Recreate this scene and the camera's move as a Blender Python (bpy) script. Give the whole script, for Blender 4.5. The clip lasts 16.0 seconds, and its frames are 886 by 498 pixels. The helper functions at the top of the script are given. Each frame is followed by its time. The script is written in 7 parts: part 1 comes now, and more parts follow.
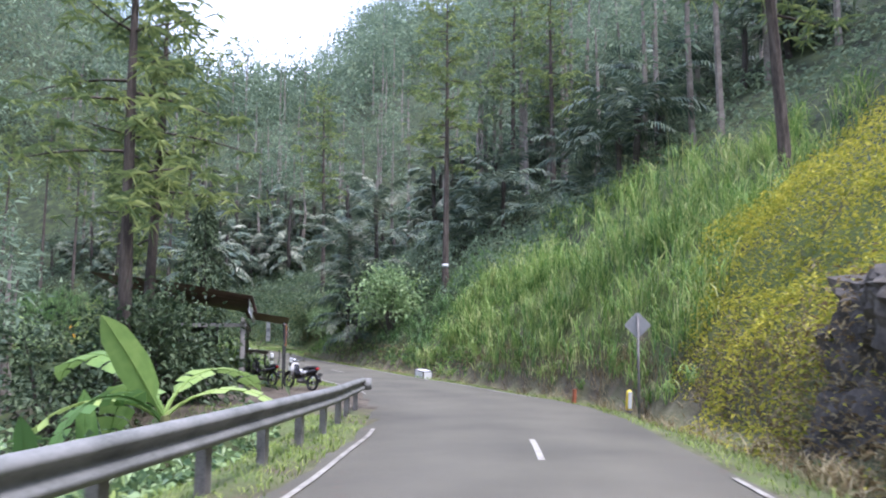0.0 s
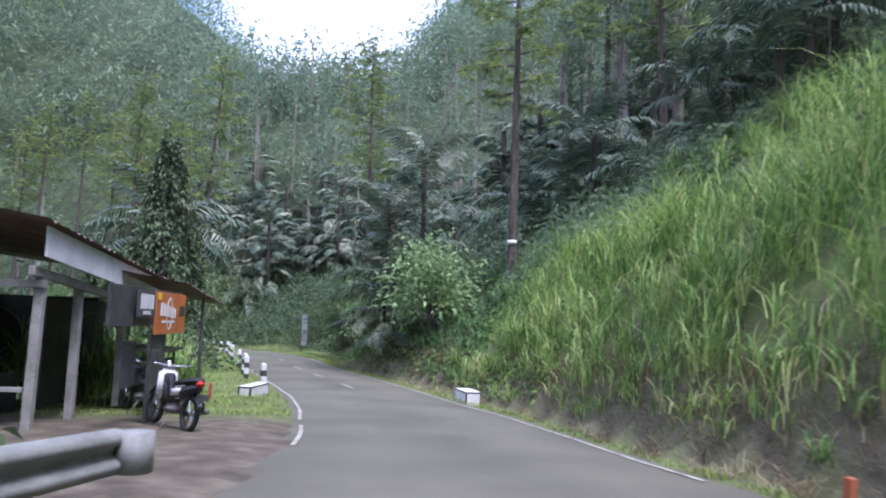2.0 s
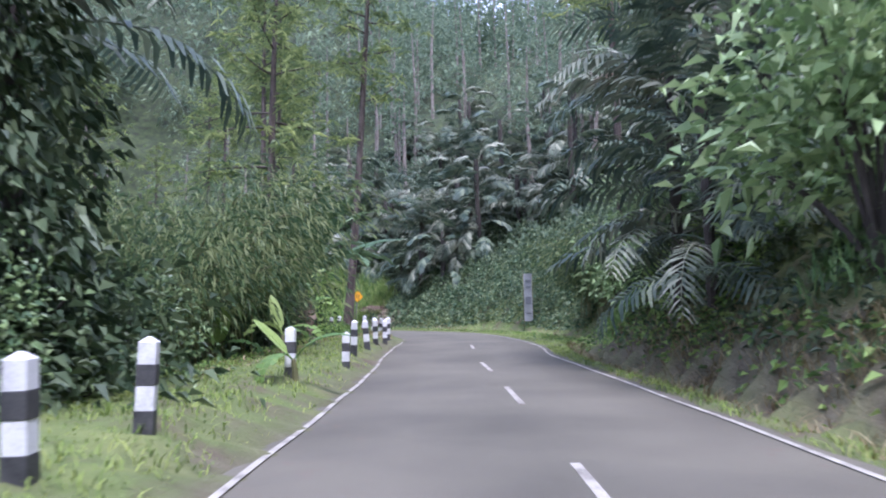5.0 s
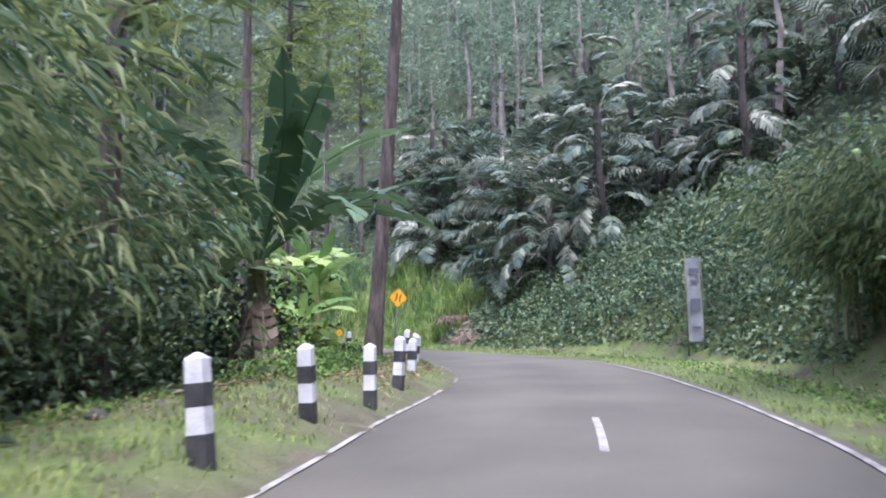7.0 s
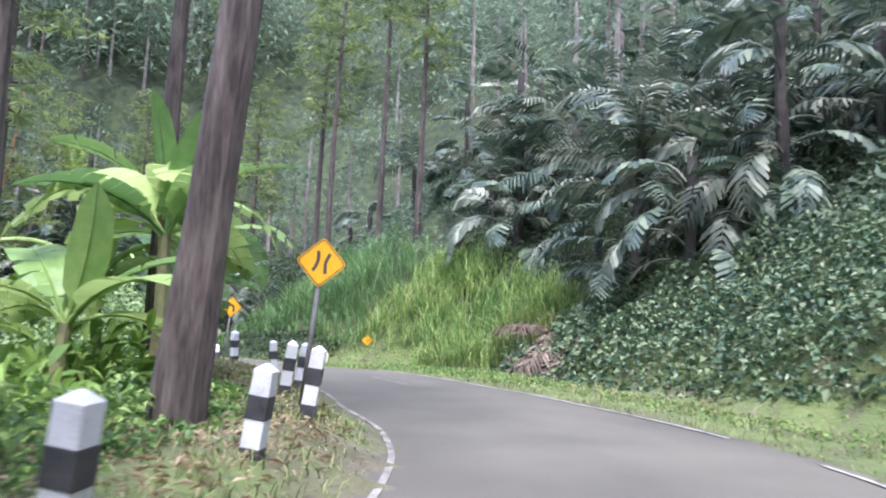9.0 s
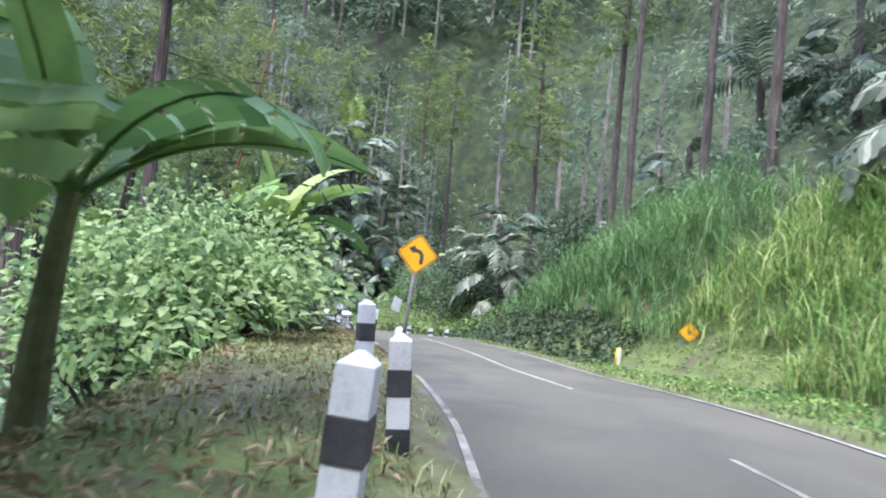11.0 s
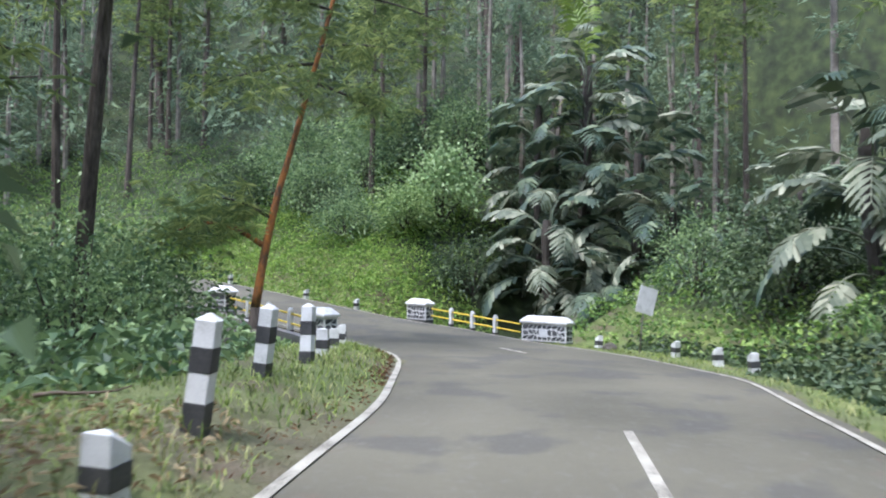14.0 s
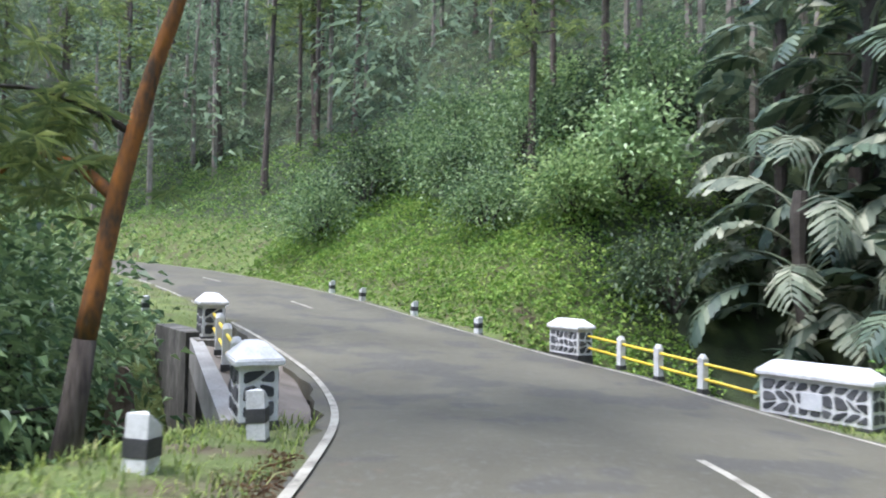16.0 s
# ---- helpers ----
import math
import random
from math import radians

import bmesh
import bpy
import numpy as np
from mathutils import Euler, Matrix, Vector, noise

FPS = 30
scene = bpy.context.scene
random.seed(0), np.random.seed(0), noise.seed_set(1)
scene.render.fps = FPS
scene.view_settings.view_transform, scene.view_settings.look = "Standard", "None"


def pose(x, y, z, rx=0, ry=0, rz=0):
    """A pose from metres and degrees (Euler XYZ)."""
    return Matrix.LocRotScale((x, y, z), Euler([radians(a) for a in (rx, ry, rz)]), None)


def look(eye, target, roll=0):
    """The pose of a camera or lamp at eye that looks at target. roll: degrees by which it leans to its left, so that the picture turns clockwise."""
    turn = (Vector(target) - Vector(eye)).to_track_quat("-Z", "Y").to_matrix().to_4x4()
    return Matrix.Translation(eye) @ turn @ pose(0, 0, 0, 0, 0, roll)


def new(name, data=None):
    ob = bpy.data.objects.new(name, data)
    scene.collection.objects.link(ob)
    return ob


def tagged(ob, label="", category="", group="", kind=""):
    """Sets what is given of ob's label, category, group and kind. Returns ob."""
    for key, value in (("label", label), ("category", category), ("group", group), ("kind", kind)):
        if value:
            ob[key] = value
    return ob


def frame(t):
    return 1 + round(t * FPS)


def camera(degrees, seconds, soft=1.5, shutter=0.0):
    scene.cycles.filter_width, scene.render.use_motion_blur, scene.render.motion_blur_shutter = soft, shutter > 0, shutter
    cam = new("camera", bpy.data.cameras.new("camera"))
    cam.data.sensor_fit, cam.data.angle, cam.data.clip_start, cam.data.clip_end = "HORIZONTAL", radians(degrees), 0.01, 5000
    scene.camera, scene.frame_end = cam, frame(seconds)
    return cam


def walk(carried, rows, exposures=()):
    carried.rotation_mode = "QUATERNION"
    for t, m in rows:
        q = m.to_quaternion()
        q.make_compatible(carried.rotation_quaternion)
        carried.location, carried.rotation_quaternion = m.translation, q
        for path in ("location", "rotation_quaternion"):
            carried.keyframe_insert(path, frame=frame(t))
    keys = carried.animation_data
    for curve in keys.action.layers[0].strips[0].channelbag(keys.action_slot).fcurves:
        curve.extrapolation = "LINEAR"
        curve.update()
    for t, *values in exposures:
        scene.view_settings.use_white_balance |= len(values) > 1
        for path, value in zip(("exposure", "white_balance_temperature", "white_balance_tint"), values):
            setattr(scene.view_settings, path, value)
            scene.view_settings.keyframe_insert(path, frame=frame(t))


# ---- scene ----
cam = camera(63.2, 16.0, 2.0, 0.25)
PATH = [
    (0, (2.804, 0.807, 0.453), (2.632, 2.792, 0.621), 0.4),
    (0.5, (2.88, 4.199, 0.237), (2.675, 6.181, 0.408), 0.6),
    (1, (2.873, 7.615, 0.013), (2.649, 9.591, 0.227), 0.7),
    (1.5, (2.717, 11.068, -0.224), (2.451, 13.039, -0.017), 1.0),
    (2, (2.371, 14.573, -0.477), (1.977, 16.523, -0.276), 1.9),
    (2.5, (1.778, 18.232, -0.687), (1.245, 20.151, -0.5), 2.5),
    (3, (0.907, 21.872, -0.884), (0.242, 23.75, -0.713), 2.6),
    (3.5, (-0.309, 25.554, -1.098), (-1.101, 27.384, -0.943), 2.7),
    (4, (-1.787, 29.325, -1.296), (-2.646, 31.125, -1.15), 1.6),
    (4.2, (-2.408, 30.802, -1.378), (-3.296, 32.589, -1.235), 0.7),
    (6.3, (-9.873, 46.026, -1.927), (-11.092, 47.603, -1.76), -1.6),
    (6.5, (-10.707, 47.461, -1.925), (-11.95, 49.018, -1.753), -1.6),
    (7, (-12.864, 50.987, -1.926), (-14.145, 52.511, -1.741), -1.2),
    (7.5, (-15.042, 54.361, -1.932), (-16.35, 55.859, -1.722), -1.0),
    (8, (-17.164, 57.482, -1.944), (-18.506, 58.948, -1.718), -0.2),
    (8.5, (-19.13, 60.373, -1.972), (-20.537, 61.776, -1.749), 1.5),
    (9, (-21.143, 63.065, -2.031), (-22.642, 64.373, -1.822), 2.2),
    (9.5, (-23.362, 65.498, -2.098), (-24.958, 66.687, -1.902), 3.7),
    (10, (-25.867, 67.564, -2.125), (-27.586, 68.573, -1.956), 4.5),
    (10.2, (-26.967, 68.064, -2.192), (-28.746, 68.965, -2.04), 5.0),
    (12.3, (-39.227, 73.427, -2.183), (-41.203, 73.73, -2.112), 2.3),
    (12.5, (-40.41, 73.929, -2.251), (-42.394, 74.172, -2.186), 2.2),
    (13, (-43.353, 74.981, -2.394), (-45.35, 75.065, -2.332), 1.7),
    (13.5, (-46.416, 75.688, -2.535), (-48.414, 75.628, -2.474), 1.7),
    (14, (-49.446, 76.195, -2.622), (-51.433, 75.973, -2.562), 0.6),
    (14.5, (-52.501, 76.478, -2.663), (-54.464, 76.104, -2.574), 0.2),
    (15, (-55.567, 76.535, -2.738), (-57.504, 76.047, -2.631), -0.2),
    (15.4, (-58.0, 76.484, -2.811), (-59.911, 75.904, -2.71), -0.2),
    (15.5, (-58.606, 76.448, -2.832), (-60.508, 75.838, -2.733), 0.1),
    (16, (-61.629, 76.112, -2.944), (-63.461, 75.315, -2.853), 0.7),
]
walk(cam, [(t, look(eye, target, roll)) for t, eye, target, roll in PATH], [(0.0, 1.47, 5600, 25), (1.0, 1.3, 5550, 23), (2.5, 1.35, 5350, 28), (4.2, 1.42, 5300, 31), (6.3, 1.65, 5450, 32), (8.0, 1.78, 5500, 29), (10.2, 2.05, 5550, 24), (12.3, 1.48, 5420, 18), (14.0, 1.55, 5680, 16), (16.0, 1.65, 5750, 15)])

# ---- light ----
SUN_EL, SUN_AZ = 66.0, 128.0      # degrees; azimuth from +y towards +x
world = bpy.data.worlds.new("sky")
scene.world = world
world.use_nodes = True
wn, wl = world.node_tree.nodes, world.node_tree.links
wn.clear()
w_out = wn.new("ShaderNodeOutputWorld")
w_bg = wn.new("ShaderNodeBackground")
w_sky = wn.new("ShaderNodeTexSky")
w_sky.sky_type = "NISHITA"
w_sky.sun_disc = False
w_sky.sun_elevation, w_sky.sun_rotation = radians(SUN_EL), radians(SUN_AZ)
w_sky.air_density, w_sky.dust_density = 1.0, 2.0
w_co = wn.new("ShaderNodeTexCoord")
w_no = wn.new("ShaderNodeTexNoise")
w_no.inputs["Scale"].default_value, w_no.inputs["Detail"].default_value = 2.6, 8.0
w_ra = wn.new("ShaderNodeValToRGB")
w_ra.color_ramp.elements[0].position, w_ra.color_ramp.elements[1].position = 0.42, 0.62
w_mix = wn.new("ShaderNodeMixRGB")
w_mix.inputs[2].default_value = (8.2, 8.7, 9.6, 1)   # bright cloud, in the sky texture's units
wl.new(w_co.outputs["Generated"], w_no.inputs["Vector"])
wl.new(w_no.outputs["Fac"], w_ra.inputs["Fac"])
wl.new(w_ra.outputs["Color"], w_mix.inputs[0])
wl.new(w_sky.outputs["Color"], w_mix.inputs[1])
wl.new(w_mix.outputs["Color"], w_bg.inputs["Color"])
wl.new(w_bg.outputs["Background"], w_out.inputs["Surface"])
w_bg.inputs["Strength"].default_value = 0.15
sun_data = bpy.data.lights.new("sun", "SUN")
sun_data.energy, sun_data.angle, sun_data.color = 2.0, radians(14), (1.0, 0.95, 0.86)
sun = new("sun", sun_data)
_el, _az = radians(SUN_EL), radians(SUN_AZ)
_sd = Vector((math.sin(_az) * math.cos(_el), math.cos(_az) * math.cos(_el), math.sin(_el)))
sun.matrix_world = look(_sd * 100, (0, 0, 0))

# ---- materials ----
def material(name, colors, rough=0.8, scale=3.0, fine=40.0, bump=0.0, metal=0.0, translucent=0.0, island=False, spec=0.5, per_object=False, ramp=(0.3, 0.7), vary=0.6, stretch=1.0):
    """A mottled surface: coarse and fine noise between the colours, with relief, by metres."""
    m = bpy.data.materials.new(name)
    m.use_nodes = True
    n, l = m.node_tree.nodes, m.node_tree.links
    n.clear()
    out, pr = n.new("ShaderNodeOutputMaterial"), n.new("ShaderNodeBsdfPrincipled")
    co = n.new("ShaderNodeTexCoord")
    geo = n.new("ShaderNodeNewGeometry")
    coarse, small = n.new("ShaderNodeTexNoise"), n.new("ShaderNodeTexNoise")
    coarse.inputs["Scale"].default_value, coarse.inputs["Detail"].default_value = scale, 6
    small.inputs["Scale"].default_value, small.inputs["Detail"].default_value = fine, 4
    where = geo.outputs["Position"] if not per_object else co.outputs["Object"]
    if stretch != 1.0:                       # fissures that run up the trunk
        mp = n.new("ShaderNodeMapping")
        mp.inputs["Scale"].default_value = (1, 1, stretch)
        l.new(where, mp.inputs["Vector"])
        where = mp.outputs["Vector"]
    for t in (coarse, small):
        l.new(where, t.inputs["Vector"])
    add = n.new("ShaderNodeMath")
    add.operation = "MULTIPLY_ADD"
    l.new(small.outputs["Fac"], add.inputs[0])
    add.inputs[1].default_value = 0.45
    sub = n.new("ShaderNodeMath")
    sub.operation = "MULTIPLY_ADD"
    sub.inputs[1].default_value, sub.inputs[2].default_value = 0.75, -0.1
    l.new(coarse.outputs["Fac"], sub.inputs[0])
    l.new(sub.outputs[0], add.inputs[2])
    fac = add.outputs[0]
    if island or per_object:
        mixer = n.new("ShaderNodeMath")
        mixer.operation = "MULTIPLY_ADD"
        mixer.inputs[1].default_value = vary
        if island:
            rnd = geo.outputs["Random Per Island"]
        else:
            rnd = n.new("ShaderNodeObjectInfo").outputs["Random"]
        l.new(rnd, mixer.inputs[0])
        half = n.new("ShaderNodeMath")
        half.operation = "MULTIPLY_ADD"
        half.inputs[1].default_value, half.inputs[2].default_value = 1.2 - vary, -0.1 - 0.5 * (0.6 - vary)
        l.new(fac, half.inputs[0])
        l.new(half.outputs[0], mixer.inputs[2])
        fac = mixer.outputs[0]
    ra = n.new("ShaderNodeValToRGB")
    els = ra.color_ramp.elements
    for i in range(len(colors) - 2):
        els.new(0.5)
    for i, c in enumerate(colors):
        els[i].position = ramp[0] + (ramp[1] - ramp[0]) * i / max(1, len(colors) - 1)
        els[i].color = (*c, 1)
    l.new(fac, ra.inputs["Fac"])
    l.new(ra.outputs["Color"], pr.inputs["Base Color"])
    pr.inputs["Roughness"].default_value, pr.inputs["Metallic"].default_value = rough, metal
    pr.inputs["Specular IOR Level"].default_value = spec
    if bump:
        b = n.new("ShaderNodeBump")
        b.inputs["Strength"].default_value, b.inputs["Distance"].default_value = bump, 0.03
        l.new(fac, b.inputs["Height"])
        l.new(b.outputs["Normal"], pr.inputs["Normal"])
    surf = pr.outputs["BSDF"]
    if translucent:
        tr, mx = n.new("ShaderNodeBsdfTranslucent"), n.new("ShaderNodeMixShader")
        l.new(ra.outputs["Color"], tr.inputs["Color"])
        mx.inputs[0].default_value = translucent
        l.new(surf, mx.inputs[1])
        l.new(tr.outputs["BSDF"], mx.inputs[2])
        surf = mx.outputs["Shader"]
    l.new(surf, out.inputs["Surface"])
    return m



def asphalt():
    """Grey asphalt with paler wheel tracks, fine chippings and, where it is old, dark mended patches."""
    m = material("asphalt", [(0.045, 0.0415, 0.0285), (0.070, 0.065, 0.045), (0.098, 0.0905, 0.063), (0.130, 0.120, 0.084)], 0.85, 0.33, 90, 0.35, ramp=(0.25, 0.72))
    n, l = m.node_tree.nodes, m.node_tree.links
    pr = next(k for k in n if k.type == "BSDF_PRINCIPLED")
    col = pr.inputs["Base Color"].links[0].from_socket
    geo = next(k for k in n if k.type == "NEW_GEOMETRY")
    def blend(source, lo, hi, attr, amount, target, colour):
        r, at, mul, mx = n.new("ShaderNodeMapRange"), n.new("ShaderNodeAttribute"), n.new("ShaderNodeMath"), n.new("ShaderNodeMixRGB")
        r.inputs["From Min"].default_value, r.inputs["From Max"].default_value = lo, hi
        r.inputs["To Max"].default_value = amount
        l.new(source, r.inputs["Value"])
        at.attribute_name = attr
        mul.operation = "MULTIPLY"
        l.new(r.outputs["Result"], mul.inputs[0])
        l.new(at.outputs["Fac"], mul.inputs[1])
        l.new(mul.outputs[0], mx.inputs[0])
        l.new(target, mx.inputs[1])
        mx.inputs[2].default_value = (*colour, 1)
        return mx.outputs["Color"]
    def noise_of(scale, detail):
        t = n.new("ShaderNodeTexNoise")
        t.inputs["Scale"].default_value, t.inputs["Detail"].default_value = scale, detail
        l.new(geo.outputs["Position"], t.inputs["Vector"])
        return t.outputs["Fac"]
    col = blend(noise_of(0.5, 5), 0.3, 0.6, "track", 0.55, col, (0.130, 0.120, 0.084))
    col = blend(noise_of(0.75, 7), 0.53, 0.60, "old", 0.5, col, (0.046, 0.045, 0.045))
    col = blend(noise_of(9, 6), 0.56, 0.66, "old", 0.25, col, (0.15, 0.145, 0.135))
    col = blend(noise_of(5, 6), 0.60, 0.70, "edge", 0.7, col, (0.12, 0.085, 0.06))
    l.new(col, pr.inputs["Base Color"])
    return m


ASPHALT = asphalt()
LINE = material("road_paint", [(0.132, 0.122, 0.097), (0.282, 0.265, 0.216), (0.370, 0.352, 0.290)], 0.75, 3, 45, 0.1, ramp=(0.34, 0.62))
LINE_WORN = material("worn_road_paint", [(0.090, 0.082, 0.063), (0.190, 0.176, 0.140), (0.300, 0.285, 0.234)], 0.8, 3, 45, 0.1, ramp=(0.36, 0.66))
DIRT = material("dirt", [(0.090, 0.073, 0.054), (0.162, 0.137, 0.108), (0.216, 0.186, 0.151)], 0.95, 1.5, 30, 0.6)
WHITE = material("white_paint", [(0.42, 0.42, 0.40), (0.62, 0.62, 0.61), (0.70, 0.70, 0.69)], 0.6, 4, 50, 0.1)
BLACK = material("black_paint", [(0.02, 0.02, 0.022), (0.045, 0.045, 0.046), (0.07, 0.068, 0.065)], 0.6, 6, 50, 0.1)
YELLOW = material("yellow_paint", [(0.55, 0.40, 0.03), (0.75, 0.56, 0.04), (0.78, 0.60, 0.08)], 0.5, 6, 40)
SIGN_YELLOW = material("sign_sheeting", [(0.80, 0.36, 0.01), (0.88, 0.42, 0.012), (0.9, 0.46, 0.02)], 0.35, 3, 20)
SIGN_GREY = material("sign_back", [(0.26, 0.27, 0.28), (0.38, 0.39, 0.4)], 0.5, 4, 30, 0.0, 0.5)
STEEL = material("galvanised_steel", [(0.11, 0.115, 0.105), (0.19, 0.195, 0.18), (0.26, 0.26, 0.245)], 0.8, 2, 30, 0.15, 0.0, spec=0.3)
POSTSTEEL = material("weathered_steel", [(0.10, 0.095, 0.09), (0.18, 0.17, 0.16), (0.24, 0.23, 0.21)], 0.7, 5, 40, 0.2, 0.3)
CONCRETE = material("concrete", [(0.16, 0.155, 0.14), (0.28, 0.27, 0.25), (0.38, 0.37, 0.34)], 0.9, 1.2, 30, 0.4)
STAINED = material("stained_concrete", [(0.035, 0.033, 0.028), (0.10, 0.094, 0.082), (0.24, 0.23, 0.205)], 0.95, 1.6, 12, 0.7, stretch=0.35)
STONE = material("dark_stone", [(0.03, 0.032, 0.036), (0.06, 0.062, 0.068), (0.10, 0.10, 0.105)], 0.7, 5, 40, 0.3, per_object=True)
ROCK = material("rock", [(0.028, 0.026, 0.023), (0.065, 0.058, 0.048), (0.12, 0.105, 0.082)], 0.9, 2.4, 16, 0.9)
BARK = material("pine_bark", [(0.030, 0.023, 0.019), (0.075, 0.059, 0.047), (0.132, 0.109, 0.089)], 0.95, 7.0, 26, 1.0, ramp=(0.34, 0.66), stretch=0.16)
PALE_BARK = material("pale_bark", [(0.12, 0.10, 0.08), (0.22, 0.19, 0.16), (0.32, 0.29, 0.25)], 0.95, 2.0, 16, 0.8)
LICHEN = material("lichen_bark", [(0.095, 0.062, 0.040), (0.26, 0.110, 0.036), (0.42, 0.155, 0.030)], 0.95, 3.0, 18, 0.9, ramp=(0.36, 0.66), stretch=0.4)
WOOD = material("old_wood", [(0.07, 0.05, 0.035), (0.15, 0.11, 0.08), (0.22, 0.17, 0.13)], 0.85, 4, 40, 0.4)
GREY_WOOD = material("grey_post_wood", [(0.150, 0.143, 0.128), (0.240, 0.232, 0.210), (0.315, 0.300, 0.277)], 0.85, 4, 40, 0.3)
DARKWALL = material("dark_board", [(0.025, 0.025, 0.026), (0.05, 0.05, 0.05), (0.08, 0.078, 0.075)], 0.8, 2, 20, 0.2)
ROOF = material("corrugated_roof", [(0.09, 0.06, 0.05), (0.16, 0.11, 0.09), (0.22, 0.17, 0.14)], 0.7, 2, 20, 0.2)
FASCIA = material("pale_fascia", [(0.40, 0.41, 0.42), (0.56, 0.57, 0.58), (0.66, 0.66, 0.66)], 0.7, 2, 30, 0.1)
CLOTH = material("faded_cloth", [(0.24, 0.25, 0.25), (0.34, 0.35, 0.345), (0.46, 0.46, 0.45)], 0.85, 2.5, 24, 0.1, translucent=0.2)
ORANGE = material("orange_banner", [(0.30, 0.08, 0.02), (0.42, 0.13, 0.03), (0.52, 0.17, 0.04)], 0.5, 1.5, 20)
RUBBER = material("rubber", [(0.015, 0.015, 0.016), (0.03, 0.03, 0.03)], 0.8, 6, 40)
BIKEBLACK = material("bike_black", [(0.012, 0.012, 0.014), (0.02, 0.02, 0.022)], 0.25, 6, 40)
CHROME = material("bright_metal", [(0.5, 0.5, 0.52), (0.65, 0.65, 0.66)], 0.2, 6, 40, 0, 1.0)
REDGLASS = material("red_lens", [(0.35, 0.01, 0.01), (0.45, 0.02, 0.015)], 0.2, 6, 40)
WATER = material("stream_water", [(0.03, 0.032, 0.025), (0.05, 0.05, 0.04)], 0.12, 2, 10, 0.5)
LITTER = material("dry_leaf", [(0.20, 0.13, 0.07), (0.40, 0.30, 0.17), (0.58, 0.48, 0.31)], 0.9, 3, 20, island=True, translucent=0.15)
NEEDLE_LITTER = material("fallen_needles", [(0.090, 0.045, 0.022), (0.170, 0.088, 0.042), (0.250, 0.150, 0.080)], 0.9, 3, 20, island=True)
TURF = material("short_grass", [(0.060, 0.083, 0.027), (0.129, 0.183, 0.051), (0.227, 0.278, 0.086), (0.350, 0.341, 0.161)], 0.7, 0.7, 8, island=True, translucent=0.25, ramp=(0.22, 0.78), spec=0.25)
TURF_LUSH = material("lush_grass", [(0.080, 0.128, 0.029), (0.159, 0.236, 0.051), (0.259, 0.341, 0.076), (0.354, 0.397, 0.117)], 0.7, 0.7, 8, island=True, translucent=0.3, ramp=(0.22, 0.78), spec=0.25)
# Most leaf colours below are slightly greyed: haze put into the colour.
REED = material("elephant_grass", [(0.094, 0.185, 0.047), (0.204, 0.334, 0.083), (0.350, 0.469, 0.127), (0.510, 0.520, 0.226)], 0.6, 0.4, 5, island=True, translucent=0.32, spec=0.3, vary=0.5)
# Darker copy of the elephant grass, with the woods' shade put into its colour.
REED_SHADE = material("shaded_reed", [(0.073, 0.151, 0.052), (0.153, 0.270, 0.093), (0.270, 0.390, 0.144)], 0.6, 0.4, 5, island=True, translucent=0.3, spec=0.3, vary=0.5)
REED_DRY = material("dry_reed", [(0.156, 0.109, 0.047), (0.265, 0.211, 0.101), (0.328, 0.281, 0.156)], 0.8, 0.8, 6, island=True, translucent=0.25)
VINE = material("vine_leaf", [(0.072, 0.141, 0.040), (0.173, 0.294, 0.077), (0.315, 0.435, 0.123)], 0.55, 0.5, 5, island=True, translucent=0.3, spec=0.3)
# Brighter copy of the vine leaf; on the far bank it paints in sunlight.
VINE_BRIGHT = material("fresh_creeper", [(0.116, 0.208, 0.044), (0.236, 0.367, 0.075), (0.403, 0.509, 0.132)], 0.6, 0.35, 4, island=True, translucent=0.35, spec=0.25, vary=0.45)
# Yellow vine, brightened: the sun on the bank is put into its colour.
VINE_SUNLIT = material("sun_tinted_vine", [(0.250, 0.280, 0.040), (0.430, 0.425, 0.055), (0.600, 0.540, 0.085)], 0.6, 0.6, 5, island=True, translucent=0.4, spec=0.25)
IVY = material("glossy_ivy", [(0.047, 0.095, 0.051), (0.114, 0.181, 0.086), (0.213, 0.270, 0.134)], 0.5, 0.6, 6, island=True, translucent=0.18, spec=0.35)
# Dark leaves; the shade of the hollows below the verge is put in too.
SHADE = material("shade_darkened_leaf", [(0.033, 0.059, 0.029), (0.070, 0.107, 0.051), (0.121, 0.163, 0.080)], 0.55, 0.6, 6, island=True, translucent=0.15, spec=0.3)
BUSH = material("bush_leaf", [(0.079, 0.141, 0.066), (0.171, 0.259, 0.110), (0.303, 0.410, 0.181)], 0.45, 0.6, 6, island=True, translucent=0.25)
BUSH_PALE = material("pale_bush_leaf", [(0.143, 0.226, 0.094), (0.262, 0.384, 0.158), (0.405, 0.520, 0.253)], 0.5, 0.6, 6, island=True, translucent=0.25)
BAMBOO = material("bamboo_leaf", [(0.053, 0.102, 0.040), (0.130, 0.193, 0.071), (0.268, 0.312, 0.137)], 0.5, 0.5, 5, island=True, translucent=0.3)
NEEDLE = material("pine_needles", [(0.158, 0.221, 0.092), (0.301, 0.370, 0.136), (0.510, 0.564, 0.213)], 0.7, 0.3, 3, island=True, translucent=0.4, spec=0.2, vary=0.45)
# Paler, greyer leaves: the haze over the far slopes is in this colour.
FOREST = material("hazed_forest_leaf", [(0.140, 0.195, 0.130), (0.220, 0.290, 0.180), (0.325, 0.395, 0.230)], 0.8, 0.15, 2, island=True, translucent=0.4, spec=0.12, vary=0.35)
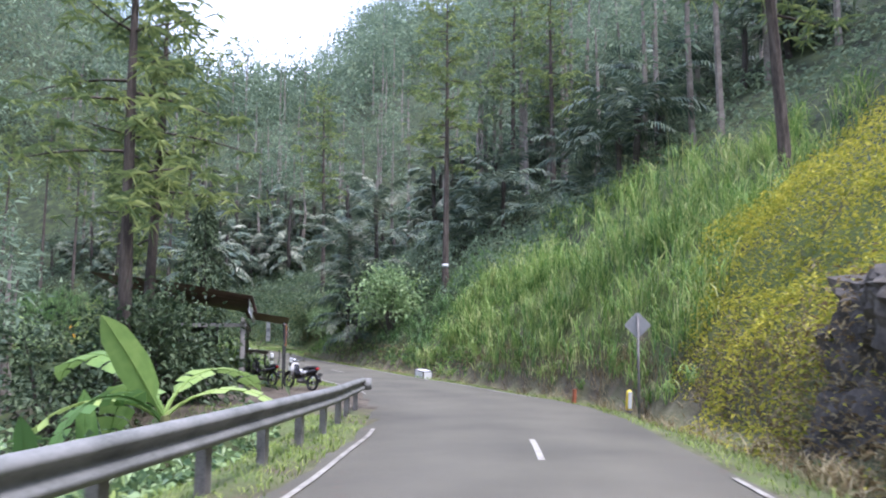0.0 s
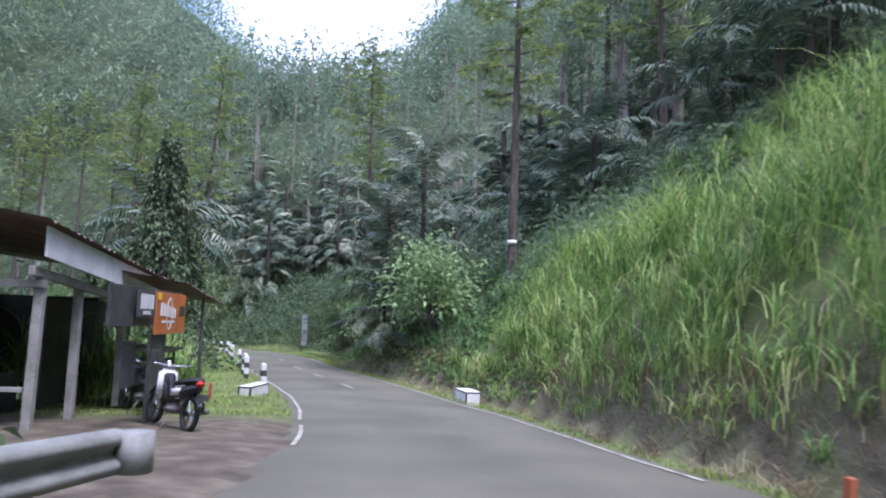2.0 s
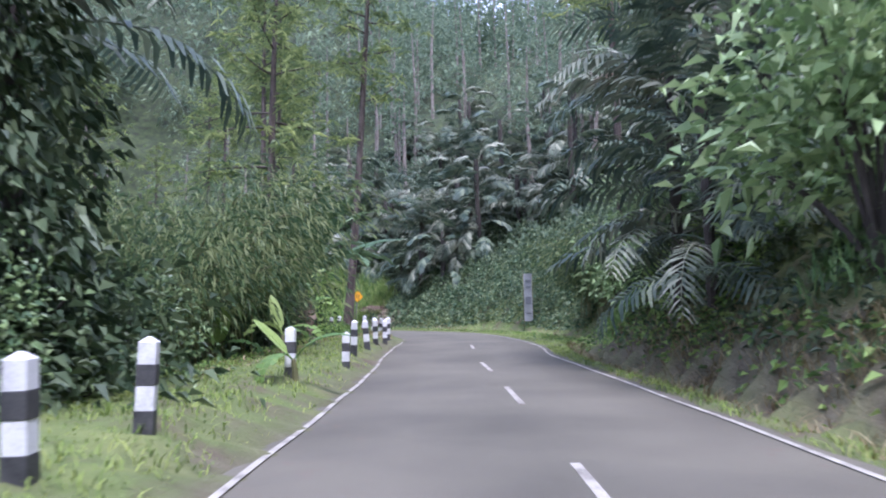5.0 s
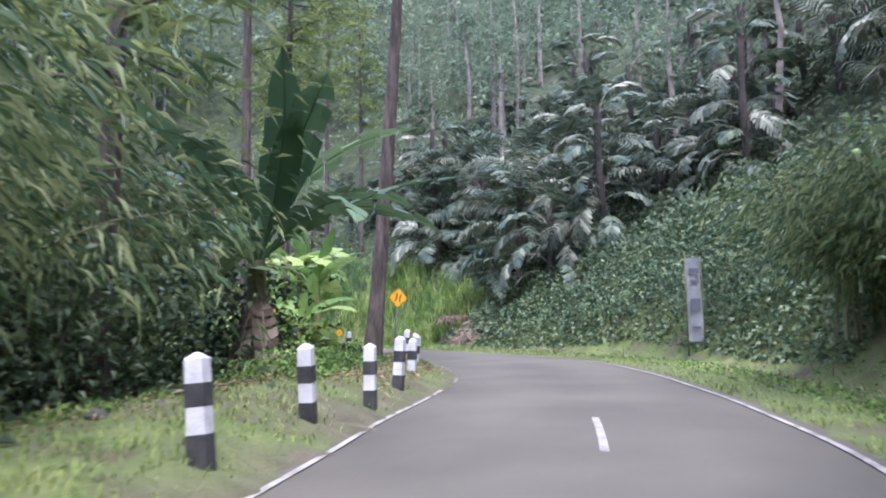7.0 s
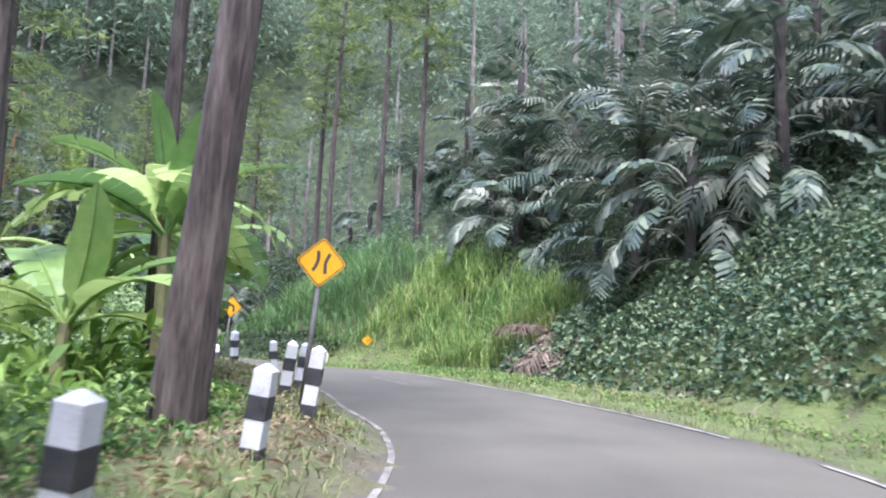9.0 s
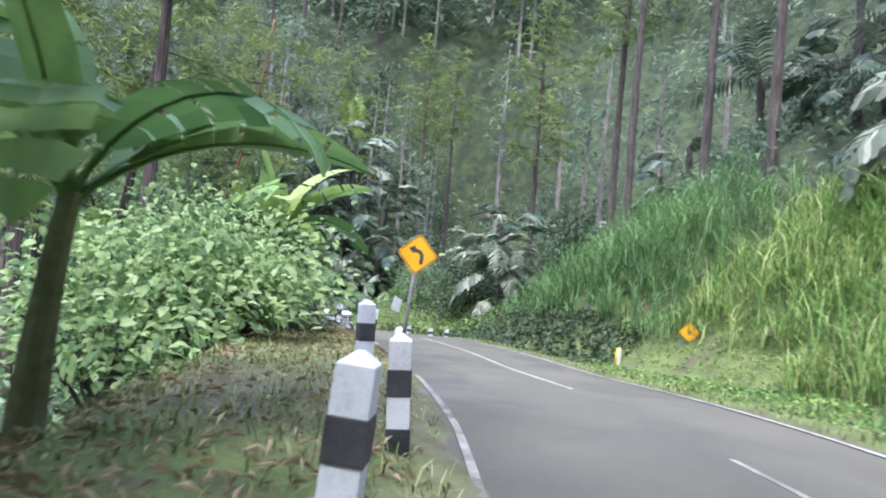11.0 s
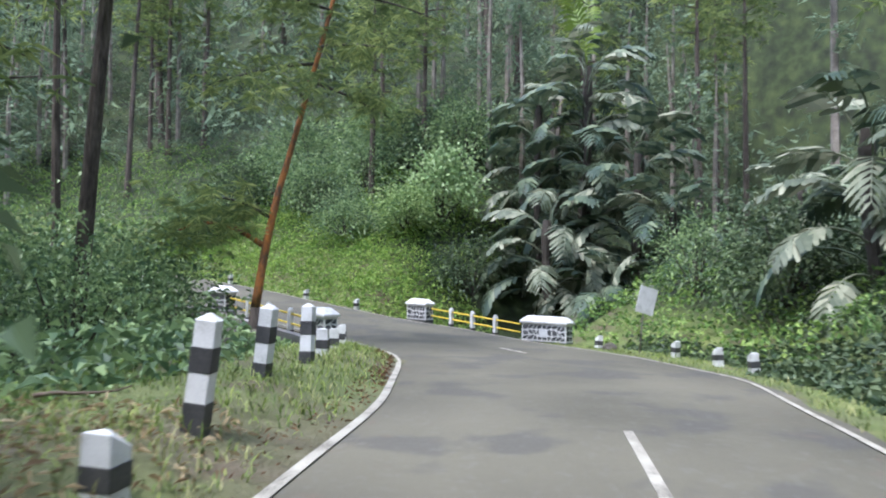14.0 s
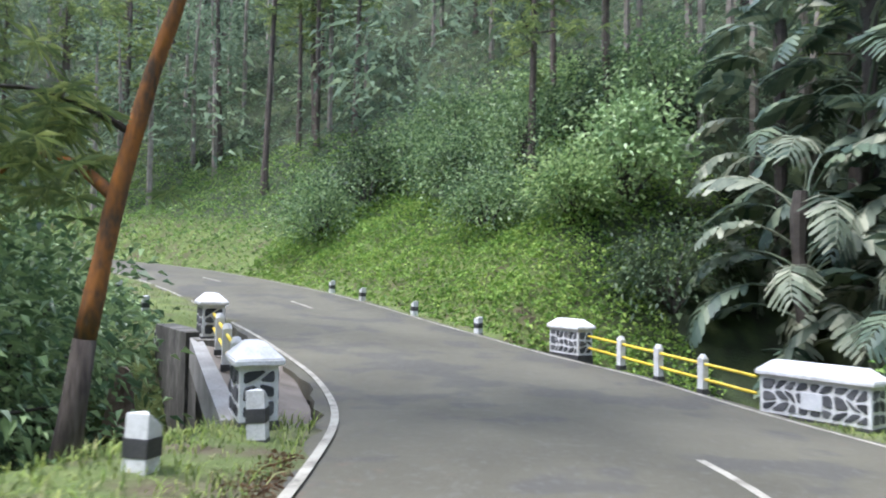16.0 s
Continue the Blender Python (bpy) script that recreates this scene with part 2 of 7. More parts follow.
FROND = material("palm_frond", [(0.052, 0.084, 0.062), (0.107, 0.148, 0.096), (0.181, 0.221, 0.139)], 0.5, 0.8, 6, island=True, translucent=0.2, spec=0.3)
FROND_PALE = material("pale_backed_frond", [(0.095, 0.120, 0.079), (0.185, 0.211, 0.141), (0.328, 0.342, 0.246)], 0.6, 0.8, 6, island=True, translucent=0.2, spec=0.35)
BROADLEAF = material("broad_leaf", [(0.116, 0.189, 0.080), (0.242, 0.355, 0.130), (0.447, 0.559, 0.247)], 0.4, 0.7, 6, island=True, translucent=0.55, spec=0.22)
ENSETE = material("dark_banana_leaf", [(0.069, 0.125, 0.059), (0.132, 0.212, 0.098), (0.217, 0.319, 0.150)], 0.4, 0.8, 6, per_object=True, translucent=0.2, spec=0.22)
FROND_NEW = material("young_frond", [(0.14, 0.22, 0.03), (0.24, 0.32, 0.05)], 0.5, 0.8, 6, island=True, translucent=0.3)
FROND_DEAD = material("dead_frond", [(0.080, 0.056, 0.034), (0.165, 0.122, 0.080), (0.270, 0.215, 0.150)], 0.8, 0.8, 6, island=True, translucent=0.1)
BANANA = material("banana_leaf", [(0.114, 0.215, 0.064), (0.233, 0.356, 0.099), (0.386, 0.500, 0.158)], 0.4, 0.8, 6, per_object=True, translucent=0.35, spec=0.22)
STEM = material("banana_stem", [(0.07, 0.07, 0.03), (0.14, 0.14, 0.06), (0.20, 0.19, 0.09)], 0.6, 2, 12, 0.3)
BRANCH = material("dark_branch", [(0.03, 0.025, 0.02), (0.07, 0.06, 0.05)], 0.9, 4, 20, 0.4)


# ---- geometry helpers ----
rng = np.random.default_rng(7)


def mesh_of(name, verts, faces, mat, smooth=False):
    """A mesh from an array of points and lists or arrays of faces."""
    me = bpy.data.meshes.new(name)
    me.from_pydata(np.asarray(verts, float).tolist(), [], faces.tolist() if isinstance(faces, np.ndarray) else [list(f) for f in faces])
    if smooth:
        me.polygons.foreach_set("use_smooth", np.ones(len(me.polygons), bool))
    if mat:
        me.materials.append(mat)
    me.update()
    return me


def from_bm(name, bm, mat, smooth=False):
    me = bpy.data.meshes.new(name)
    bmesh.ops.recalc_face_normals(bm, faces=bm.faces)
    bm.to_mesh(me)
    bm.free()
    if smooth:
        me.polygons.foreach_set("use_smooth", np.ones(len(me.polygons), bool))
    me.materials.append(mat)
    return me


def part(name, me, parent=None, label="", at=None):
    ob = new(name, me)
    if parent is not None:
        ob.parent = parent
    if at is not None:
        ob.matrix_local = at
    return tagged(ob, label)


def thing(name, at, label, category, group="", kind=""):
    ob = new(name)
    ob.matrix_world = at
    ob.empty_display_size = 0.2
    return tagged(ob, label, category, group, kind)


class Soup:
    """Collects points and faces of equal size into one mesh."""

    def __init__(self):
        self.v, self.f, self.n = [], [], 0

    def add(self, v, f):
        v = np.asarray(v, float).reshape(-1, 3)
        self.v.append(v)
        self.f.extend((np.asarray(f) + self.n).tolist())
        self.n += len(v)
        return self

    def mesh(self, name, mat, smooth=False):
        return mesh_of(name, np.concatenate(self.v), self.f, mat, smooth)


def box_bm(sx, sy, sz, bevel=0.0, base=True, bm=None, at=None):
    bm = bm or bmesh.new()
    m = Matrix.Translation((0, 0, sz / 2 if base else 0)) @ Matrix.Diagonal((sx, sy, sz, 1))
    if at is not None:
        m = at @ m
    r = bmesh.ops.create_cube(bm, size=1, matrix=m)
    if bevel:
        edges = list({e for v in r["verts"] for e in v.link_edges})
        bmesh.ops.bevel(bm, geom=edges, offset=bevel, segments=2, affect="EDGES", profile=0.6)
    return bm


def tube(points, radii, sides=8, cap=True):
    """A tapered tube along points: vertices and faces."""
    p, r = np.asarray(points, float), np.asarray(radii, float)
    d = np.gradient(p, axis=0)
    d /= np.linalg.norm(d, axis=1)[:, None] + 1e-9
    ref = np.array([0.0, 0, 1]) if abs(d[0][2]) < 0.9 else np.array([1.0, 0, 0])
    a = np.cross(d, ref)
    a /= np.linalg.norm(a, axis=1)[:, None] + 1e-9
    b = np.cross(d, a)
    th = np.linspace(0, 2 * np.pi, sides, endpoint=False)
    ring = p[:, None] + r[:, None, None] * (np.cos(th)[None, :, None] * a[:, None] + np.sin(th)[None, :, None] * b[:, None])
    n = len(p)
    f = [[i * sides + j, i * sides + (j + 1) % sides, (i + 1) * sides + (j + 1) % sides, (i + 1) * sides + j] for i in range(n - 1) for j in range(sides)]
    if cap:
        f += [list(range(sides))[::-1], [(n - 1) * sides + j for j in range(sides)]]
    return ring.reshape(-1, 3), f


def tube_soup(soup, points, radii, sides=8):
    v, f = tube(points, radii, sides)
    soup.v.append(v)
    soup.f.extend([[i + soup.n for i in q] for q in f])
    soup.n += len(v)


def unit(v):
    return v / (np.linalg.norm(v, axis=-1, keepdims=True) + 1e-9)


def leaf_arrays(base, axis, size, width=0.45, fold=0.15, droop=0.15, g=rng):
    """Folded leaves: base points, directions, lengths. Four points and two triangles each."""
    base, axis, size = np.asarray(base, float), unit(np.asarray(axis, float)), np.asarray(size, float)[:, None]
    rnd = g.normal(size=base.shape) * 0.6
    rnd[:, 2] += 1.0
    side = unit(np.cross(axis, rnd))
    nor = np.cross(side, axis)
    mid = base + axis * size * 0.45 - nor * size * 0.0
    tip = base + axis * size - np.array([0, 0, 1.0]) * size * droop
    up = nor * size * fold * width
    v = np.stack([base, mid + side * size * width * 0.5 + up, tip, mid - side * size * width * 0.5 + up], 1)
    k = np.arange(len(base))[:, None] * 4
    f = np.concatenate([k + [0, 1, 2], k + [0, 2, 3]], 0)
    return v.reshape(-1, 3), f


def oval_arrays(base, axis, size, width=0.5, droop=0.3, g=rng):
    """Pointed oval leaves, folded along the midrib and drooping to the tip."""
    base, axis, size = np.asarray(base, float), unit(np.asarray(axis, float)), np.asarray(size, float)[:, None]
    rnd = g.normal(size=base.shape) * 0.5
    rnd[:, 2] += 1.0
    side = unit(np.cross(axis, rnd))
    nor = np.cross(side, axis)
    u = [0.0, 0.28, 0.62, 1.0]
    mid = [base + axis * size * k - np.array([0, 0, 1.0]) * size * droop * k * k for k in u]
    rim = [(mid[k] + side * size * width * 0.5 * w * sg + nor * size * width * 0.12 * w) for sg in (1, -1) for k, w in ((1, 0.86), (2, 0.9))]
    v = np.stack(mid + rim, 1)                    # 0..3 midrib, 4 5 one edge, 6 7 the other
    k = (np.arange(len(base)) * 8)[:, None]
    f = [k + q for q in ([0, 4, 1], [0, 1, 6], [1, 4, 5], [1, 5, 2], [1, 2, 7], [1, 7, 6], [2, 5, 3], [2, 3, 7])]
    return v.reshape(-1, 3), np.concatenate(f, 0)


def spray_arrays(base, axis, size, width=0.4, droop=0.25, g=rng):
    """Slender sprays of far foliage, one drooping triangle each."""
    base, axis, size = np.asarray(base, float), unit(np.asarray(axis, float)), np.asarray(size, float)[:, None]
    rnd = g.normal(size=base.shape) * 0.5
    rnd[:, 2] += 1.0
    side = unit(np.cross(axis, rnd)) * size * width * 0.5
    tip = base + axis * size - np.array([0, 0, 1.0]) * size * droop
    v = np.stack([base - side, base + side, tip], 1)
    return v.reshape(-1, 3), np.arange(3 * len(base)).reshape(-1, 3)


def blade_arrays(base, height, azim, lean, width, segs=3, curve=1.6):
    """Bending grass blades as ribbons of quads that end in a narrow tip."""
    n = len(base)
    u = np.linspace(0, 1, segs + 1)
    out = np.stack([np.cos(azim), np.sin(azim), np.zeros(n)], 1)
    side = np.stack([-np.sin(azim), np.cos(azim), np.zeros(n)], 1)
    reach = (height * lean)[:, None] * (u[None] ** curve)
    rise = height[:, None] * (u[None] - 0.45 * np.clip(lean, 0, 1.4)[:, None] * u[None] ** 2.6)
    p = base[:, None] + reach[..., None] * out[:, None] + rise[..., None] * np.array([0, 0, 1.0])
    w = width[:, None] * np.interp(u, [0, 0.4, 1], [0.75, 1.0, 0.06])[None] * 0.5
    tw = unit(side + 0.0)
    a, b = p + w[..., None] * tw[:, None], p - w[..., None] * tw[:, None]
    v = np.stack([a, b], 2).reshape(n, -1, 3)
    k = (np.arange(n) * (2 * (segs + 1)))[:, None, None]
    q = np.array([[2 * i, 2 * i + 1, 2 * i + 3, 2 * i + 2] for i in range(segs)])[None]
    return v.reshape(-1, 3), (k + q).reshape(-1, 4)


# ---- the road's plan ----
# edge stations: left x, y, z, then right x, y, z
STATIONS = np.array([
    (0.5, -60, 2.95, 4.9, -60, 2.95), (0.7, -35, 1.4, 5.1, -35, 1.4), (0.85, -15, 0.13, 5.25, -15, 0.13), (0.85, 0, -0.83, 5.3, 0, -0.83),
    (0.75, 8, -1.33, 5.35, 8, -1.33), (0.4, 14, -1.72, 5.4, 14.3, -1.74), (-0.5, 19.5, -2.07, 4.7, 21, -2.12),
    (-1.8, 24.7, -2.34, 2.85, 26.3, -2.42), (-4.05, 30.4, -2.65, 0.5, 32.1, -2.7), (-6.2, 35, -2.86, -1.55, 36.5, -2.92),
    (-9.1, 40.2, -3.05, -4.5, 42.3, -3.1), (-14.5, 49.28, -3.26, -10.0, 51.4, -3.26), (-16.98, 53.28, -3.26, -12.8, 55.6, -3.26),
    (-19.48, 57.48, -3.27, -15.2, 60, -3.27), (-23.05, 63.42, -3.36, -19.4, 66.2, -3.36), (-26.45, 67.08, -3.43, -23.3, 70.7, -3.42),
    (-28.7, 68.78, -3.47, -26.2, 72.9, -3.46), (-31.6, 70.1, -3.5, -29.7, 74.5, -3.49), (-34.9, 71.5, -3.51, -33.5, 75.7, -3.5),
    (-39.9, 72.7, -3.54, -39.2, 76.9, -3.54), (-46.1, 73.8, -3.84, -45.9, 78.2, -3.86), (-51, 74.5, -3.97, -51, 78.9, -3.98),
    (-57, 74.6, -4.1, -57, 79.3, -4.14), (-61, 74.15, -4.26, -62, 79.9, -4.42), (-64.2, 73.6, -4.42, -66.4, 79.8, -4.75),
    (-67.1, 72.5, -4.56, -70.5, 78.7, -4.93), (-70, 70.9, -4.64, -74, 76.4, -4.98), (-72.2, 69.1, -4.6, -76.7, 73.9, -4.82),
    (-74.3, 66.7, -4.36, -79, 71, -4.62), (-77, 63, -3.95, -81.3, 67.2, -4.15), (-80, 58.5, -3.45, -84.2, 62.2, -3.5),
    (-83, 53, -2.85, -87.4, 55.6, -2.85), (-85.2, 47.5, -2.3, -90, 48.8, -2.3), (-86.3, 41, -1.8, -91.1, 41, -1.8),
    (-86, 33, -1.2, -90.8, 32, -1.2), (-83.5, 22, -0.3, -88, 20, -0.3), (-78, 8, 1, -82.4, 6, 1),
    (-68, -12, 2.5, -72, -14.5, 2.5), (-50, -45, 5, -54, -47.5, 5), (-20, -95, 8, -24, -97.5, 8),
])


def catmull(p, step=0.6):  # a smooth line through the stations
    p = np.vstack([2 * p[0] - p[1], p, 2 * p[-1] - p[-2]])
    out = []
    for i in range(1, len(p) - 2):
        a, b, c, d = p[i - 1 : i + 3]
        n = max(2, int(round(np.linalg.norm((c - b)[:2]) / step)))
        u = np.linspace(0, 1, n, endpoint=False)[:, None]
        out.append(0.5 * (2 * b + (c - a) * u + (2 * a - 5 * b + 4 * c - d) * u**2 + (3 * b - a - 3 * c + d) * u**3))
    return np.vstack(out + [p[-2][None]])


EDGE = catmull(STATIONS)
LEFT, RIGHT = EDGE[:, :3], EDGE[:, 3:]
MID = (LEFT + RIGHT) / 2
HALF = np.linalg.norm((LEFT - RIGHT)[:, :2], axis=1) / 2
TAN = unit(np.gradient(MID[:, :2], axis=0))
NORM = np.stack([-TAN[:, 1], TAN[:, 0]], 1)          # to the left
ARC = np.r_[0, np.cumsum(np.linalg.norm(np.diff(MID[:, :2], axis=0), axis=1))]
ARC -= ARC[np.argmin(np.hypot(MID[:, 0] - 3.07, MID[:, 1]))]
SLOPE = np.gradient(MID[:, 2], ARC)


def on_road(x, y):
    """Station, left offset from the middle, half width and road height for points."""
    q = np.stack([np.ravel(x), np.ravel(y)], 1).astype(float)
    s, lat, half, z, cross = (np.empty(len(q)) for _ in range(5))
    for k in range(0, len(q), 4000):
        c = q[k : k + 4000]
        i = ((c[:, None] - MID[None, :, :2]) ** 2).sum(-1).argmin(1)
        off = c - MID[i, :2]
        along = np.clip((off * TAN[i]).sum(1), -0.6, 0.6)
        side = np.sign((off * NORM[i]).sum(1))
        s[k : k + 4000] = ARC[i] + along
        dist = np.hypot(*(off - along[:, None] * TAN[i]).T)
        lat[k : k + 4000] = side * dist
        half[k : k + 4000] = HALF[i]
        z[k : k + 4000] = MID[i, 2] + along * SLOPE[i]
        cross[k : k + 4000] = (LEFT[i, 2] - RIGHT[i, 2]) / 2
    return s, lat, half, z + cross * np.clip(lat / half, -1.3, 1.3)


# right side by station: verge width, ditch depth, height of the cut bank's foot, slope above
R_S = [-60, 6, 12, 16, 22, 40, 47, 54, 60, 66, 74, 80, 88, 93, 100, 106, 112, 118, 122, 128, 134, 140, 160, 220]
R_V = [0.9,0.9,0.8,0.8,0.7,0.8,0.8,0.8,1.0,2.2,2.6,2.2,3.2,4.2,2.0,1.1,1.1,1.7,2.4,1.0,0.7,0.8,0.9,1.0]
R_D = [0.1, 0.1, 0.15, 0.2, 0.25, 0.35, 0.4, 0.5, 0.4, 0.2, 0.15, 0.1, 0.1, 0.1, 0.15, 0.25, 0.2, 0.1, 0.1, 0.1, 0.1, 0.15, 0.15, 0.2]
R_B = [1.6,1.8,1.3,1.0,0.9,0.8,0.9,1.0,0.9,0.5,0.5,0.5,0.3,0.3,0.5,0.6,0.5,0.3,0.1,0.2,0.4,0.5,0.6,0.7]
R_M = [1.3,1.5,1.1,0.85,0.72,0.70,0.75,0.8,0.9,0.7,0.75,0.7,0.6,0.6,0.7,0.85,0.7,0.5,0.3,0.4,0.6,0.55,0.6,0.6]
# left side by station: verge width, its rise, slope of the drop, depth of the drop
L_S = [-60, 8, 15, 18.5, 21, 32, 35, 38, 46, 56, 66, 72, 82, 92, 100, 108, 115, 121, 126, 132, 140, 160, 220]
L_V = [1.0, 1.1, 1.2, 2.5, 12, 11, 5.0, 3.2, 3.4, 3.3, 3.0, 2.8, 2.6, 2.7, 3.4, 3.8, 2.8, 1.6, 1.0, 1.0, 1.6, 1.4, 1.2]
L_U = [0.0, 0.0, 0.0, 0.0, 0.05, 0.1, 0.15, 0.15, 0.36, 0.36, 0.36, 0.34, 0.32, 0.3, 0.3, 0.3, 0.2, 0.1, 0.0, 0.0, 0.05, 0.0, 0.0]
L_M = [0.5, 0.4, 0.4, 0.3, 0.25, 0.25, 0.6, 0.8, 0.9, 0.8, 0.5, 0.4, 0.6, 0.9, 0.7, 0.7, 0.8, 1.0, 1.0, 0.8, 0.7, 0.6, 0.6]
L_D = [3.0, 2.0, 1.5, 1.2, 1.2, 1.5, 2.5, 3.5, 4.0, 3.5, 2.0, 2.0, 2.5, 3.5, 3.0, 3.0, 3.4, 3.4, 3.4, 3.0, 3.0, 3.0, 3.0]
STREAM = np.array([(-105.0, 96.0), (-92.0, 86.0), (-84.0, 78.5), (-75.8, 71.0), (-66.0, 62.0), (-54.0, 50.0), (-40.0, 40.0), (-25, 25)])


def bumps(x, y):
    return (np.sin(0.31 * x + 1.7) * np.sin(0.27 * y + 0.4) + 0.6 * np.sin(0.83 * x - 0.5 * y) * np.sin(0.71 * y + 0.9 * x + 1.0))


def stream_distance(x, y):
    q = np.stack([x, y], 1)
    best = np.full(len(q), 1e9)
    for a, b in zip(STREAM[:-1], STREAM[1:]):
        d = b - a
        u = np.clip(((q - a) @ d) / (d @ d), 0, 1)
        best = np.minimum(best, np.hypot(*(q - a - u[:, None] * d).T))
    return best


def ground_z(x, y):
    """Height of the ground, one sheet under road, verges, banks, valley and hills."""
    x, y = np.ravel(x).astype(float), np.ravel(y).astype(float)
    s, lat, half, zr = on_road(x, y)
    dr, dl = -lat - half, lat - half
    # right
    v, ditch, b1, m1 = (np.interp(s, R_S, t) for t in (R_V, R_D, R_B, R_M))
    d = np.maximum(dr, 0)
    foot = v + 0.7
    z_r = -0.02 * np.minimum(d, v)
    z_r = z_r - ditch * np.exp(-(((d - v - 0.35) / 0.3) ** 2))
    z_r = z_r + b1 * np.clip((d - foot) / 0.5, 0, 1)
    up = np.maximum(d - foot - 0.5, 0)
    z_r = z_r + np.interp(s, [12, 16, 42, 47], [0, 1.5, 1.3, 0.3]) * np.clip(up / 1.8, 0, 1)
    z_r = z_r + m1 * np.minimum(up, 9) + 0.74 * np.clip(up - 9, 0, 48) + 0.45 * np.clip(up - 57, 0, 190) + 0.2 * np.maximum(up - 247, 0)
    # the mountain rises round a notch in the skyline
    az, far_r = np.degrees(np.arctan2(2 - x, y - 10)), np.hypot(x - 2, y - 10)
    z_r = z_r + np.clip((far_r - 110) / 90, 0, 1.5) * np.clip((up - 25) / 30, 0, 1) * np.interp(az, [0, 10, 17, 24, 30, 38, 60, 90], [14, 6, -14, -12, 10, 24, 26, 10])
    z_r = z_r + bumps(x, y) * np.clip(up / 12, 0, 1) * np.clip(0.5 + up / 60, 0, 3)
    # left
    v, rise, m1, dep = (np.interp(s, L_S, t) for t in (L_V, L_U, L_M, L_D))
    d = np.maximum(dl, 0)
    z_l = rise * np.clip((d - 0.28) / np.minimum(0.6, v), 0, 1)
    z_l = z_l - np.minimum(m1 * np.maximum(d - v, 0), dep)
    z_l = z_l + 0.45 * np.clip(d - 30, 0, 150) + 0.2 * np.maximum(d - 180, 0) + bumps(x, y) * np.clip((d - v) / 15, 0, 1) * 0.6
    far = np.clip((d - 9) / 9, 0, 1)
    z_far = -7.2 + 0.45 * np.clip(d - 30, 0, 150) + 0.2 * np.maximum(d - 180, 0) + bumps(x, y) * 0.6
    z = np.where(lat < 0, zr + z_r, (zr + z_l) * (1 - far) + z_far * far)
    z = np.where(np.abs(lat) < half + 0.12, zr - 0.07, z)
    sd = stream_distance(x, y)
    cut = -7.6 + 0.95 * np.maximum(sd - 1.7, 0) + 0.25 * np.maximum(np.hypot(x + 75.8, y - 71.0) - 9, 0) * (lat < 0)
    near = (np.hypot(x + 75.8, y - 71.0) < 40) & (sd < 12)
    return np.where(near, np.minimum(z, np.maximum(cut, -7.6)), z)


def gz(x, y):
    return float(ground_z([x], [y])[0])


# ground: a fine sheet near the road and a wide one to the horizon, joined edge to edge
def ground():
    xs = np.arange(-112, 26.01, 0.70)
    ys = np.arange(-14, 100.01, 0.70)
    def stretch(a, b):
        far_lo = a[0] - np.cumsum(1.0 * 1.19 ** np.arange(1, b))
        far_hi = a[-1] + np.cumsum(1.0 * 1.19 ** np.arange(1, b))
        return np.r_[far_lo[::-1], a, far_hi]
    xs, ys = stretch(xs, 33), stretch(ys, 33)
    gx, gy = np.meshgrid(xs, ys)
    z = ground_z(gx, gy)
    v = np.stack([gx.ravel(), gy.ravel(), z], 1)
    nx, ny = len(xs), len(ys)
    i, j = np.meshgrid(np.arange(nx - 1), np.arange(ny - 1))
    k = (j * nx + i).ravel()
    f = np.stack([k, k + 1, k + nx + 1, k + nx], 1)
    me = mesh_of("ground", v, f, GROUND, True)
    s, lat, half, _ = on_road(gx, gy)
    dl, dr = lat - half, -lat - half
    bare = np.zeros(len(s))
    # trodden yard by the stall and the earth of the cut bank
    bare = np.maximum(bare, np.clip((s - 17.5) / 2, 0, 1) * np.clip((30.5 - s) / 1.5, 0, 1) * (dl > -0.5) * np.clip((9.5 - dl) / 2, 0, 1))
    v_r = np.interp(s, R_S, R_V)
    bare = np.maximum(bare, 0.95 * np.exp(-(((dr - v_r - 0.9) / 0.8) ** 2)) * (s < 62) * (dr > 0) * np.interp(s, [11, 16], [0.45, 1]))
    fray = 0.22 + 0.16 * np.sin(gx.ravel() * 1.7 + np.sin(gy.ravel() * 2.1))
    bare = np.maximum(bare, 0.9 * np.exp(-((np.maximum(np.maximum(dl, dr), 0) / np.maximum(fray, 0.1)) ** 2)))
    thatch = np.clip(np.sin(gx.ravel() * 0.9 + 2 * np.sin(gy.ravel() * 0.6)) * 0.5 + 0.25, 0, 0.7)
    bare = np.maximum(bare, np.maximum(thatch, 0.18 * (s > 96)) * (s > 62) * (s < 118) * (dl > 0) * (dl < 4.5))
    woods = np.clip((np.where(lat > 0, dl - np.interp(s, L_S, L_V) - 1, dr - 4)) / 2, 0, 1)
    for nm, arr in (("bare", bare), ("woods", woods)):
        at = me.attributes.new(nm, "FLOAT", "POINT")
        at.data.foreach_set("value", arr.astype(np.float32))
    return tagged(new("ground", me), "grassy and wooded hillside ground with bare earth patches", "ground", kind="structure")


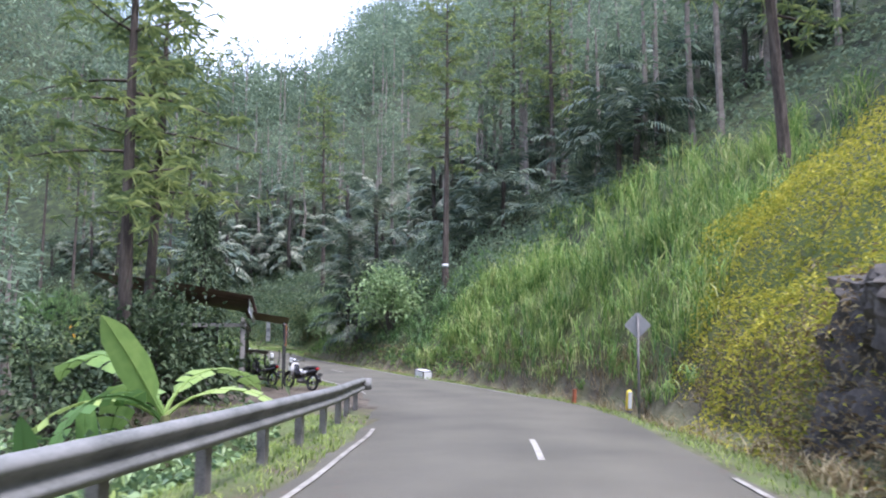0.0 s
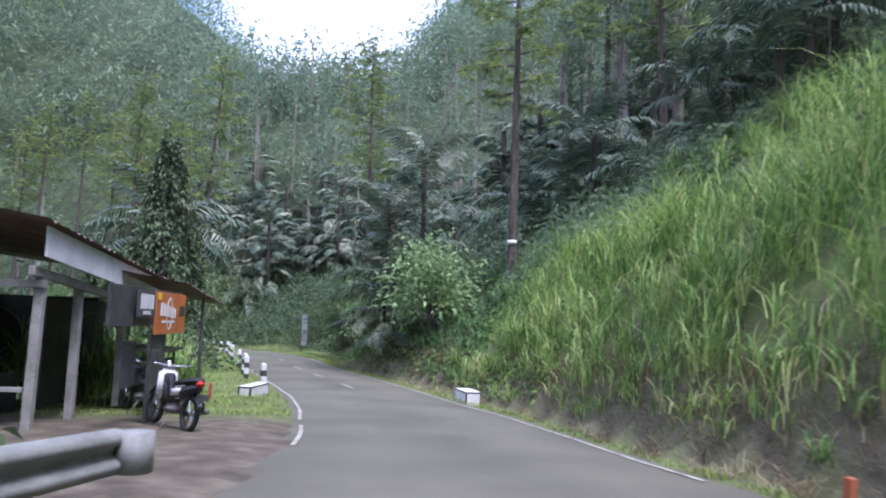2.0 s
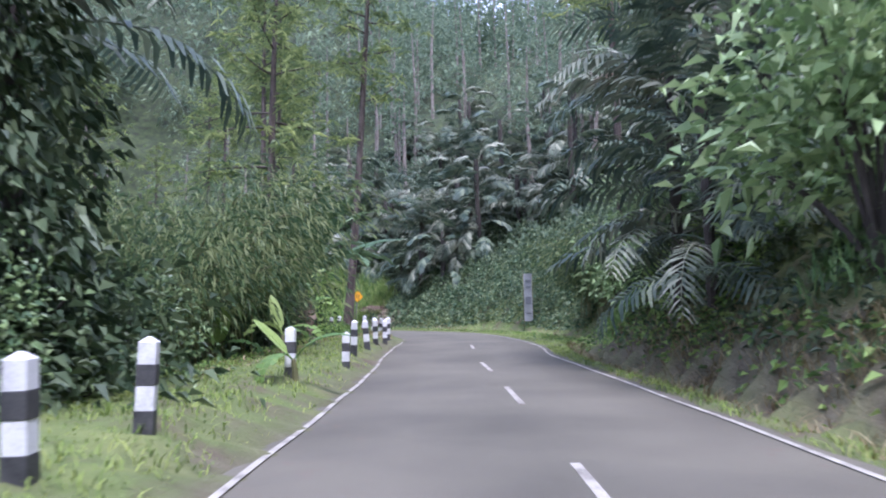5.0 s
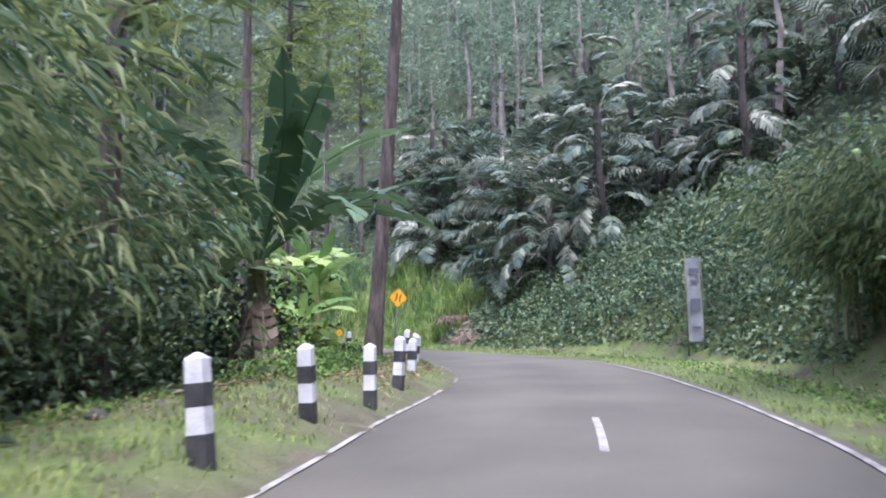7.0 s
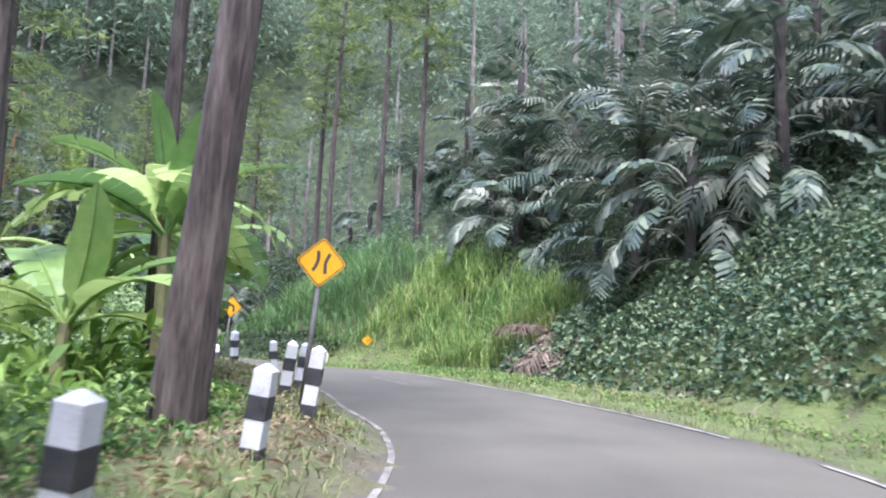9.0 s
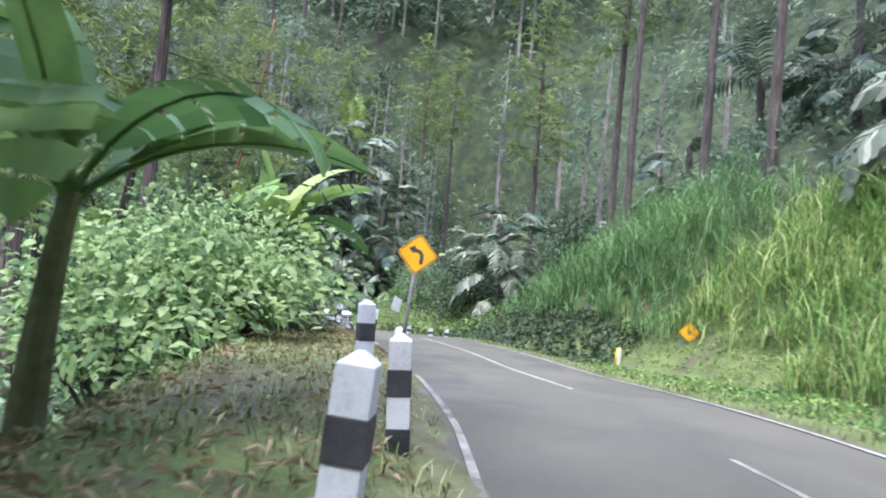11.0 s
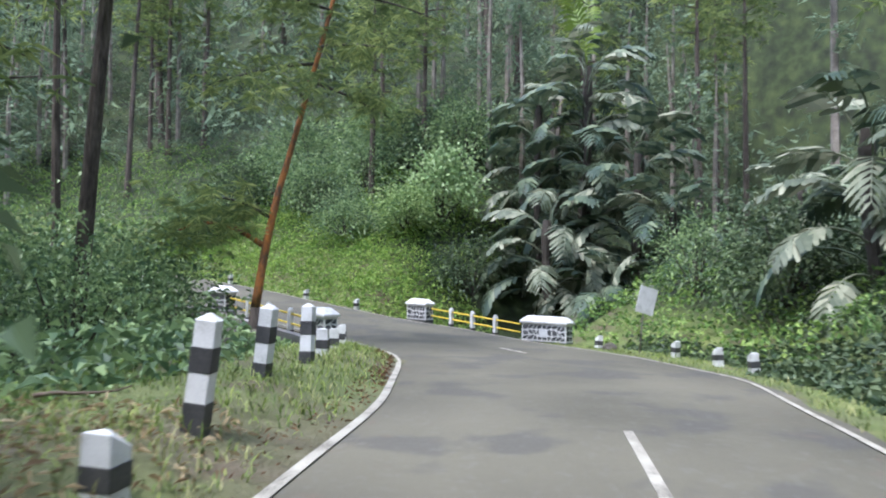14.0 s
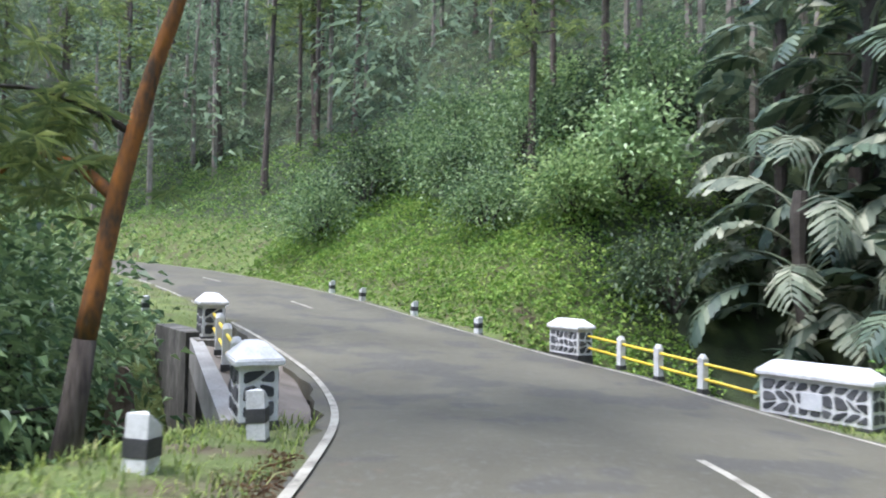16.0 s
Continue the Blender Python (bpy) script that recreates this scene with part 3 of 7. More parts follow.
def ground_material():
    m = bpy.data.materials.new("earth_and_turf")
    m.use_nodes = True
    n, l = m.node_tree.nodes, m.node_tree.links
    pr = n["Principled BSDF"]
    pr.inputs["Roughness"].default_value = 0.95
    geo = n.new("ShaderNodeNewGeometry")
    def noise_ramp(scale, cols, pos):
        t, r = n.new("ShaderNodeTexNoise"), n.new("ShaderNodeValToRGB")
        t.inputs["Scale"].default_value, t.inputs["Detail"].default_value = scale, 8
        l.new(geo.outputs["Position"], t.inputs["Vector"])
        for _ in range(len(cols) - 2):
            r.color_ramp.elements.new(0.5)
        for e, c, p in zip(r.color_ramp.elements, cols, pos):
            e.position, e.color = p, (*c, 1)
        l.new(t.outputs["Fac"], r.inputs["Fac"])
        return t, r
    _, turf = noise_ramp(1.3, [(0.10, 0.082, 0.045), (0.095, 0.13, 0.032), (0.15, 0.175, 0.05)], (0.3, 0.5, 0.7))
    _, soil = noise_ramp(2.2, [(0.045, 0.035, 0.022), (0.088, 0.070, 0.046), (0.145, 0.122, 0.086)], (0.3, 0.5, 0.72))
    # Forest floor: dark brown-green, with the shade under the trees put in too.
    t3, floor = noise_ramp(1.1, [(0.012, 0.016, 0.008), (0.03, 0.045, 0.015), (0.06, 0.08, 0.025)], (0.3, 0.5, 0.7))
    a1, a2 = n.new("ShaderNodeAttribute"), n.new("ShaderNodeAttribute")
    a1.attribute_name, a2.attribute_name = "bare", "woods"
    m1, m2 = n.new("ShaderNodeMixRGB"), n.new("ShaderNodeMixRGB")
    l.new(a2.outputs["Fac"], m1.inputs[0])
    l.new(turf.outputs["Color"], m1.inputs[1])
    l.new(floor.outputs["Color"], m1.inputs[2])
    l.new(a1.outputs["Fac"], m2.inputs[0])
    l.new(m1.outputs["Color"], m2.inputs[1])
    l.new(soil.outputs["Color"], m2.inputs[2])
    l.new(m2.outputs["Color"], pr.inputs["Base Color"])
    fine = n.new("ShaderNodeTexNoise")
    fine.inputs["Scale"].default_value, fine.inputs["Detail"].default_value = 14, 8
    l.new(geo.outputs["Position"], fine.inputs["Vector"])
    b = n.new("ShaderNodeBump")
    b.inputs["Strength"].default_value, b.inputs["Distance"].default_value = 0.9, 0.06
    l.new(fine.outputs["Fac"], b.inputs["Height"])
    l.new(b.outputs["Normal"], pr.inputs["Normal"])
    return m


GROUND = ground_material()
ground()


def strip(name, a, b, lift, thick, mat):
    """A ribbon between two lines of points, with thickness."""
    n = len(a)
    up = np.array([0, 0, 1.0])
    v = np.concatenate([a + up * lift, b + up * lift, a + up * (lift - thick), b + up * (lift - thick)])
    f = []
    for i in range(n - 1):
        f += [[i, n + i, n + i + 1, i + 1], [2 * n + i, 2 * n + i + 1, 3 * n + i + 1, 3 * n + i],
              [i, i + 1, 2 * n + i + 1, 2 * n + i], [n + i, 3 * n + i, 3 * n + i + 1, n + i + 1]]
    f += [[0, 2 * n, 3 * n, n], [n - 1, 2 * n - 1, 4 * n - 1, 3 * n - 1]]
    return mesh_of(name, v, f, mat)


def road():
    n3 = np.c_[NORM, np.zeros(len(NORM))]
    ragged = 0.22 + 0.06 * np.sin(ARC * 1.9) + 0.05 * np.sin(ARC * 4.3 + 1)
    cols = [LEFT + n3 * ragged[:, None], LEFT * 0.75 + RIGHT * 0.25, MID, LEFT * 0.25 + RIGHT * 0.75, RIGHT - n3 * (0.20 + 0.05 * np.sin(ARC * 2.3))[:, None]]
    crown = [-0.015, 0.012, 0.02, 0.012, -0.015]
    n = len(MID)
    v = np.concatenate([c + np.array([0, 0, k]) for c, k in zip(cols, crown)] + [cols[0] - np.array([0, 0, 0.3]), cols[-1] - np.array([0, 0, 0.3])])
    f = []
    for i in range(n - 1):
        for k in range(4):
            f.append([k * n + i, (k + 1) * n + i, (k + 1) * n + i + 1, k * n + i + 1])
        f += [[i, i + 1, 5 * n + i + 1, 5 * n + i], [4 * n + i, 6 * n + i, 6 * n + i + 1, 4 * n + i + 1]]
    me = mesh_of("road", v, f, ASPHALT)
    old = np.clip((ARC - 86) / 12, 0.12, 1)
    for nm, arr in (("track", [0, 1, 0.15, 1, 0, 0, 0]), ("old", None), ("edge", [1, 0, 0, 0, 1, 1, 1])):
        at = me.attributes.new(nm, "FLOAT", "POINT")
        at.data.foreach_set("value", (np.tile(old, 7) if arr is None else np.repeat(np.array(arr, float), n)).astype(np.float32))
    tagged(new("road", me), "worn grey asphalt road winding downhill", "road", kind="structure")


road()


def lines():
    n3 = np.c_[NORM, np.zeros(len(NORM))]
    def edge(lo, hi, line, sgn, w, name):
        k = (ARC >= lo) & (ARC <= hi)
        a = line[k]
        wob = (0.015 * np.sin(ARC[k] * 1.3))[:, None]
        me = strip(name, a + n3[k] * (w / 2 + wob), a - n3[k] * (w / 2 - wob), 0.006, 0.004, LINE_WORN if 64 < lo < 104 and line is LEFT else LINE)
        tagged(new(name, me), "worn white painted road edge line", "road marking", kind="structure")
    for lo, hi in ((-60, 14.5), (25.5, 29.2), (29.6, 69.0), (70, 72), (73.5, 96), (97.5, 102), (104.5, 190)):
        edge(lo, hi, LEFT, 1, 0.075 if lo < 100 else 0.10, "edge_line")
    for lo, hi in ((-60, 9.5), (23, 78), (79, 190)):
        edge(lo, hi, RIGHT, -1, 0.075, "edge_line")
    # middle: short dashes, then a solid stretch
    mid = LEFT * 0.45 + RIGHT * 0.55
    def dash(lo, hi, w=0.09, paint=LINE):
        k = np.linspace(lo, hi, max(4, int((hi - lo) / 0.5)))
        p = np.stack([np.interp(k, ARC, mid[:, i]) for i in range(3)], 1)
        nn = np.stack([np.interp(k, ARC, n3[:, i]) for i in range(3)], 1)
        me = strip("centre_line", p + nn * w / 2, p - nn * w / 2, 0.024, 0.004, paint)
        tagged(new("centre_line", me), "worn white painted centre line", "road marking", kind="structure")
    for c in (-41, -33.5, -26, -18.5, -11, -4, 3.3, 10.3, 42.2, 48.7, 54.4, 61.8):
        dash(c, c + 2.4)
    dash(87.5, 89.6, 0.07, LINE_WORN)
    dash(94.5, 109.2)
    for c in (121.0, 139.0, 147.0, 155.0, 163.0):
        dash(c, c + 1.7)


lines()


# ---- plants ----
def pine_meshes(seed, height, bare_to, reach, limbs, lean=0.0):
    """Trunk, with limbs, and feathery crown of a tall thin pine."""
    g = np.random.default_rng(seed)
    hs = np.linspace(0, 1, 12)
    px = lean * height * hs + 0.25 * np.sin(hs * 3 + seed) * hs
    py = 0.3 * np.sin(hs * 2.2 + seed * 2) * hs
    pts = np.stack([px, py, hs * height], 1)
    rad = np.interp(hs, [0, 0.06, 0.6, 1], [0.30, 0.23, 0.14, 0.03])
    wood, tufts = Soup(), []
    tube_soup(wood, pts, rad, 9)
    for i in range(limbs):
        u = bare_to + (1 - bare_to) * (i + g.random()) / limbs
        o = np.array([np.interp(u, hs, pts[:, k]) for k in range(3)])
        az = i * 2.4 + g.normal() * 0.4
        ln = reach * np.interp(u, [bare_to, bare_to + 0.2, 1], [0.75, 1.0, 0.3]) * g.uniform(0.65, 1.15)
        w = np.linspace(0, 1, 5)[:, None]
        out = np.array([np.cos(az), np.sin(az), 0])
        side = np.array([-np.sin(az), np.cos(az), 0]) * g.normal() * 0.2
        limb = o + out * ln * w + side * ln * w**2 + np.array([0, 0, 1.0]) * ln * (g.uniform(-0.05, 0.35) * w + g.uniform(-0.25, 0.15) * w**2)
        tube_soup(wood, limb, np.linspace(0.055, 0.015, 5) * np.interp(u, [0, 1], [1.5, 0.7]), 4)
        for _ in range(int(13 * ln / reach) + 4):
            v = g.uniform(0.3, 1.05)
            c = np.array([np.interp(v, w[:, 0], limb[:, k]) for k in range(3)]) + g.normal(size=3) * [0.38, 0.38, 0.24] * (0.5 + v)
            tufts.append(c)
    tufts = np.array(tufts)
    per = 8
    base = np.repeat(tufts, per, 0)
    ax = g.normal(size=base.shape)
    ax[:, 2] = ax[:, 2] * 0.55 - 0.05
    size = g.uniform(0.38, 0.75, len(base))
    v, f = leaf_arrays(base - unit(ax) * 0.08, ax, size, 0.095, 0.2, 0.28, g)
    return wood.mesh("trunk", BARK), mesh_of("crown", v, f, NEEDLE)


PINES = [pine_meshes(1, 21, 0.42, 3.2, 26), pine_meshes(2, 24, 0.5, 2.8, 24), pine_meshes(3, 18, 0.35, 3.4, 26), pine_meshes(4, 26, 0.62, 2.6, 18)]


def pine(x, y, kind, scale=1.0, turn=0.0, tilt=0.0, tilt_dir=0.0, bark=None, label="tall pine with rough brown bark and feathery needles", name="pine_tree"):
    z = gz(x, y) - 0.15
    m = pose(x, y, z, 0, 0, tilt_dir) @ pose(0, 0, 0, 0, tilt, 0) @ pose(0, 0, 0, 0, 0, turn - tilt_dir) @ Matrix.Scale(scale, 4)
    t = thing(name, m, label, "tree", "pines along the road")
    part("trunk", PINES[kind][0], t)
    part("crown", PINES[kind][1], t)
    return t


def frond_mesh(seed, length, leaflet, pairs, arch, mat, width=0.2, ragged=0.15, stalk=0.16):
    """A feather palm leaf along +x that rises and arches over; leaflets hang to both sides."""
    g = np.random.default_rng(seed)
    u = np.linspace(0, 1, 9)
    ang = np.radians(np.interp(u, [0, 1], [62, 62 - arch]))
    st = length / 8
    px = np.r_[0, np.cumsum(np.cos(ang[:-1]) * st)]
    pz = np.r_[0, np.cumsum(np.sin(ang[:-1]) * st)]
    py = g.normal() * 0.08 * length * u**2
    spine = np.stack([px, py, pz], 1)
    s = Soup()
    tube_soup(s, spine, np.interp(u, [0, 1], [0.035, 0.008]), 4)
    t = np.repeat(np.linspace(stalk, 1.0, pairs), 2)
    sg = np.tile([1.0, -1.0], pairs)
    base = np.stack([np.interp(t, u, spine[:, k]) for k in range(3)], 1)
    d = unit(np.stack([np.interp(t, u, np.gradient(spine[:, k])) for k in range(3)], 1))
    side = np.cross(d, [0, 0, 1.0])
    side = unit(side) * sg[:, None]
    ax = side * 0.85 + d * np.interp(t, [0, 1], [0.35, 0.9])[:, None] + np.array([0, 0, 1.0]) * g.normal(0.02, ragged, len(t))[:, None]
    ln = leaflet * np.interp(t, [stalk - 0.06, stalk + (1 - stalk) * 0.25, stalk + (1 - stalk) * 0.7, 1], [0.6, 1.0, 0.88, 0.4]) * g.uniform(0.85, 1.1, len(t))
    ax = unit(ax)
    # leaflet of three segments: it droops towards its tip
    nor = unit(np.cross(ax, d))
    wd = width * 0.5 * ln[:, None] * d
    p0, p1, p2 = base, base + ax * ln[:, None] * 0.5, base + ax * ln[:, None]
    p1 = p1 + np.array([0, 0, -0.05]) * ln[:, None]
    p2 = p2 + np.array([0, 0, -0.38]) * ln[:, None]
    v = np.stack([p0 - wd * 0.3, p0 + wd * 0.3, p1 + wd, p1 - wd, p2 + wd * 0.35, p2 - wd * 0.35], 1)
    k = (np.arange(len(t)) * 6)[:, None, None]
    f = (k + np.array([[0, 1, 2, 3], [3, 2, 4, 5]])[None]).reshape(-1, 4)
    s.add(v.reshape(-1, 3), f)
    return s.mesh("frond", mat)


FRONDS = [frond_mesh(i, 3.4 + 0.3 * i, 0.95, 20, 62 + 12 * i, FROND, 0.16) for i in range(4)]
FRONDS += [frond_mesh(i, 3.4 + 0.3 * i, 0.95, 20, 70 + 12 * i, FROND_PALE, 0.17) for i in (2, 3)]
FANS = [frond_mesh(20 + i, 2.5 + 0.2 * i, 0.72 + 0.05 * (i % 3), 11, 92 + 11 * i, (FROND, FROND_PALE, FROND, FROND, FROND_PALE)[i], 0.40, 0.08, 0.42) for i in range(5)]
FROND_YOUNG = frond_mesh(40, 3.2, 0.8, 18, 14, FROND_NEW, 0.2)
FROND_BROWN = frond_mesh(41, 2.4, 0.8, 18, 85, FROND_DEAD, 0.14)


def palm_trunk(seed, height, r=0.17):
    g = np.random.default_rng(seed)
    u = np.linspace(0, 1, 9)
    p = np.stack([0.12 * np.sin(u * 3 + seed), 0.1 * np.sin(u * 2 + seed), u * height], 1)
    s = Soup()
    tube_soup(s, p, r * (1 + 0.18 * np.sin(np.arange(9) * 2.1)), 8)
    return s.mesh("trunk", BRANCH)


PALM_TRUNKS = {h: palm_trunk(int(h * 3), h) for h in (0.6, 2.0, 4.0, 7.0, 10.0)}


def palm(x, y, trunk, fronds, scale=1.0, seed=0, fan=False, young=0, dead=0, z=None, low=None,
         label="dark green feather palm with drooping glossy fronds", group="palms on the hillside"):
    g = np.random.default_rng(1000 + seed)
    t = thing("palm_tree", pose(x, y, (gz(x, y) if z is None else z) - 0.1, 0, 0, g.uniform(0, 360)) @ Matrix.Scale(scale, 4), label, "palm", group)
    part("trunk", PALM_TRUNKS[trunk], t)
    pool = FANS if fan else (FRONDS[:4] if x > -6 else FRONDS)
    for i in range(fronds):
        lo = trunk * 0.35 if trunk > 1 and fan else trunk - 0.5
        lo = lo if low is None else trunk * low
        zz = g.uniform(max(lo, 0.1), trunk) if not fan and low is None else np.interp(i, [0, fronds], [max(0.3, trunk * (0.1 if low is None else low)), trunk])
        pitch = np.interp(i / max(1, fronds - 1), [0, 1], [42, -18]) + g.normal() * 9
        part("frond", pool[i % len(pool)], t, at=pose(0, 0, zz, 0, 0, i * 137.5 + g.normal() * 12) @ pose(0.08, 0, 0, 0, pitch, 0) @ pose(0, 0, 0, g.normal() * 18, 0, 0))
    for i in range(young):
        part("frond", FROND_YOUNG, t, "pale yellow-green young frond", at=pose(0, 0, trunk, 0, -20 + 9 * i, 60 + 140 * i))
    for i in range(dead):
        part("frond", FROND_BROWN, t, "dead brown hanging frond", at=pose(0, 0, max(trunk - 0.3, 0.2), 0, 18 + 13 * (i % 5), 77 * i))
    return t


def banana_leaf_mesh(seed, length, width, arch, torn, mat=None):
    """A broad leaf along +x with a midrib and torn edges."""
    g = np.random.default_rng(seed)
    n = 12
    u = np.linspace(0, 1, n)
    ang = np.radians(np.interp(u, [0, 1], [70, 70 - arch]))
    st = length / (n - 1)
    sp = np.stack([np.r_[0, np.cumsum(np.cos(ang[:-1]) * st)], 0.05 * length * np.sin(u * 2), np.r_[0, np.cumsum(np.sin(ang[:-1]) * st)]], 1)
    w = width * 0.5 * np.interp(u, [0, 0.16, 0.24, 0.5, 0.85, 1], [0.02, 0.03, 0.7, 1.0, 0.75, 0.04])
    s = Soup()
    tube_soup(s, sp, np.interp(u, [0, 0.2, 1], [0.035, 0.022, 0.006]), 5)
    d = unit(np.gradient(sp, axis=0))
    nor = unit(np.cross(d, [0, 1, 0]))
    for sg in (1, -1):
        for i in range(1, n - 1):
            # each strip keeps a slit to the next where the blade is torn
            gap = g.uniform(0.0, 0.3) if g.random() < torn else 0.0
            hang = g.uniform(0.1, 0.55) if g.random() < torn else 0.12
            a, b = sp[i], sp[i + 1] * (1 - gap) + sp[i] * gap
            def edge(p, ww, fr):
                return p + np.array([0, sg, 0]) * ww * fr + nor[i] * ww * 0.25 * fr - np.array([0, 0, 1.0]) * hang * ww * fr * fr
            v = [a, b, edge(b, w[i + 1], 0.55), edge(a, w[i], 0.55), edge(b, w[i + 1], 1.0), edge(a, w[i], 1.0)]
            s.add(v, [[0, 1, 2, 3], [3, 2, 4, 5]])
    return s.mesh("leaf", mat or BANANA)


BLEAVES = [banana_leaf_mesh(1, 2.2, 0.72, 70, 0.15), banana_leaf_mesh(2, 2.4, 0.74, 105, 0.4), banana_leaf_mesh(3, 2.3, 0.68, 140, 0.8), banana_leaf_mesh(4, 1.9, 0.55, 15, 0.05)]
TORN_LEAVES = [banana_leaf_mesh(5, 2.3, 0.6, 125, 0.9), banana_leaf_mesh(6, 2.2, 0.55, 110, 0.9), banana_leaf_mesh(7, 2.4, 0.6, 140, 0.9), banana_leaf_mesh(8, 1.7, 0.46, 6, 0.0)]


ENSETE_LEAVES = [banana_leaf_mesh(11, 3.6, 0.68, 35, 0.5, ENSETE), banana_leaf_mesh(12, 3.8, 0.7, 75, 0.7, ENSETE), banana_leaf_mesh(13, 3.6, 0.66, 105, 0.9, ENSETE), banana_leaf_mesh(14, 3.2, 0.6, 14, 0.2, ENSETE)]
DEAD_LEAF = banana_leaf_mesh(15, 1.9, 0.4, 35, 0.9, FROND_DEAD)


def banana(x, y, height, leaves, scale=1.0, seed=0, z=None, pool=BLEAVES, dead=0, label="banana plant with broad bright green torn leaves"):
    g = np.random.default_rng(2000 + seed)
    t = thing("banana_plant", pose(x, y, (gz(x, y) if z is None else z) - 0.05, 0, 0, g.uniform(0, 360)) @ Matrix.Scale(scale, 4), label, "banana plant", "banana plants beside the road")
    u = np.linspace(0, 1, 6)
    s = Soup()
    tube_soup(s, np.stack([0.1 * u**2, 0.05 * u, u * height], 1), np.interp(u, [0, 1], [0.13, 0.07]) * (1.9 if pool is ENSETE_LEAVES else 1.0), 8)
    part("stem", s.mesh("stem", STEM), t)
    for i in range(leaves):
        k = 3 if i == leaves - 1 else (i * 7 + seed) % 3
        part("leaf", pool[k], t, at=pose(0.1, 0.05, height - 0.12 * g.random(), 0, 0, i * 137.5 + g.normal() * 15) @ pose(0, 0, 0, g.normal() * 12, np.interp(i, [0, leaves], [32, -14]) + g.normal() * 6, 0))
    for i in range(dead):
        part("leaf", DEAD_LEAF, t, "dead brown leaf hanging down the stem", at=pose(0.06, 0.03, height * g.uniform(0.6, 0.9), 0, 0, i * 137.5) @ pose(0, 0, 0, 0, 125 + g.normal() * 10, 0))
    return t


def inside(n, s0, s1, d0, d1, side, g=rng):
    """Random points between two stations and two distances from the road's edge."""
    s = g.uniform(s0, s1, n)
    d = g.uniform(d0, d1, n)
    mx, my = np.interp(s, ARC, MID[:, 0]), np.interp(s, ARC, MID[:, 1])
    nx, ny = np.interp(s, ARC, NORM[:, 0]), np.interp(s, ARC, NORM[:, 1])
    h = np.interp(s, ARC, HALF)
    k = (h + d) * side
    return mx + nx * k, my + ny * k, s, d


def grass_stuff(name, areas, mat, hmin, hmax, wmin, wmax, lean, segs, label, category="grass", seed=1):
    """Blades over stretches of the roadside: (station from, to, distance from, to, side, blades per square metre)."""
    g = np.random.default_rng(seed)
    soups = []
    for s0, s1, d0, d1, side, dens in areas:
        n = int(dens * (s1 - s0) * (d1 - d0))
        x, y, s, d = inside(n, s0, s1, d0, d1, side, g)
        st, lat, half, _ = on_road(x, y)
        ok = np.abs(lat) - half > max(0.16, min(d0, 0.3) * 0.8)
        # tussocks: leave gaps by a slow pattern
        pat = np.sin(x * 2.1 + 1.3 * np.sin(y * 1.7)) * np.sin(y * 2.3 + np.sin(x * 1.9))
        ok &= g.random(n) < 0.72 + 0.3 * pat
        x, y = x[ok], y[ok]
        b = np.stack([x, y, ground_z(x, y) - 0.02], 1)
        m = len(b)
        hh = g.uniform(hmin, hmax, m) * (0.8 + 0.35 * pat[ok])
        soups.append(blade_arrays(b, hh, g.uniform(0, 2 * np.pi, m), g.uniform(*lean, m), g.uniform(wmin, wmax, m), segs))
    sp = Soup()
    for v, f in soups:
        sp.add(v, f)
    return tagged(new(name, sp.mesh(name, mat)), label, category, kind="stuff")


def reed_stuff(name, areas, mat, length, label, seed):
    """Tall grass: leafy culms in tussocks, with blades that spring all the way up and arch over: (s0, s1, d0, d1, side, tussocks per square metre, size)."""
    g = np.random.default_rng(seed)
    sp = Soup()
    per = 20
    for s0, s1, d0, d1, side, dens, grow in areas:
        n = int(dens * (s1 - s0) * (d1 - d0))
        x, y, s, d = inside(n, s0, s1, d0, d1, side, g)
        drift = 0.5 + 0.5 * np.sin(x * 0.9 + 1.3 * np.sin(y * 0.7)) * np.sin(y * 0.8 + 1.1 * np.sin(x * 0.6))
        size = g.uniform(0.7, 1.15, n) * (0.72 + 0.45 * drift) * np.clip(0.62 + (d - d0) * 0.35, 0.62, 1) * np.clip(0.55 + np.minimum(s - s0, s1 - s) * 0.45, 0.55, 1) * grow
        c = np.stack([x, y, ground_z(x, y) - 0.05], 1)
        b = np.repeat(c, per, 0) + g.normal(size=(n * per, 3)) * [0.13, 0.13, 0.03]
        m = len(b)
        full = np.repeat(size, per) * g.uniform(*length, m)
        up = g.uniform(0.0, 0.62, m)
        b[:, 2] += full * up
        h = full * (1 - up) * g.uniform(0.75, 1.15, m) + 0.15
        lean = np.abs(g.normal(0.45 + 0.95 * up, 0.4, m)) + 0.08
        sp.add(*blade_arrays(b, h, g.uniform(0, 2 * np.pi, m), lean, g.uniform(0.018, 0.046, m), 3, 1.9))
    return tagged(new(name, sp.mesh(name, mat)), label, "tall grass", kind="stuff")


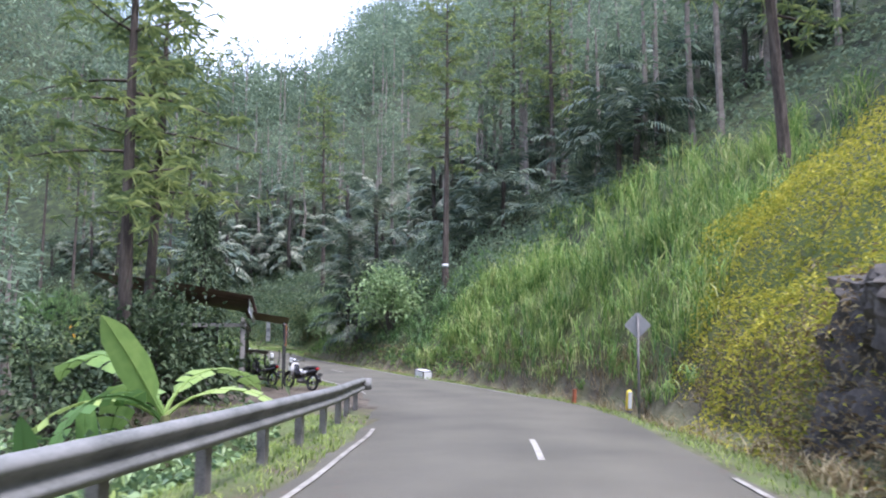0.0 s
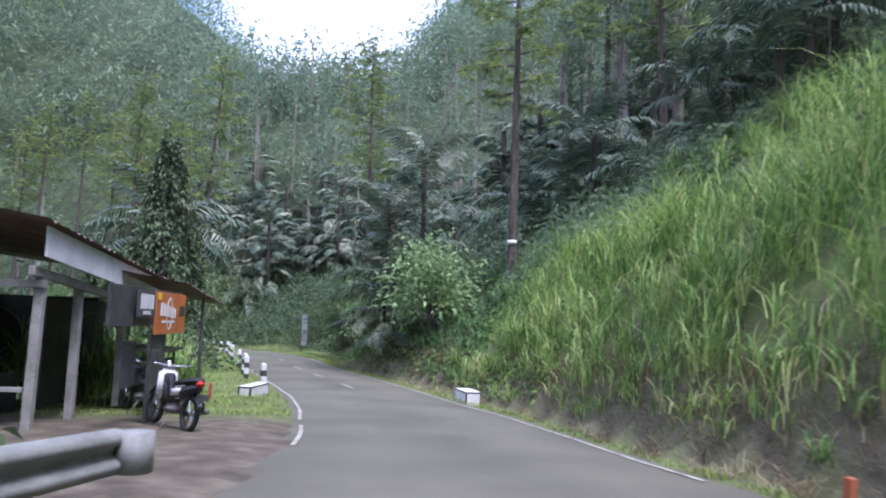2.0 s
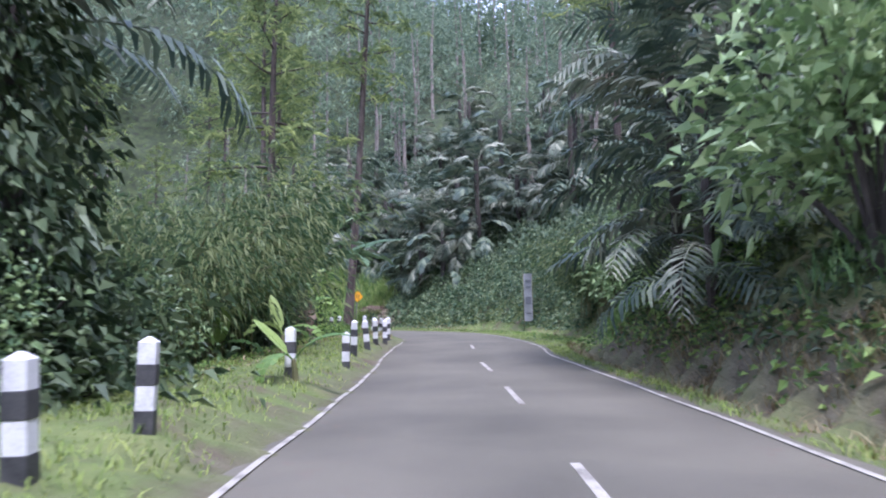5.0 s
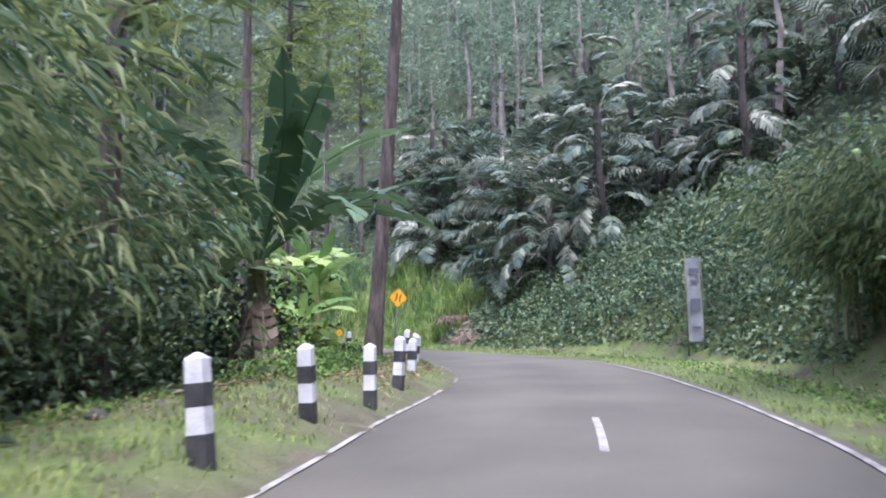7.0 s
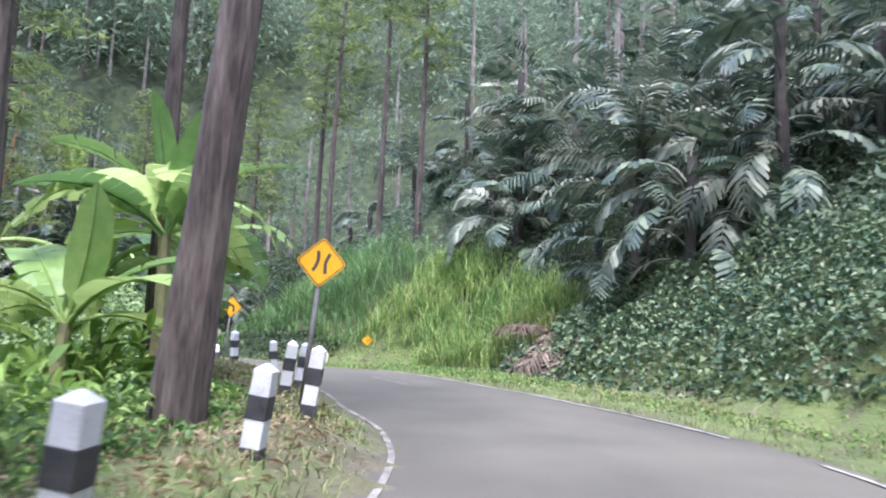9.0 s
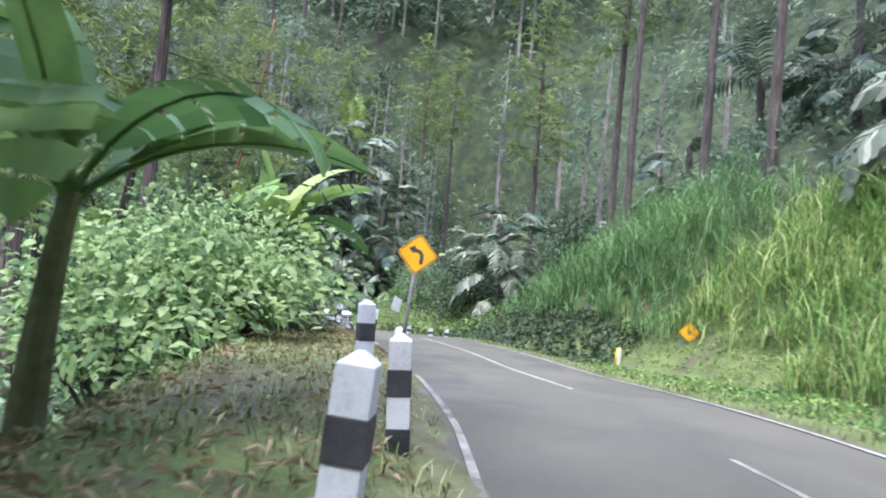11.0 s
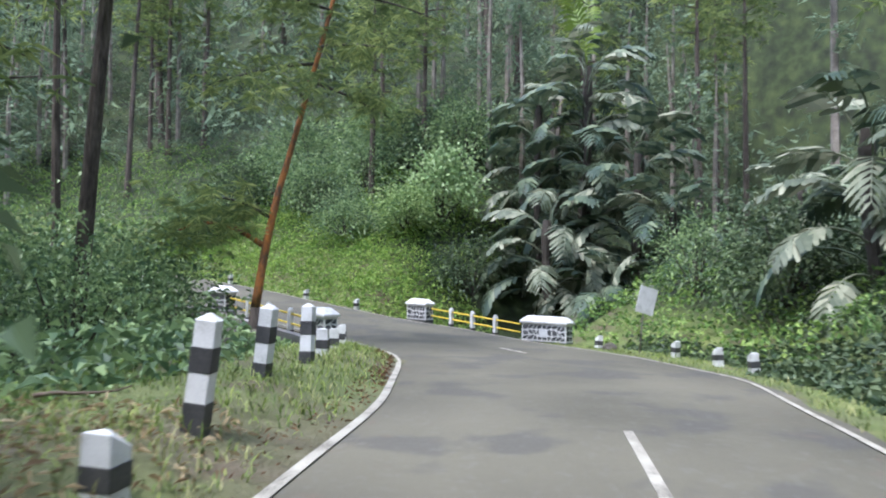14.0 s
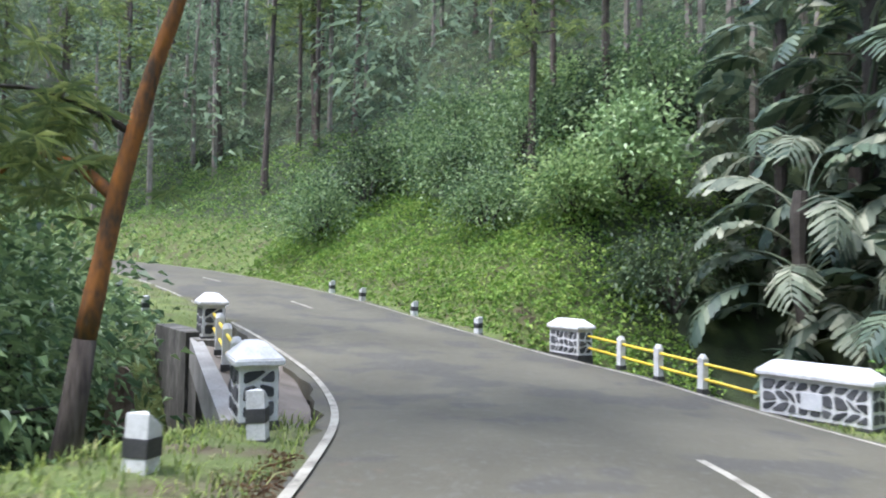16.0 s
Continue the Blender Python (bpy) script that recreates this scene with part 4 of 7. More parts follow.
def leaf_stuff(name, areas, mat, size, thick, label, category, seed=1, width=0.55, clump=0.6):
    """Leaf cover over stretches of bank: (s0, s1, d0, d1, side, leaves per square metre, height of the cover)."""
    g = np.random.default_rng(seed)
    sp = Soup()
    for s0, s1, d0, d1, side, dens, high in areas:
        n = int(dens * (s1 - s0) * (d1 - d0))
        x, y, s, d = inside(n, s0, s1, d0, d1, side, g)
        st, lat, half, _ = on_road(x, y)
        lump = 0.5 + 0.5 * np.sin(x * 1.6 + 1.1 * np.sin(y * 1.3)) * np.sin(y * 1.5 + np.sin(x))
        edge = np.clip((d - d0) / 0.8, 0.15, 1)
        top = high * (0.35 + 0.65 * lump) * edge
        u = g.random(n) ** 0.45
        ok = np.abs(lat) - half > d0 * 0.7
        p = np.stack([x, y, ground_z(x, y) + top * u], 1)[ok]
        ax = g.normal(size=p.shape)
        ax[:, 2] = ax[:, 2] * 0.5 + 0.1
        v, f = leaf_arrays(p, ax, g.uniform(size * 0.6, size * 1.4, len(p)), width, 0.25, 0.3, g)
        sp.add(v, f)
    return tagged(new(name, sp.mesh(name, mat)), label, category, kind="stuff")


def bush_mesh(seed, rx, ry, rz, n, size, mat, width=0.5, stems=6, skirt=0.0, oval=False):
    """Stems and an uneven crown of separate leaves in clumps."""
    g = np.random.default_rng(seed)
    wood = Soup()
    cl = []
    for i in range(stems * 4):
        az, el = g.uniform(0, 2 * np.pi), g.uniform(0.1, 1.45)
        r = g.uniform(0.55, 1.0)
        c = np.array([np.cos(az) * np.cos(el) * rx, np.sin(az) * np.cos(el) * ry, np.sin(el) * rz]) * r + [0, 0, rz * 0.15]
        cl.append(c)
        if i < stems * 2:
            u = np.linspace(0, 1, 5)[:, None]
            tube_soup(wood, c * u + np.array([0, 0, 0.25 * rz]) * (u * (1 - u)), np.linspace(0.05, 0.012, 5) * max(rx, 1) * 0.6, 5)
    cl = np.array(cl)
    pick = g.integers(0, len(cl), n)
    spread = 0.33 * min(rx, ry)
    p = cl[pick] + g.normal(size=(n, 3)) * [spread, spread, spread * 0.7]
    p[:, 2] = np.abs(p[:, 2])
    p = p[p[:, 2] > skirt * rz]
    n = len(p)
    ax = unit(p - [0, 0, rz * 0.3]) + g.normal(size=(n, 3)) * 0.6
    sizes = g.uniform(size * 0.6, size * 1.4, n)
    v, f = oval_arrays(p, ax, sizes, width, 0.4, g) if oval else leaf_arrays(p, ax, sizes, width, 0.25, 0.35, g)
    return wood.mesh("trunk", BRANCH), mesh_of("foliage", v, f, mat)


def vine_column_mesh(seed, radius, height, n, size, mat):
    """A dead trunk wholly wrapped in climbing leaves, with a ragged spire."""
    g = np.random.default_rng(seed)
    wood = Soup()
    tube_soup(wood, [(0, 0, 0), (0.1, 0, height * 0.5), (0, 0.1, height * 0.97)], [0.25, 0.18, 0.05], 7)
    u, a = g.random(n) ** 0.9, g.uniform(0, 2 * np.pi, n)
    lump = 0.75 + 0.25 * np.sin(3 * a + 9 * u) * np.sin(14 * u + a + seed)
    r = radius * np.interp(u, [0, 0.25, 0.55, 0.72, 1], [0.95, 1.0, 0.95, 0.55, 0.14]) * lump * np.sqrt(g.uniform(0.35, 1.1, n))
    p = np.stack([np.cos(a) * r, np.sin(a) * r, u * height + g.normal(size=n) * 0.15], 1)
    p[:, 2] = np.abs(p[:, 2])
    ax = np.stack([np.cos(a), np.sin(a), np.full(n, -0.5)], 1) + g.normal(size=(n, 3)) * 0.5
    v, f = leaf_arrays(p, ax, g.uniform(size * 0.6, size * 1.4, n), 0.65, 0.25, 0.35, g)
    return wood.mesh("trunk", BRANCH), mesh_of("foliage", v, f, mat)


def bush(x, y, meshes, label, scale=1.0, turn=0.0, z=None, name="bush", category="bush"):
    t = thing(name, pose(x, y, (gz(x, y) if z is None else z) - 0.1, 0, 0, turn) @ Matrix.Scale(scale, 4), label, category)
    part("trunk", meshes[0], t)
    part("foliage", meshes[1], t)
    return t


def bamboo_mesh(seed, height, culms, reach, leaves):
    g = np.random.default_rng(seed)
    wood, pts, dirs = [], [], []
    for i in range(culms):
        az = g.uniform(0, 2 * np.pi)
        o = g.normal(size=3) * [0.5, 0.5, 0]
        u = np.linspace(0, 1, 9)[:, None]
        out = np.array([np.cos(az), np.sin(az), 0])
        h = height * g.uniform(0.6, 1.05)
        p = o + out * reach * g.uniform(0.5, 1.1) * u**2 + np.array([0, 0, 1.0]) * h * (u - 0.33 * u**3)
        one = Soup()
        tube_soup(one, p, np.linspace(0.035, 0.008, 9), 5)
        wood.append(one.mesh("culm", STEM))
        k = g.uniform(0.42, 1.0, leaves // culms)
        q = np.stack([np.interp(k, u[:, 0], p[:, j]) for j in range(3)], 1)
        br = g.normal(size=q.shape) * [0.55, 0.55, 0.3] * (0.5 + k[:, None])
        pts.append(q + br + np.array([0, 0, -0.15]))
        dirs.append(unit(br) * 0.6 + out * 0.4 + g.normal(size=q.shape) * 0.4 - [0, 0, 0.45])
    pts, dirs = np.concatenate(pts), np.concatenate(dirs)
    v, f = leaf_arrays(pts, dirs, g.uniform(0.16, 0.36, len(pts)), 0.16, 0.2, 0.3, g)
    return wood, mesh_of("foliage", v, f, BAMBOO)


def woods(name, trees, seed, mat, label, leaf=0.55, per=190):
    """Many distant trees as one growth: trunks, and crowns of many leaf sprays."""
    g = np.random.default_rng(seed)
    wood, sp = Soup(), Soup()
    for x, y, z, h, r, hi in trees:
        tube_soup(wood, np.array([(x, y, z - 0.5), (x + g.normal() * 0.2, y, z + h * 0.5), (x, y + g.normal() * 0.3, z + h * 0.95)]), [0.22, 0.16, 0.05], 5)
        n = per * 2
        nc = 26
        cz = g.uniform(hi, 1.0, nc)
        rr = r * np.interp(cz, [hi, hi + 0.25 * (1 - hi), 1], [0.7, 1.0, 0.25]) * np.sqrt(g.uniform(0.1, 1, nc))
        a = g.uniform(0, 2 * np.pi, nc)
        c = np.stack([x + np.cos(a) * rr, y + np.sin(a) * rr, z + h * cz], 1)
        p = c[g.integers(0, nc, n)] + g.normal(size=(n, 3)) * [r * 0.2, r * 0.2, h * 0.022]
        ax = g.normal(size=p.shape)
        ax[:, 2] *= 0.5
        sp.add(*spray_arrays(p, ax, g.uniform(0.5, 1.5, n) * leaf * 0.8, 0.4, 0.25, g))
    t = thing(name, Matrix(), label, "woods", kind="stuff")
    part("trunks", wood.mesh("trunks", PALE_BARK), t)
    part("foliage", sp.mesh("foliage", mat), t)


# wooded hillsides on the right, up to the ridge
def hill_trees(n, s0, s1, d0, d1, side, seed, h=(10, 17), r=(1.6, 3.0), hi=0.35):
    g = np.random.default_rng(seed)
    u = g.uniform(0, 1, n)
    x, y, s, d = inside(n, s0, s1, 0, 1, side, g)
    d = d0 + (d1 - d0) * u**1.3
    mx, my = np.interp(s, ARC, MID[:, 0]), np.interp(s, ARC, MID[:, 1])
    nx, ny = np.interp(s, ARC, NORM[:, 0]), np.interp(s, ARC, NORM[:, 1])
    k = (np.interp(s, ARC, HALF) + d) * side
    x, y = mx + nx * k, my + ny * k
    st, lat, half, _ = on_road(x, y)
    ok = (np.abs(lat) - half > d0 * 0.9) & (np.sign(lat) == side)
    x, y = x[ok], y[ok]
    z = ground_z(x, y)
    m = len(x)
    return np.stack([x, y, z, g.uniform(*h, m), g.uniform(*r, m), np.full(m, hi)], 1)


def canopy(name, areas, seed, mat, label, leaf=0.36, per=120):
    """Closed forest seen from afar: crowns of big leaf sprays over every slope: (count, s0, s1, d0, d1, side, radius)."""
    g = np.random.default_rng(seed)
    sp = Soup()
    for n, s0, s1, d0, d1, side, r in areas:
        for x, y, z, h, rr, _ in hill_trees(n, s0, s1, d0, d1, side, seed + int(d0), (3, 9), (r * 0.7, r * 1.3)):
            a, e = g.uniform(0, 2 * np.pi, per), np.arcsin(g.uniform(-0.25, 1, per))
            q = np.stack([np.cos(a) * np.cos(e) * rr, np.sin(a) * np.cos(e) * rr, h + np.sin(e) * rr * 1.9], 1) * g.uniform(0.6, 1.1, (per, 1)) + g.normal(size=(per, 3)) * 0.08 * rr + [x, y, z]
            ax = np.stack([np.cos(a), np.sin(a), np.full(per, -0.2)], 1) + g.normal(size=(per, 3)) * 0.5
            sp.add(*spray_arrays(q, ax, g.uniform(0.6, 1.4, per) * leaf * (0.5 + rr / 2.4), 0.45, 0.3, g))
    tagged(new(name, sp.mesh(name, mat)), label, "woods", kind="stuff")


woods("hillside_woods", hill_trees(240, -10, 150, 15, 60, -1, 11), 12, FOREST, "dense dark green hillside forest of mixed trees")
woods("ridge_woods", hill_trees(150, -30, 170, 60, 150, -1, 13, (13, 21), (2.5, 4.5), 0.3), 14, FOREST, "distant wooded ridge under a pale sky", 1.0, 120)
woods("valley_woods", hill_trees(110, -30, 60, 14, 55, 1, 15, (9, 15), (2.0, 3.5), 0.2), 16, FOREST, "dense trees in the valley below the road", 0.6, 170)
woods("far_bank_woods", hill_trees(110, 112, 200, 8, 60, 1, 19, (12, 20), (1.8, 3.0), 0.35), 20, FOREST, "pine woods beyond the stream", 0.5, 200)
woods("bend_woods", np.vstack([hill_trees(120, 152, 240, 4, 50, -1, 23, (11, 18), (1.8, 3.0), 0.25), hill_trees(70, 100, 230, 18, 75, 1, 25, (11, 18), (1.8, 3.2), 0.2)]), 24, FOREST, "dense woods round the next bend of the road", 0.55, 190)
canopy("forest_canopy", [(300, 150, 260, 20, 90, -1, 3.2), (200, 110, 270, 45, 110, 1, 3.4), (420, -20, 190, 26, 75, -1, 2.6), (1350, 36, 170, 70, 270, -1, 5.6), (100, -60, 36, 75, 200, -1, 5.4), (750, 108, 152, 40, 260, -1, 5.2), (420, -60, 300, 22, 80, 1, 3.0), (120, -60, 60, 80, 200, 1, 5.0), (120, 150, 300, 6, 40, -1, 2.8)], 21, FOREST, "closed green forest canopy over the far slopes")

# pines that stand out one by one: x, y, kind, scale, turn, tilt, direction of tilt
for p in ((-1.2, 48.9, 0, 1.0, 40, 0, 0), (12.2, 25.5, 2, 0.95, 90, 3, 180), (-6.6, 18.0, 2, 0.8, 10, 0, 0), (-7.4, 20.6, 2, 0.75, 200, 2, 90),
          (-28.1, 65.8, 1, 1.0, 30, 5, 50), (-32.8, 64.8, 3, 0.9, 140, 0, 0), (-35.0, 68.0, 1, 0.85, 250, 1, 0),
          (-24.0, 56.0, 2, 0.9, 30, 2, 60), (6.5, 56, 2, 1.0, 0, 0, 0), (3.5, 62, 0, 1.0, 70, 0, 0), (-15, 70, 1, 1, 10, 0, 0),
          (-57, 89, 3, 0.9, 20, 1, 10), (-62, 88.5, 3, 0.95, 80, 1, 70), (-52, 88, 1, 0.85, 130, 0, 0), (-66, 90, 1, 1.0, 220, 0, 0), (-72, 88, 0, 0.9, 300, 1, 0),
          (-53, 68, 1, 0.9, 40, 2, 20), (-57, 64, 2, 1.0, 90, 2, 200), (-63, 63.5, 0, 1.0, 10, 3, 250), (-66.2, 65.0, 1, 1.0, 10, 8, 60)):
    pine(*p)
# forest of slender pines beyond the bridge
_g = np.random.default_rng(31)
for x, y, z, *_ in hill_trees(52, 128, 205, 8, 42, -1, 33):
    if math.hypot(x + 88, y - 79) > 6:
        pine(x, y, (2, 1, 3, 0)[_g.integers(4)], _g.uniform(0.8, 1.1), _g.uniform(0, 360), _g.uniform(0, 2), _g.uniform(0, 360), label="slender forest pine with a bare reddish-brown trunk")
for x, y, z, *_ in hill_trees(22, 128, 205, 5, 32, 1, 35):
    pine(x, y, (3, 1)[_g.integers(2)], _g.uniform(0.75, 1.0), _g.uniform(0, 360), _g.uniform(0, 3), _g.uniform(0, 360), label="slender forest pine with a bare reddish-brown trunk")

# palms: hillside above the road, and the great clump by the stream
_k = 0
for x, y, z, *_ in hill_trees(34, 36, 58, 11, 28, -1, 41):
    palm(x, y, (2.0, 4.0, 0.6)[_k % 3], 13, _g.uniform(0.8, 1.25), _k)
    _k += 1
for x, y, z, *_ in hill_trees(120, 60, 106, 7, 26, -1, 43):
    st, lat, half, _ = (float(q[0]) for q in on_road([x], [y]))
    d = -lat - half
    if not (st < 86 and d < 13.5) and not (st >= 86 and d < 9.5):      # the ivy mound and the tall grass stay clear
        palm(x, y, (2.0, 4.0, 4.0, 7.0)[_k % 4], 15, _g.uniform(0.85, 1.3), _k, fan=_k % 4 != 1, low=0.12, label="dark palm with broad pale-backed drooping fronds")
    _k += 1
for i, (x, y, tr, n, sc) in enumerate(((-35.4, 84.4, 7.0, 24, 0.95), (-33.2, 84.0, 4.0, 18, 1.1), (-36.4, 86.6, 7.0, 22, 1.1), (-31.2, 86.4, 7.0, 22, 1.15))):
    palm(x, y, tr, n, sc, 340 + i, fan=i % 2 == 1, low=0.15, label="dark palm with long drooping fronds beside the ivy mound")
palm(-50.4, 70.9, 2.0, 3, 0.75, 352, young=6, label="young palm with bright yellow-green fronds over the verge")
palm(-69.6, 85.4, 4.0, 24, 1.15, 350, fan=True, low=0.1, label="dark low palm with drooping fronds above the road")
palm(-66.8, 86.6, 2.0, 16, 1.0, 351, fan=True, low=0.1, label="dark low palm with drooping fronds above the road")
for x, y, z, *_ in hill_trees(14, 98, 126, 9, 18, -1, 45):
    palm(x, y, (0.6, 2.0, 4.0)[_k % 3], 12, _g.uniform(0.8, 1.1), _k, fan=_k % 2 == 0)
    _k += 1
for i, (x, y, tr, n, sc) in enumerate(((-8.9, 54.0, 10.0, 38, 0.85), (-7.9, 52.4, 7.0, 30, 0.72), (-8.6, 56.6, 4.0, 22, 0.7), (-7.0, 55.0, 10.0, 30, 0.95))):
    palm(x, y, tr, n, sc, 310 + i, low=0.1, label="tall dark palm clothed in drooping fronds from foot to top", group="palm clump above the bend")
palm(-11.6, 62.6, 7.0, 16, 1.05, 303, dead=2)
palm(-15.6, 42.4, 7.0, 16, 0.95, 305, label="vine-covered palm above the verge")
for i, (x, y, tr, n, sc) in enumerate(((-88.5, 79.5, 10.0, 56, 1.4), (-86.5, 77.5, 4.0, 26, 1.4), (-86.0, 81.8, 7.0, 32, 1.35), (-90.5, 77.0, 7.0, 30, 1.3), (-84.5, 80.0, 2.0, 16, 1.2), (-83.5, 83.0, 4.0, 18, 1.2))):
    palm(x, y, tr, n, sc, 400 + i, fan=True, young=2 if i == 0 else 0, z=max(gz(x, y), -5.5), label="dark fishtail palm with broad pale-edged fronds beside the stream", group="palm clump by the bridge")
for i, (x, y) in enumerate(((-36.9, 82.1), (-36.0, 81.5), (-37.8, 82.9))):
    palm(x, y, 0.6, 0, 0.95, 500 + i, dead=14, label="low palm with dead brown drooping fronds")

# banana plants
for i, (x, y, h, n, sc, lab) in enumerate((
        (-2.85, 12.8, 1.0, 7, 1.25, "banana plant with pale green upright leaves below the guardrail"), (-4.6, 13.6, 0.8, 6, 0.95, ""),
        (-4.4, 11.2, 0.6, 6, 0.95, ""),
        (-17.8, 50.2, 0.9, 4, 0.6, ""), (-19.0, 49.2, 0.9, 4, 0.7, ""), (-13.2, 45.6, 0.8, 3, 0.5, ""),
        
        (-32.0, 67.0, 2.4, 9, 1.1, ""), (-33.6, 67.6, 2.8, 9, 1.15, ""), (-34.8, 68.6, 2.2, 9, 1.1, ""), (-36.5, 69.0, 1.6, 8, 1.0, ""), (-31.0, 65.4, 1.8, 8, 1.0, ""),
        (-35.6, 67.2, 2.6, 9, 1.1, ""), (-51.2, 71.3, 2.2, 8, 1.05, ""), (-48.8, 71.2, 2.0, 10, 1.2, ""))):
    banana(x, y, h, n, sc, i, z=-2.55 if i == 0 else None, pool=TORN_LEAVES if i < 3 else BLEAVES, label=lab or "banana plant with broad bright green torn leaves")

banana(-26.3, 60.6, 2.2, 19, 1.4, 31, pool=ENSETE_LEAVES, dead=7, label="huge dark banana plant with long upright torn leaves")
banana(-28.3, 59.2, 1.7, 13, 1.2, 32, pool=ENSETE_LEAVES, dead=5, label="dark banana plant with long torn leaves")

# bamboo
BAMBOOS = [bamboo_mesh(51, 7.5, 22, 3.4, 9000), bamboo_mesh(52, 5.5, 18, 2.6, 7000)]
for x, y, k, t, sc in ((-20.8, 50.8, 0, 10, 1.1), (-24.0, 53.4, 0, 130, 1.15), (-20.0, 48.3, 0, 250, 1.0), (-14.3, 66.4, 1, 70, 0.9), (-15.6, 67.9, 1, 200, 0.95), (-26.6, 55.6, 0, 40, 1.1)):
    b = thing("bamboo_clump", pose(x, y, gz(x, y) - 0.1, 0, 0, t) @ Matrix.Scale(sc, 4), "arching bamboo clump with narrow yellow-green leaves", "bamboo", "bamboo beside the road")
    for c in BAMBOOS[k][0]:
        part("culm", c, b)
    part("foliage", BAMBOOS[k][1], b)

# bushes and small trees
SHRUB = bush_mesh(61, 1.6, 1.6, 2.6, 2400, 0.15, BUSH)
SHRUB_PALE = bush_mesh(62, 1.5, 1.5, 3.0, 2200, 0.24, BUSH_PALE)
SHRUB_BIG = bush_mesh(63, 2.2, 2.2, 3.2, 4300, 0.185, BUSH)
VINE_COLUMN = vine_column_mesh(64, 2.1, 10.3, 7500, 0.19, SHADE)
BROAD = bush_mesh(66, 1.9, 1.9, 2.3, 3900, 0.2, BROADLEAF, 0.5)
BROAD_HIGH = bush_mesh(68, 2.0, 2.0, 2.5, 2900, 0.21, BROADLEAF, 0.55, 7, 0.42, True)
# Shrub in the dark leaf colour that carries the shade of the hollows.
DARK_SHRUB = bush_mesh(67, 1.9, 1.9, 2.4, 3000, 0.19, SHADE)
GINGER = bush_mesh(65, 1.3, 1.3, 1.3, 800, 0.45, VINE_BRIGHT, 0.24, 6, 0.0, True)
bush(-4.85, 48.6, SHRUB_PALE, "pale green broadleaf sapling at the foot of the hill", 1.35, 0, name="small_tree", category="tree")
bush(-14.6, 41.0, VINE_COLUMN, "tall tree stump smothered in dark climbing vines", 1.0, 0, name="vine_covered_tree", category="tree")
bush(-19.0, 44.5, VINE_COLUMN, "vine-smothered tree above the verge", 0.75, 80, name="vine_covered_tree", category="tree")
bush(-22.5, 47.0, VINE_COLUMN, "vine-smothered tree above the verge", 0.8, 160, name="vine_covered_tree", category="tree")
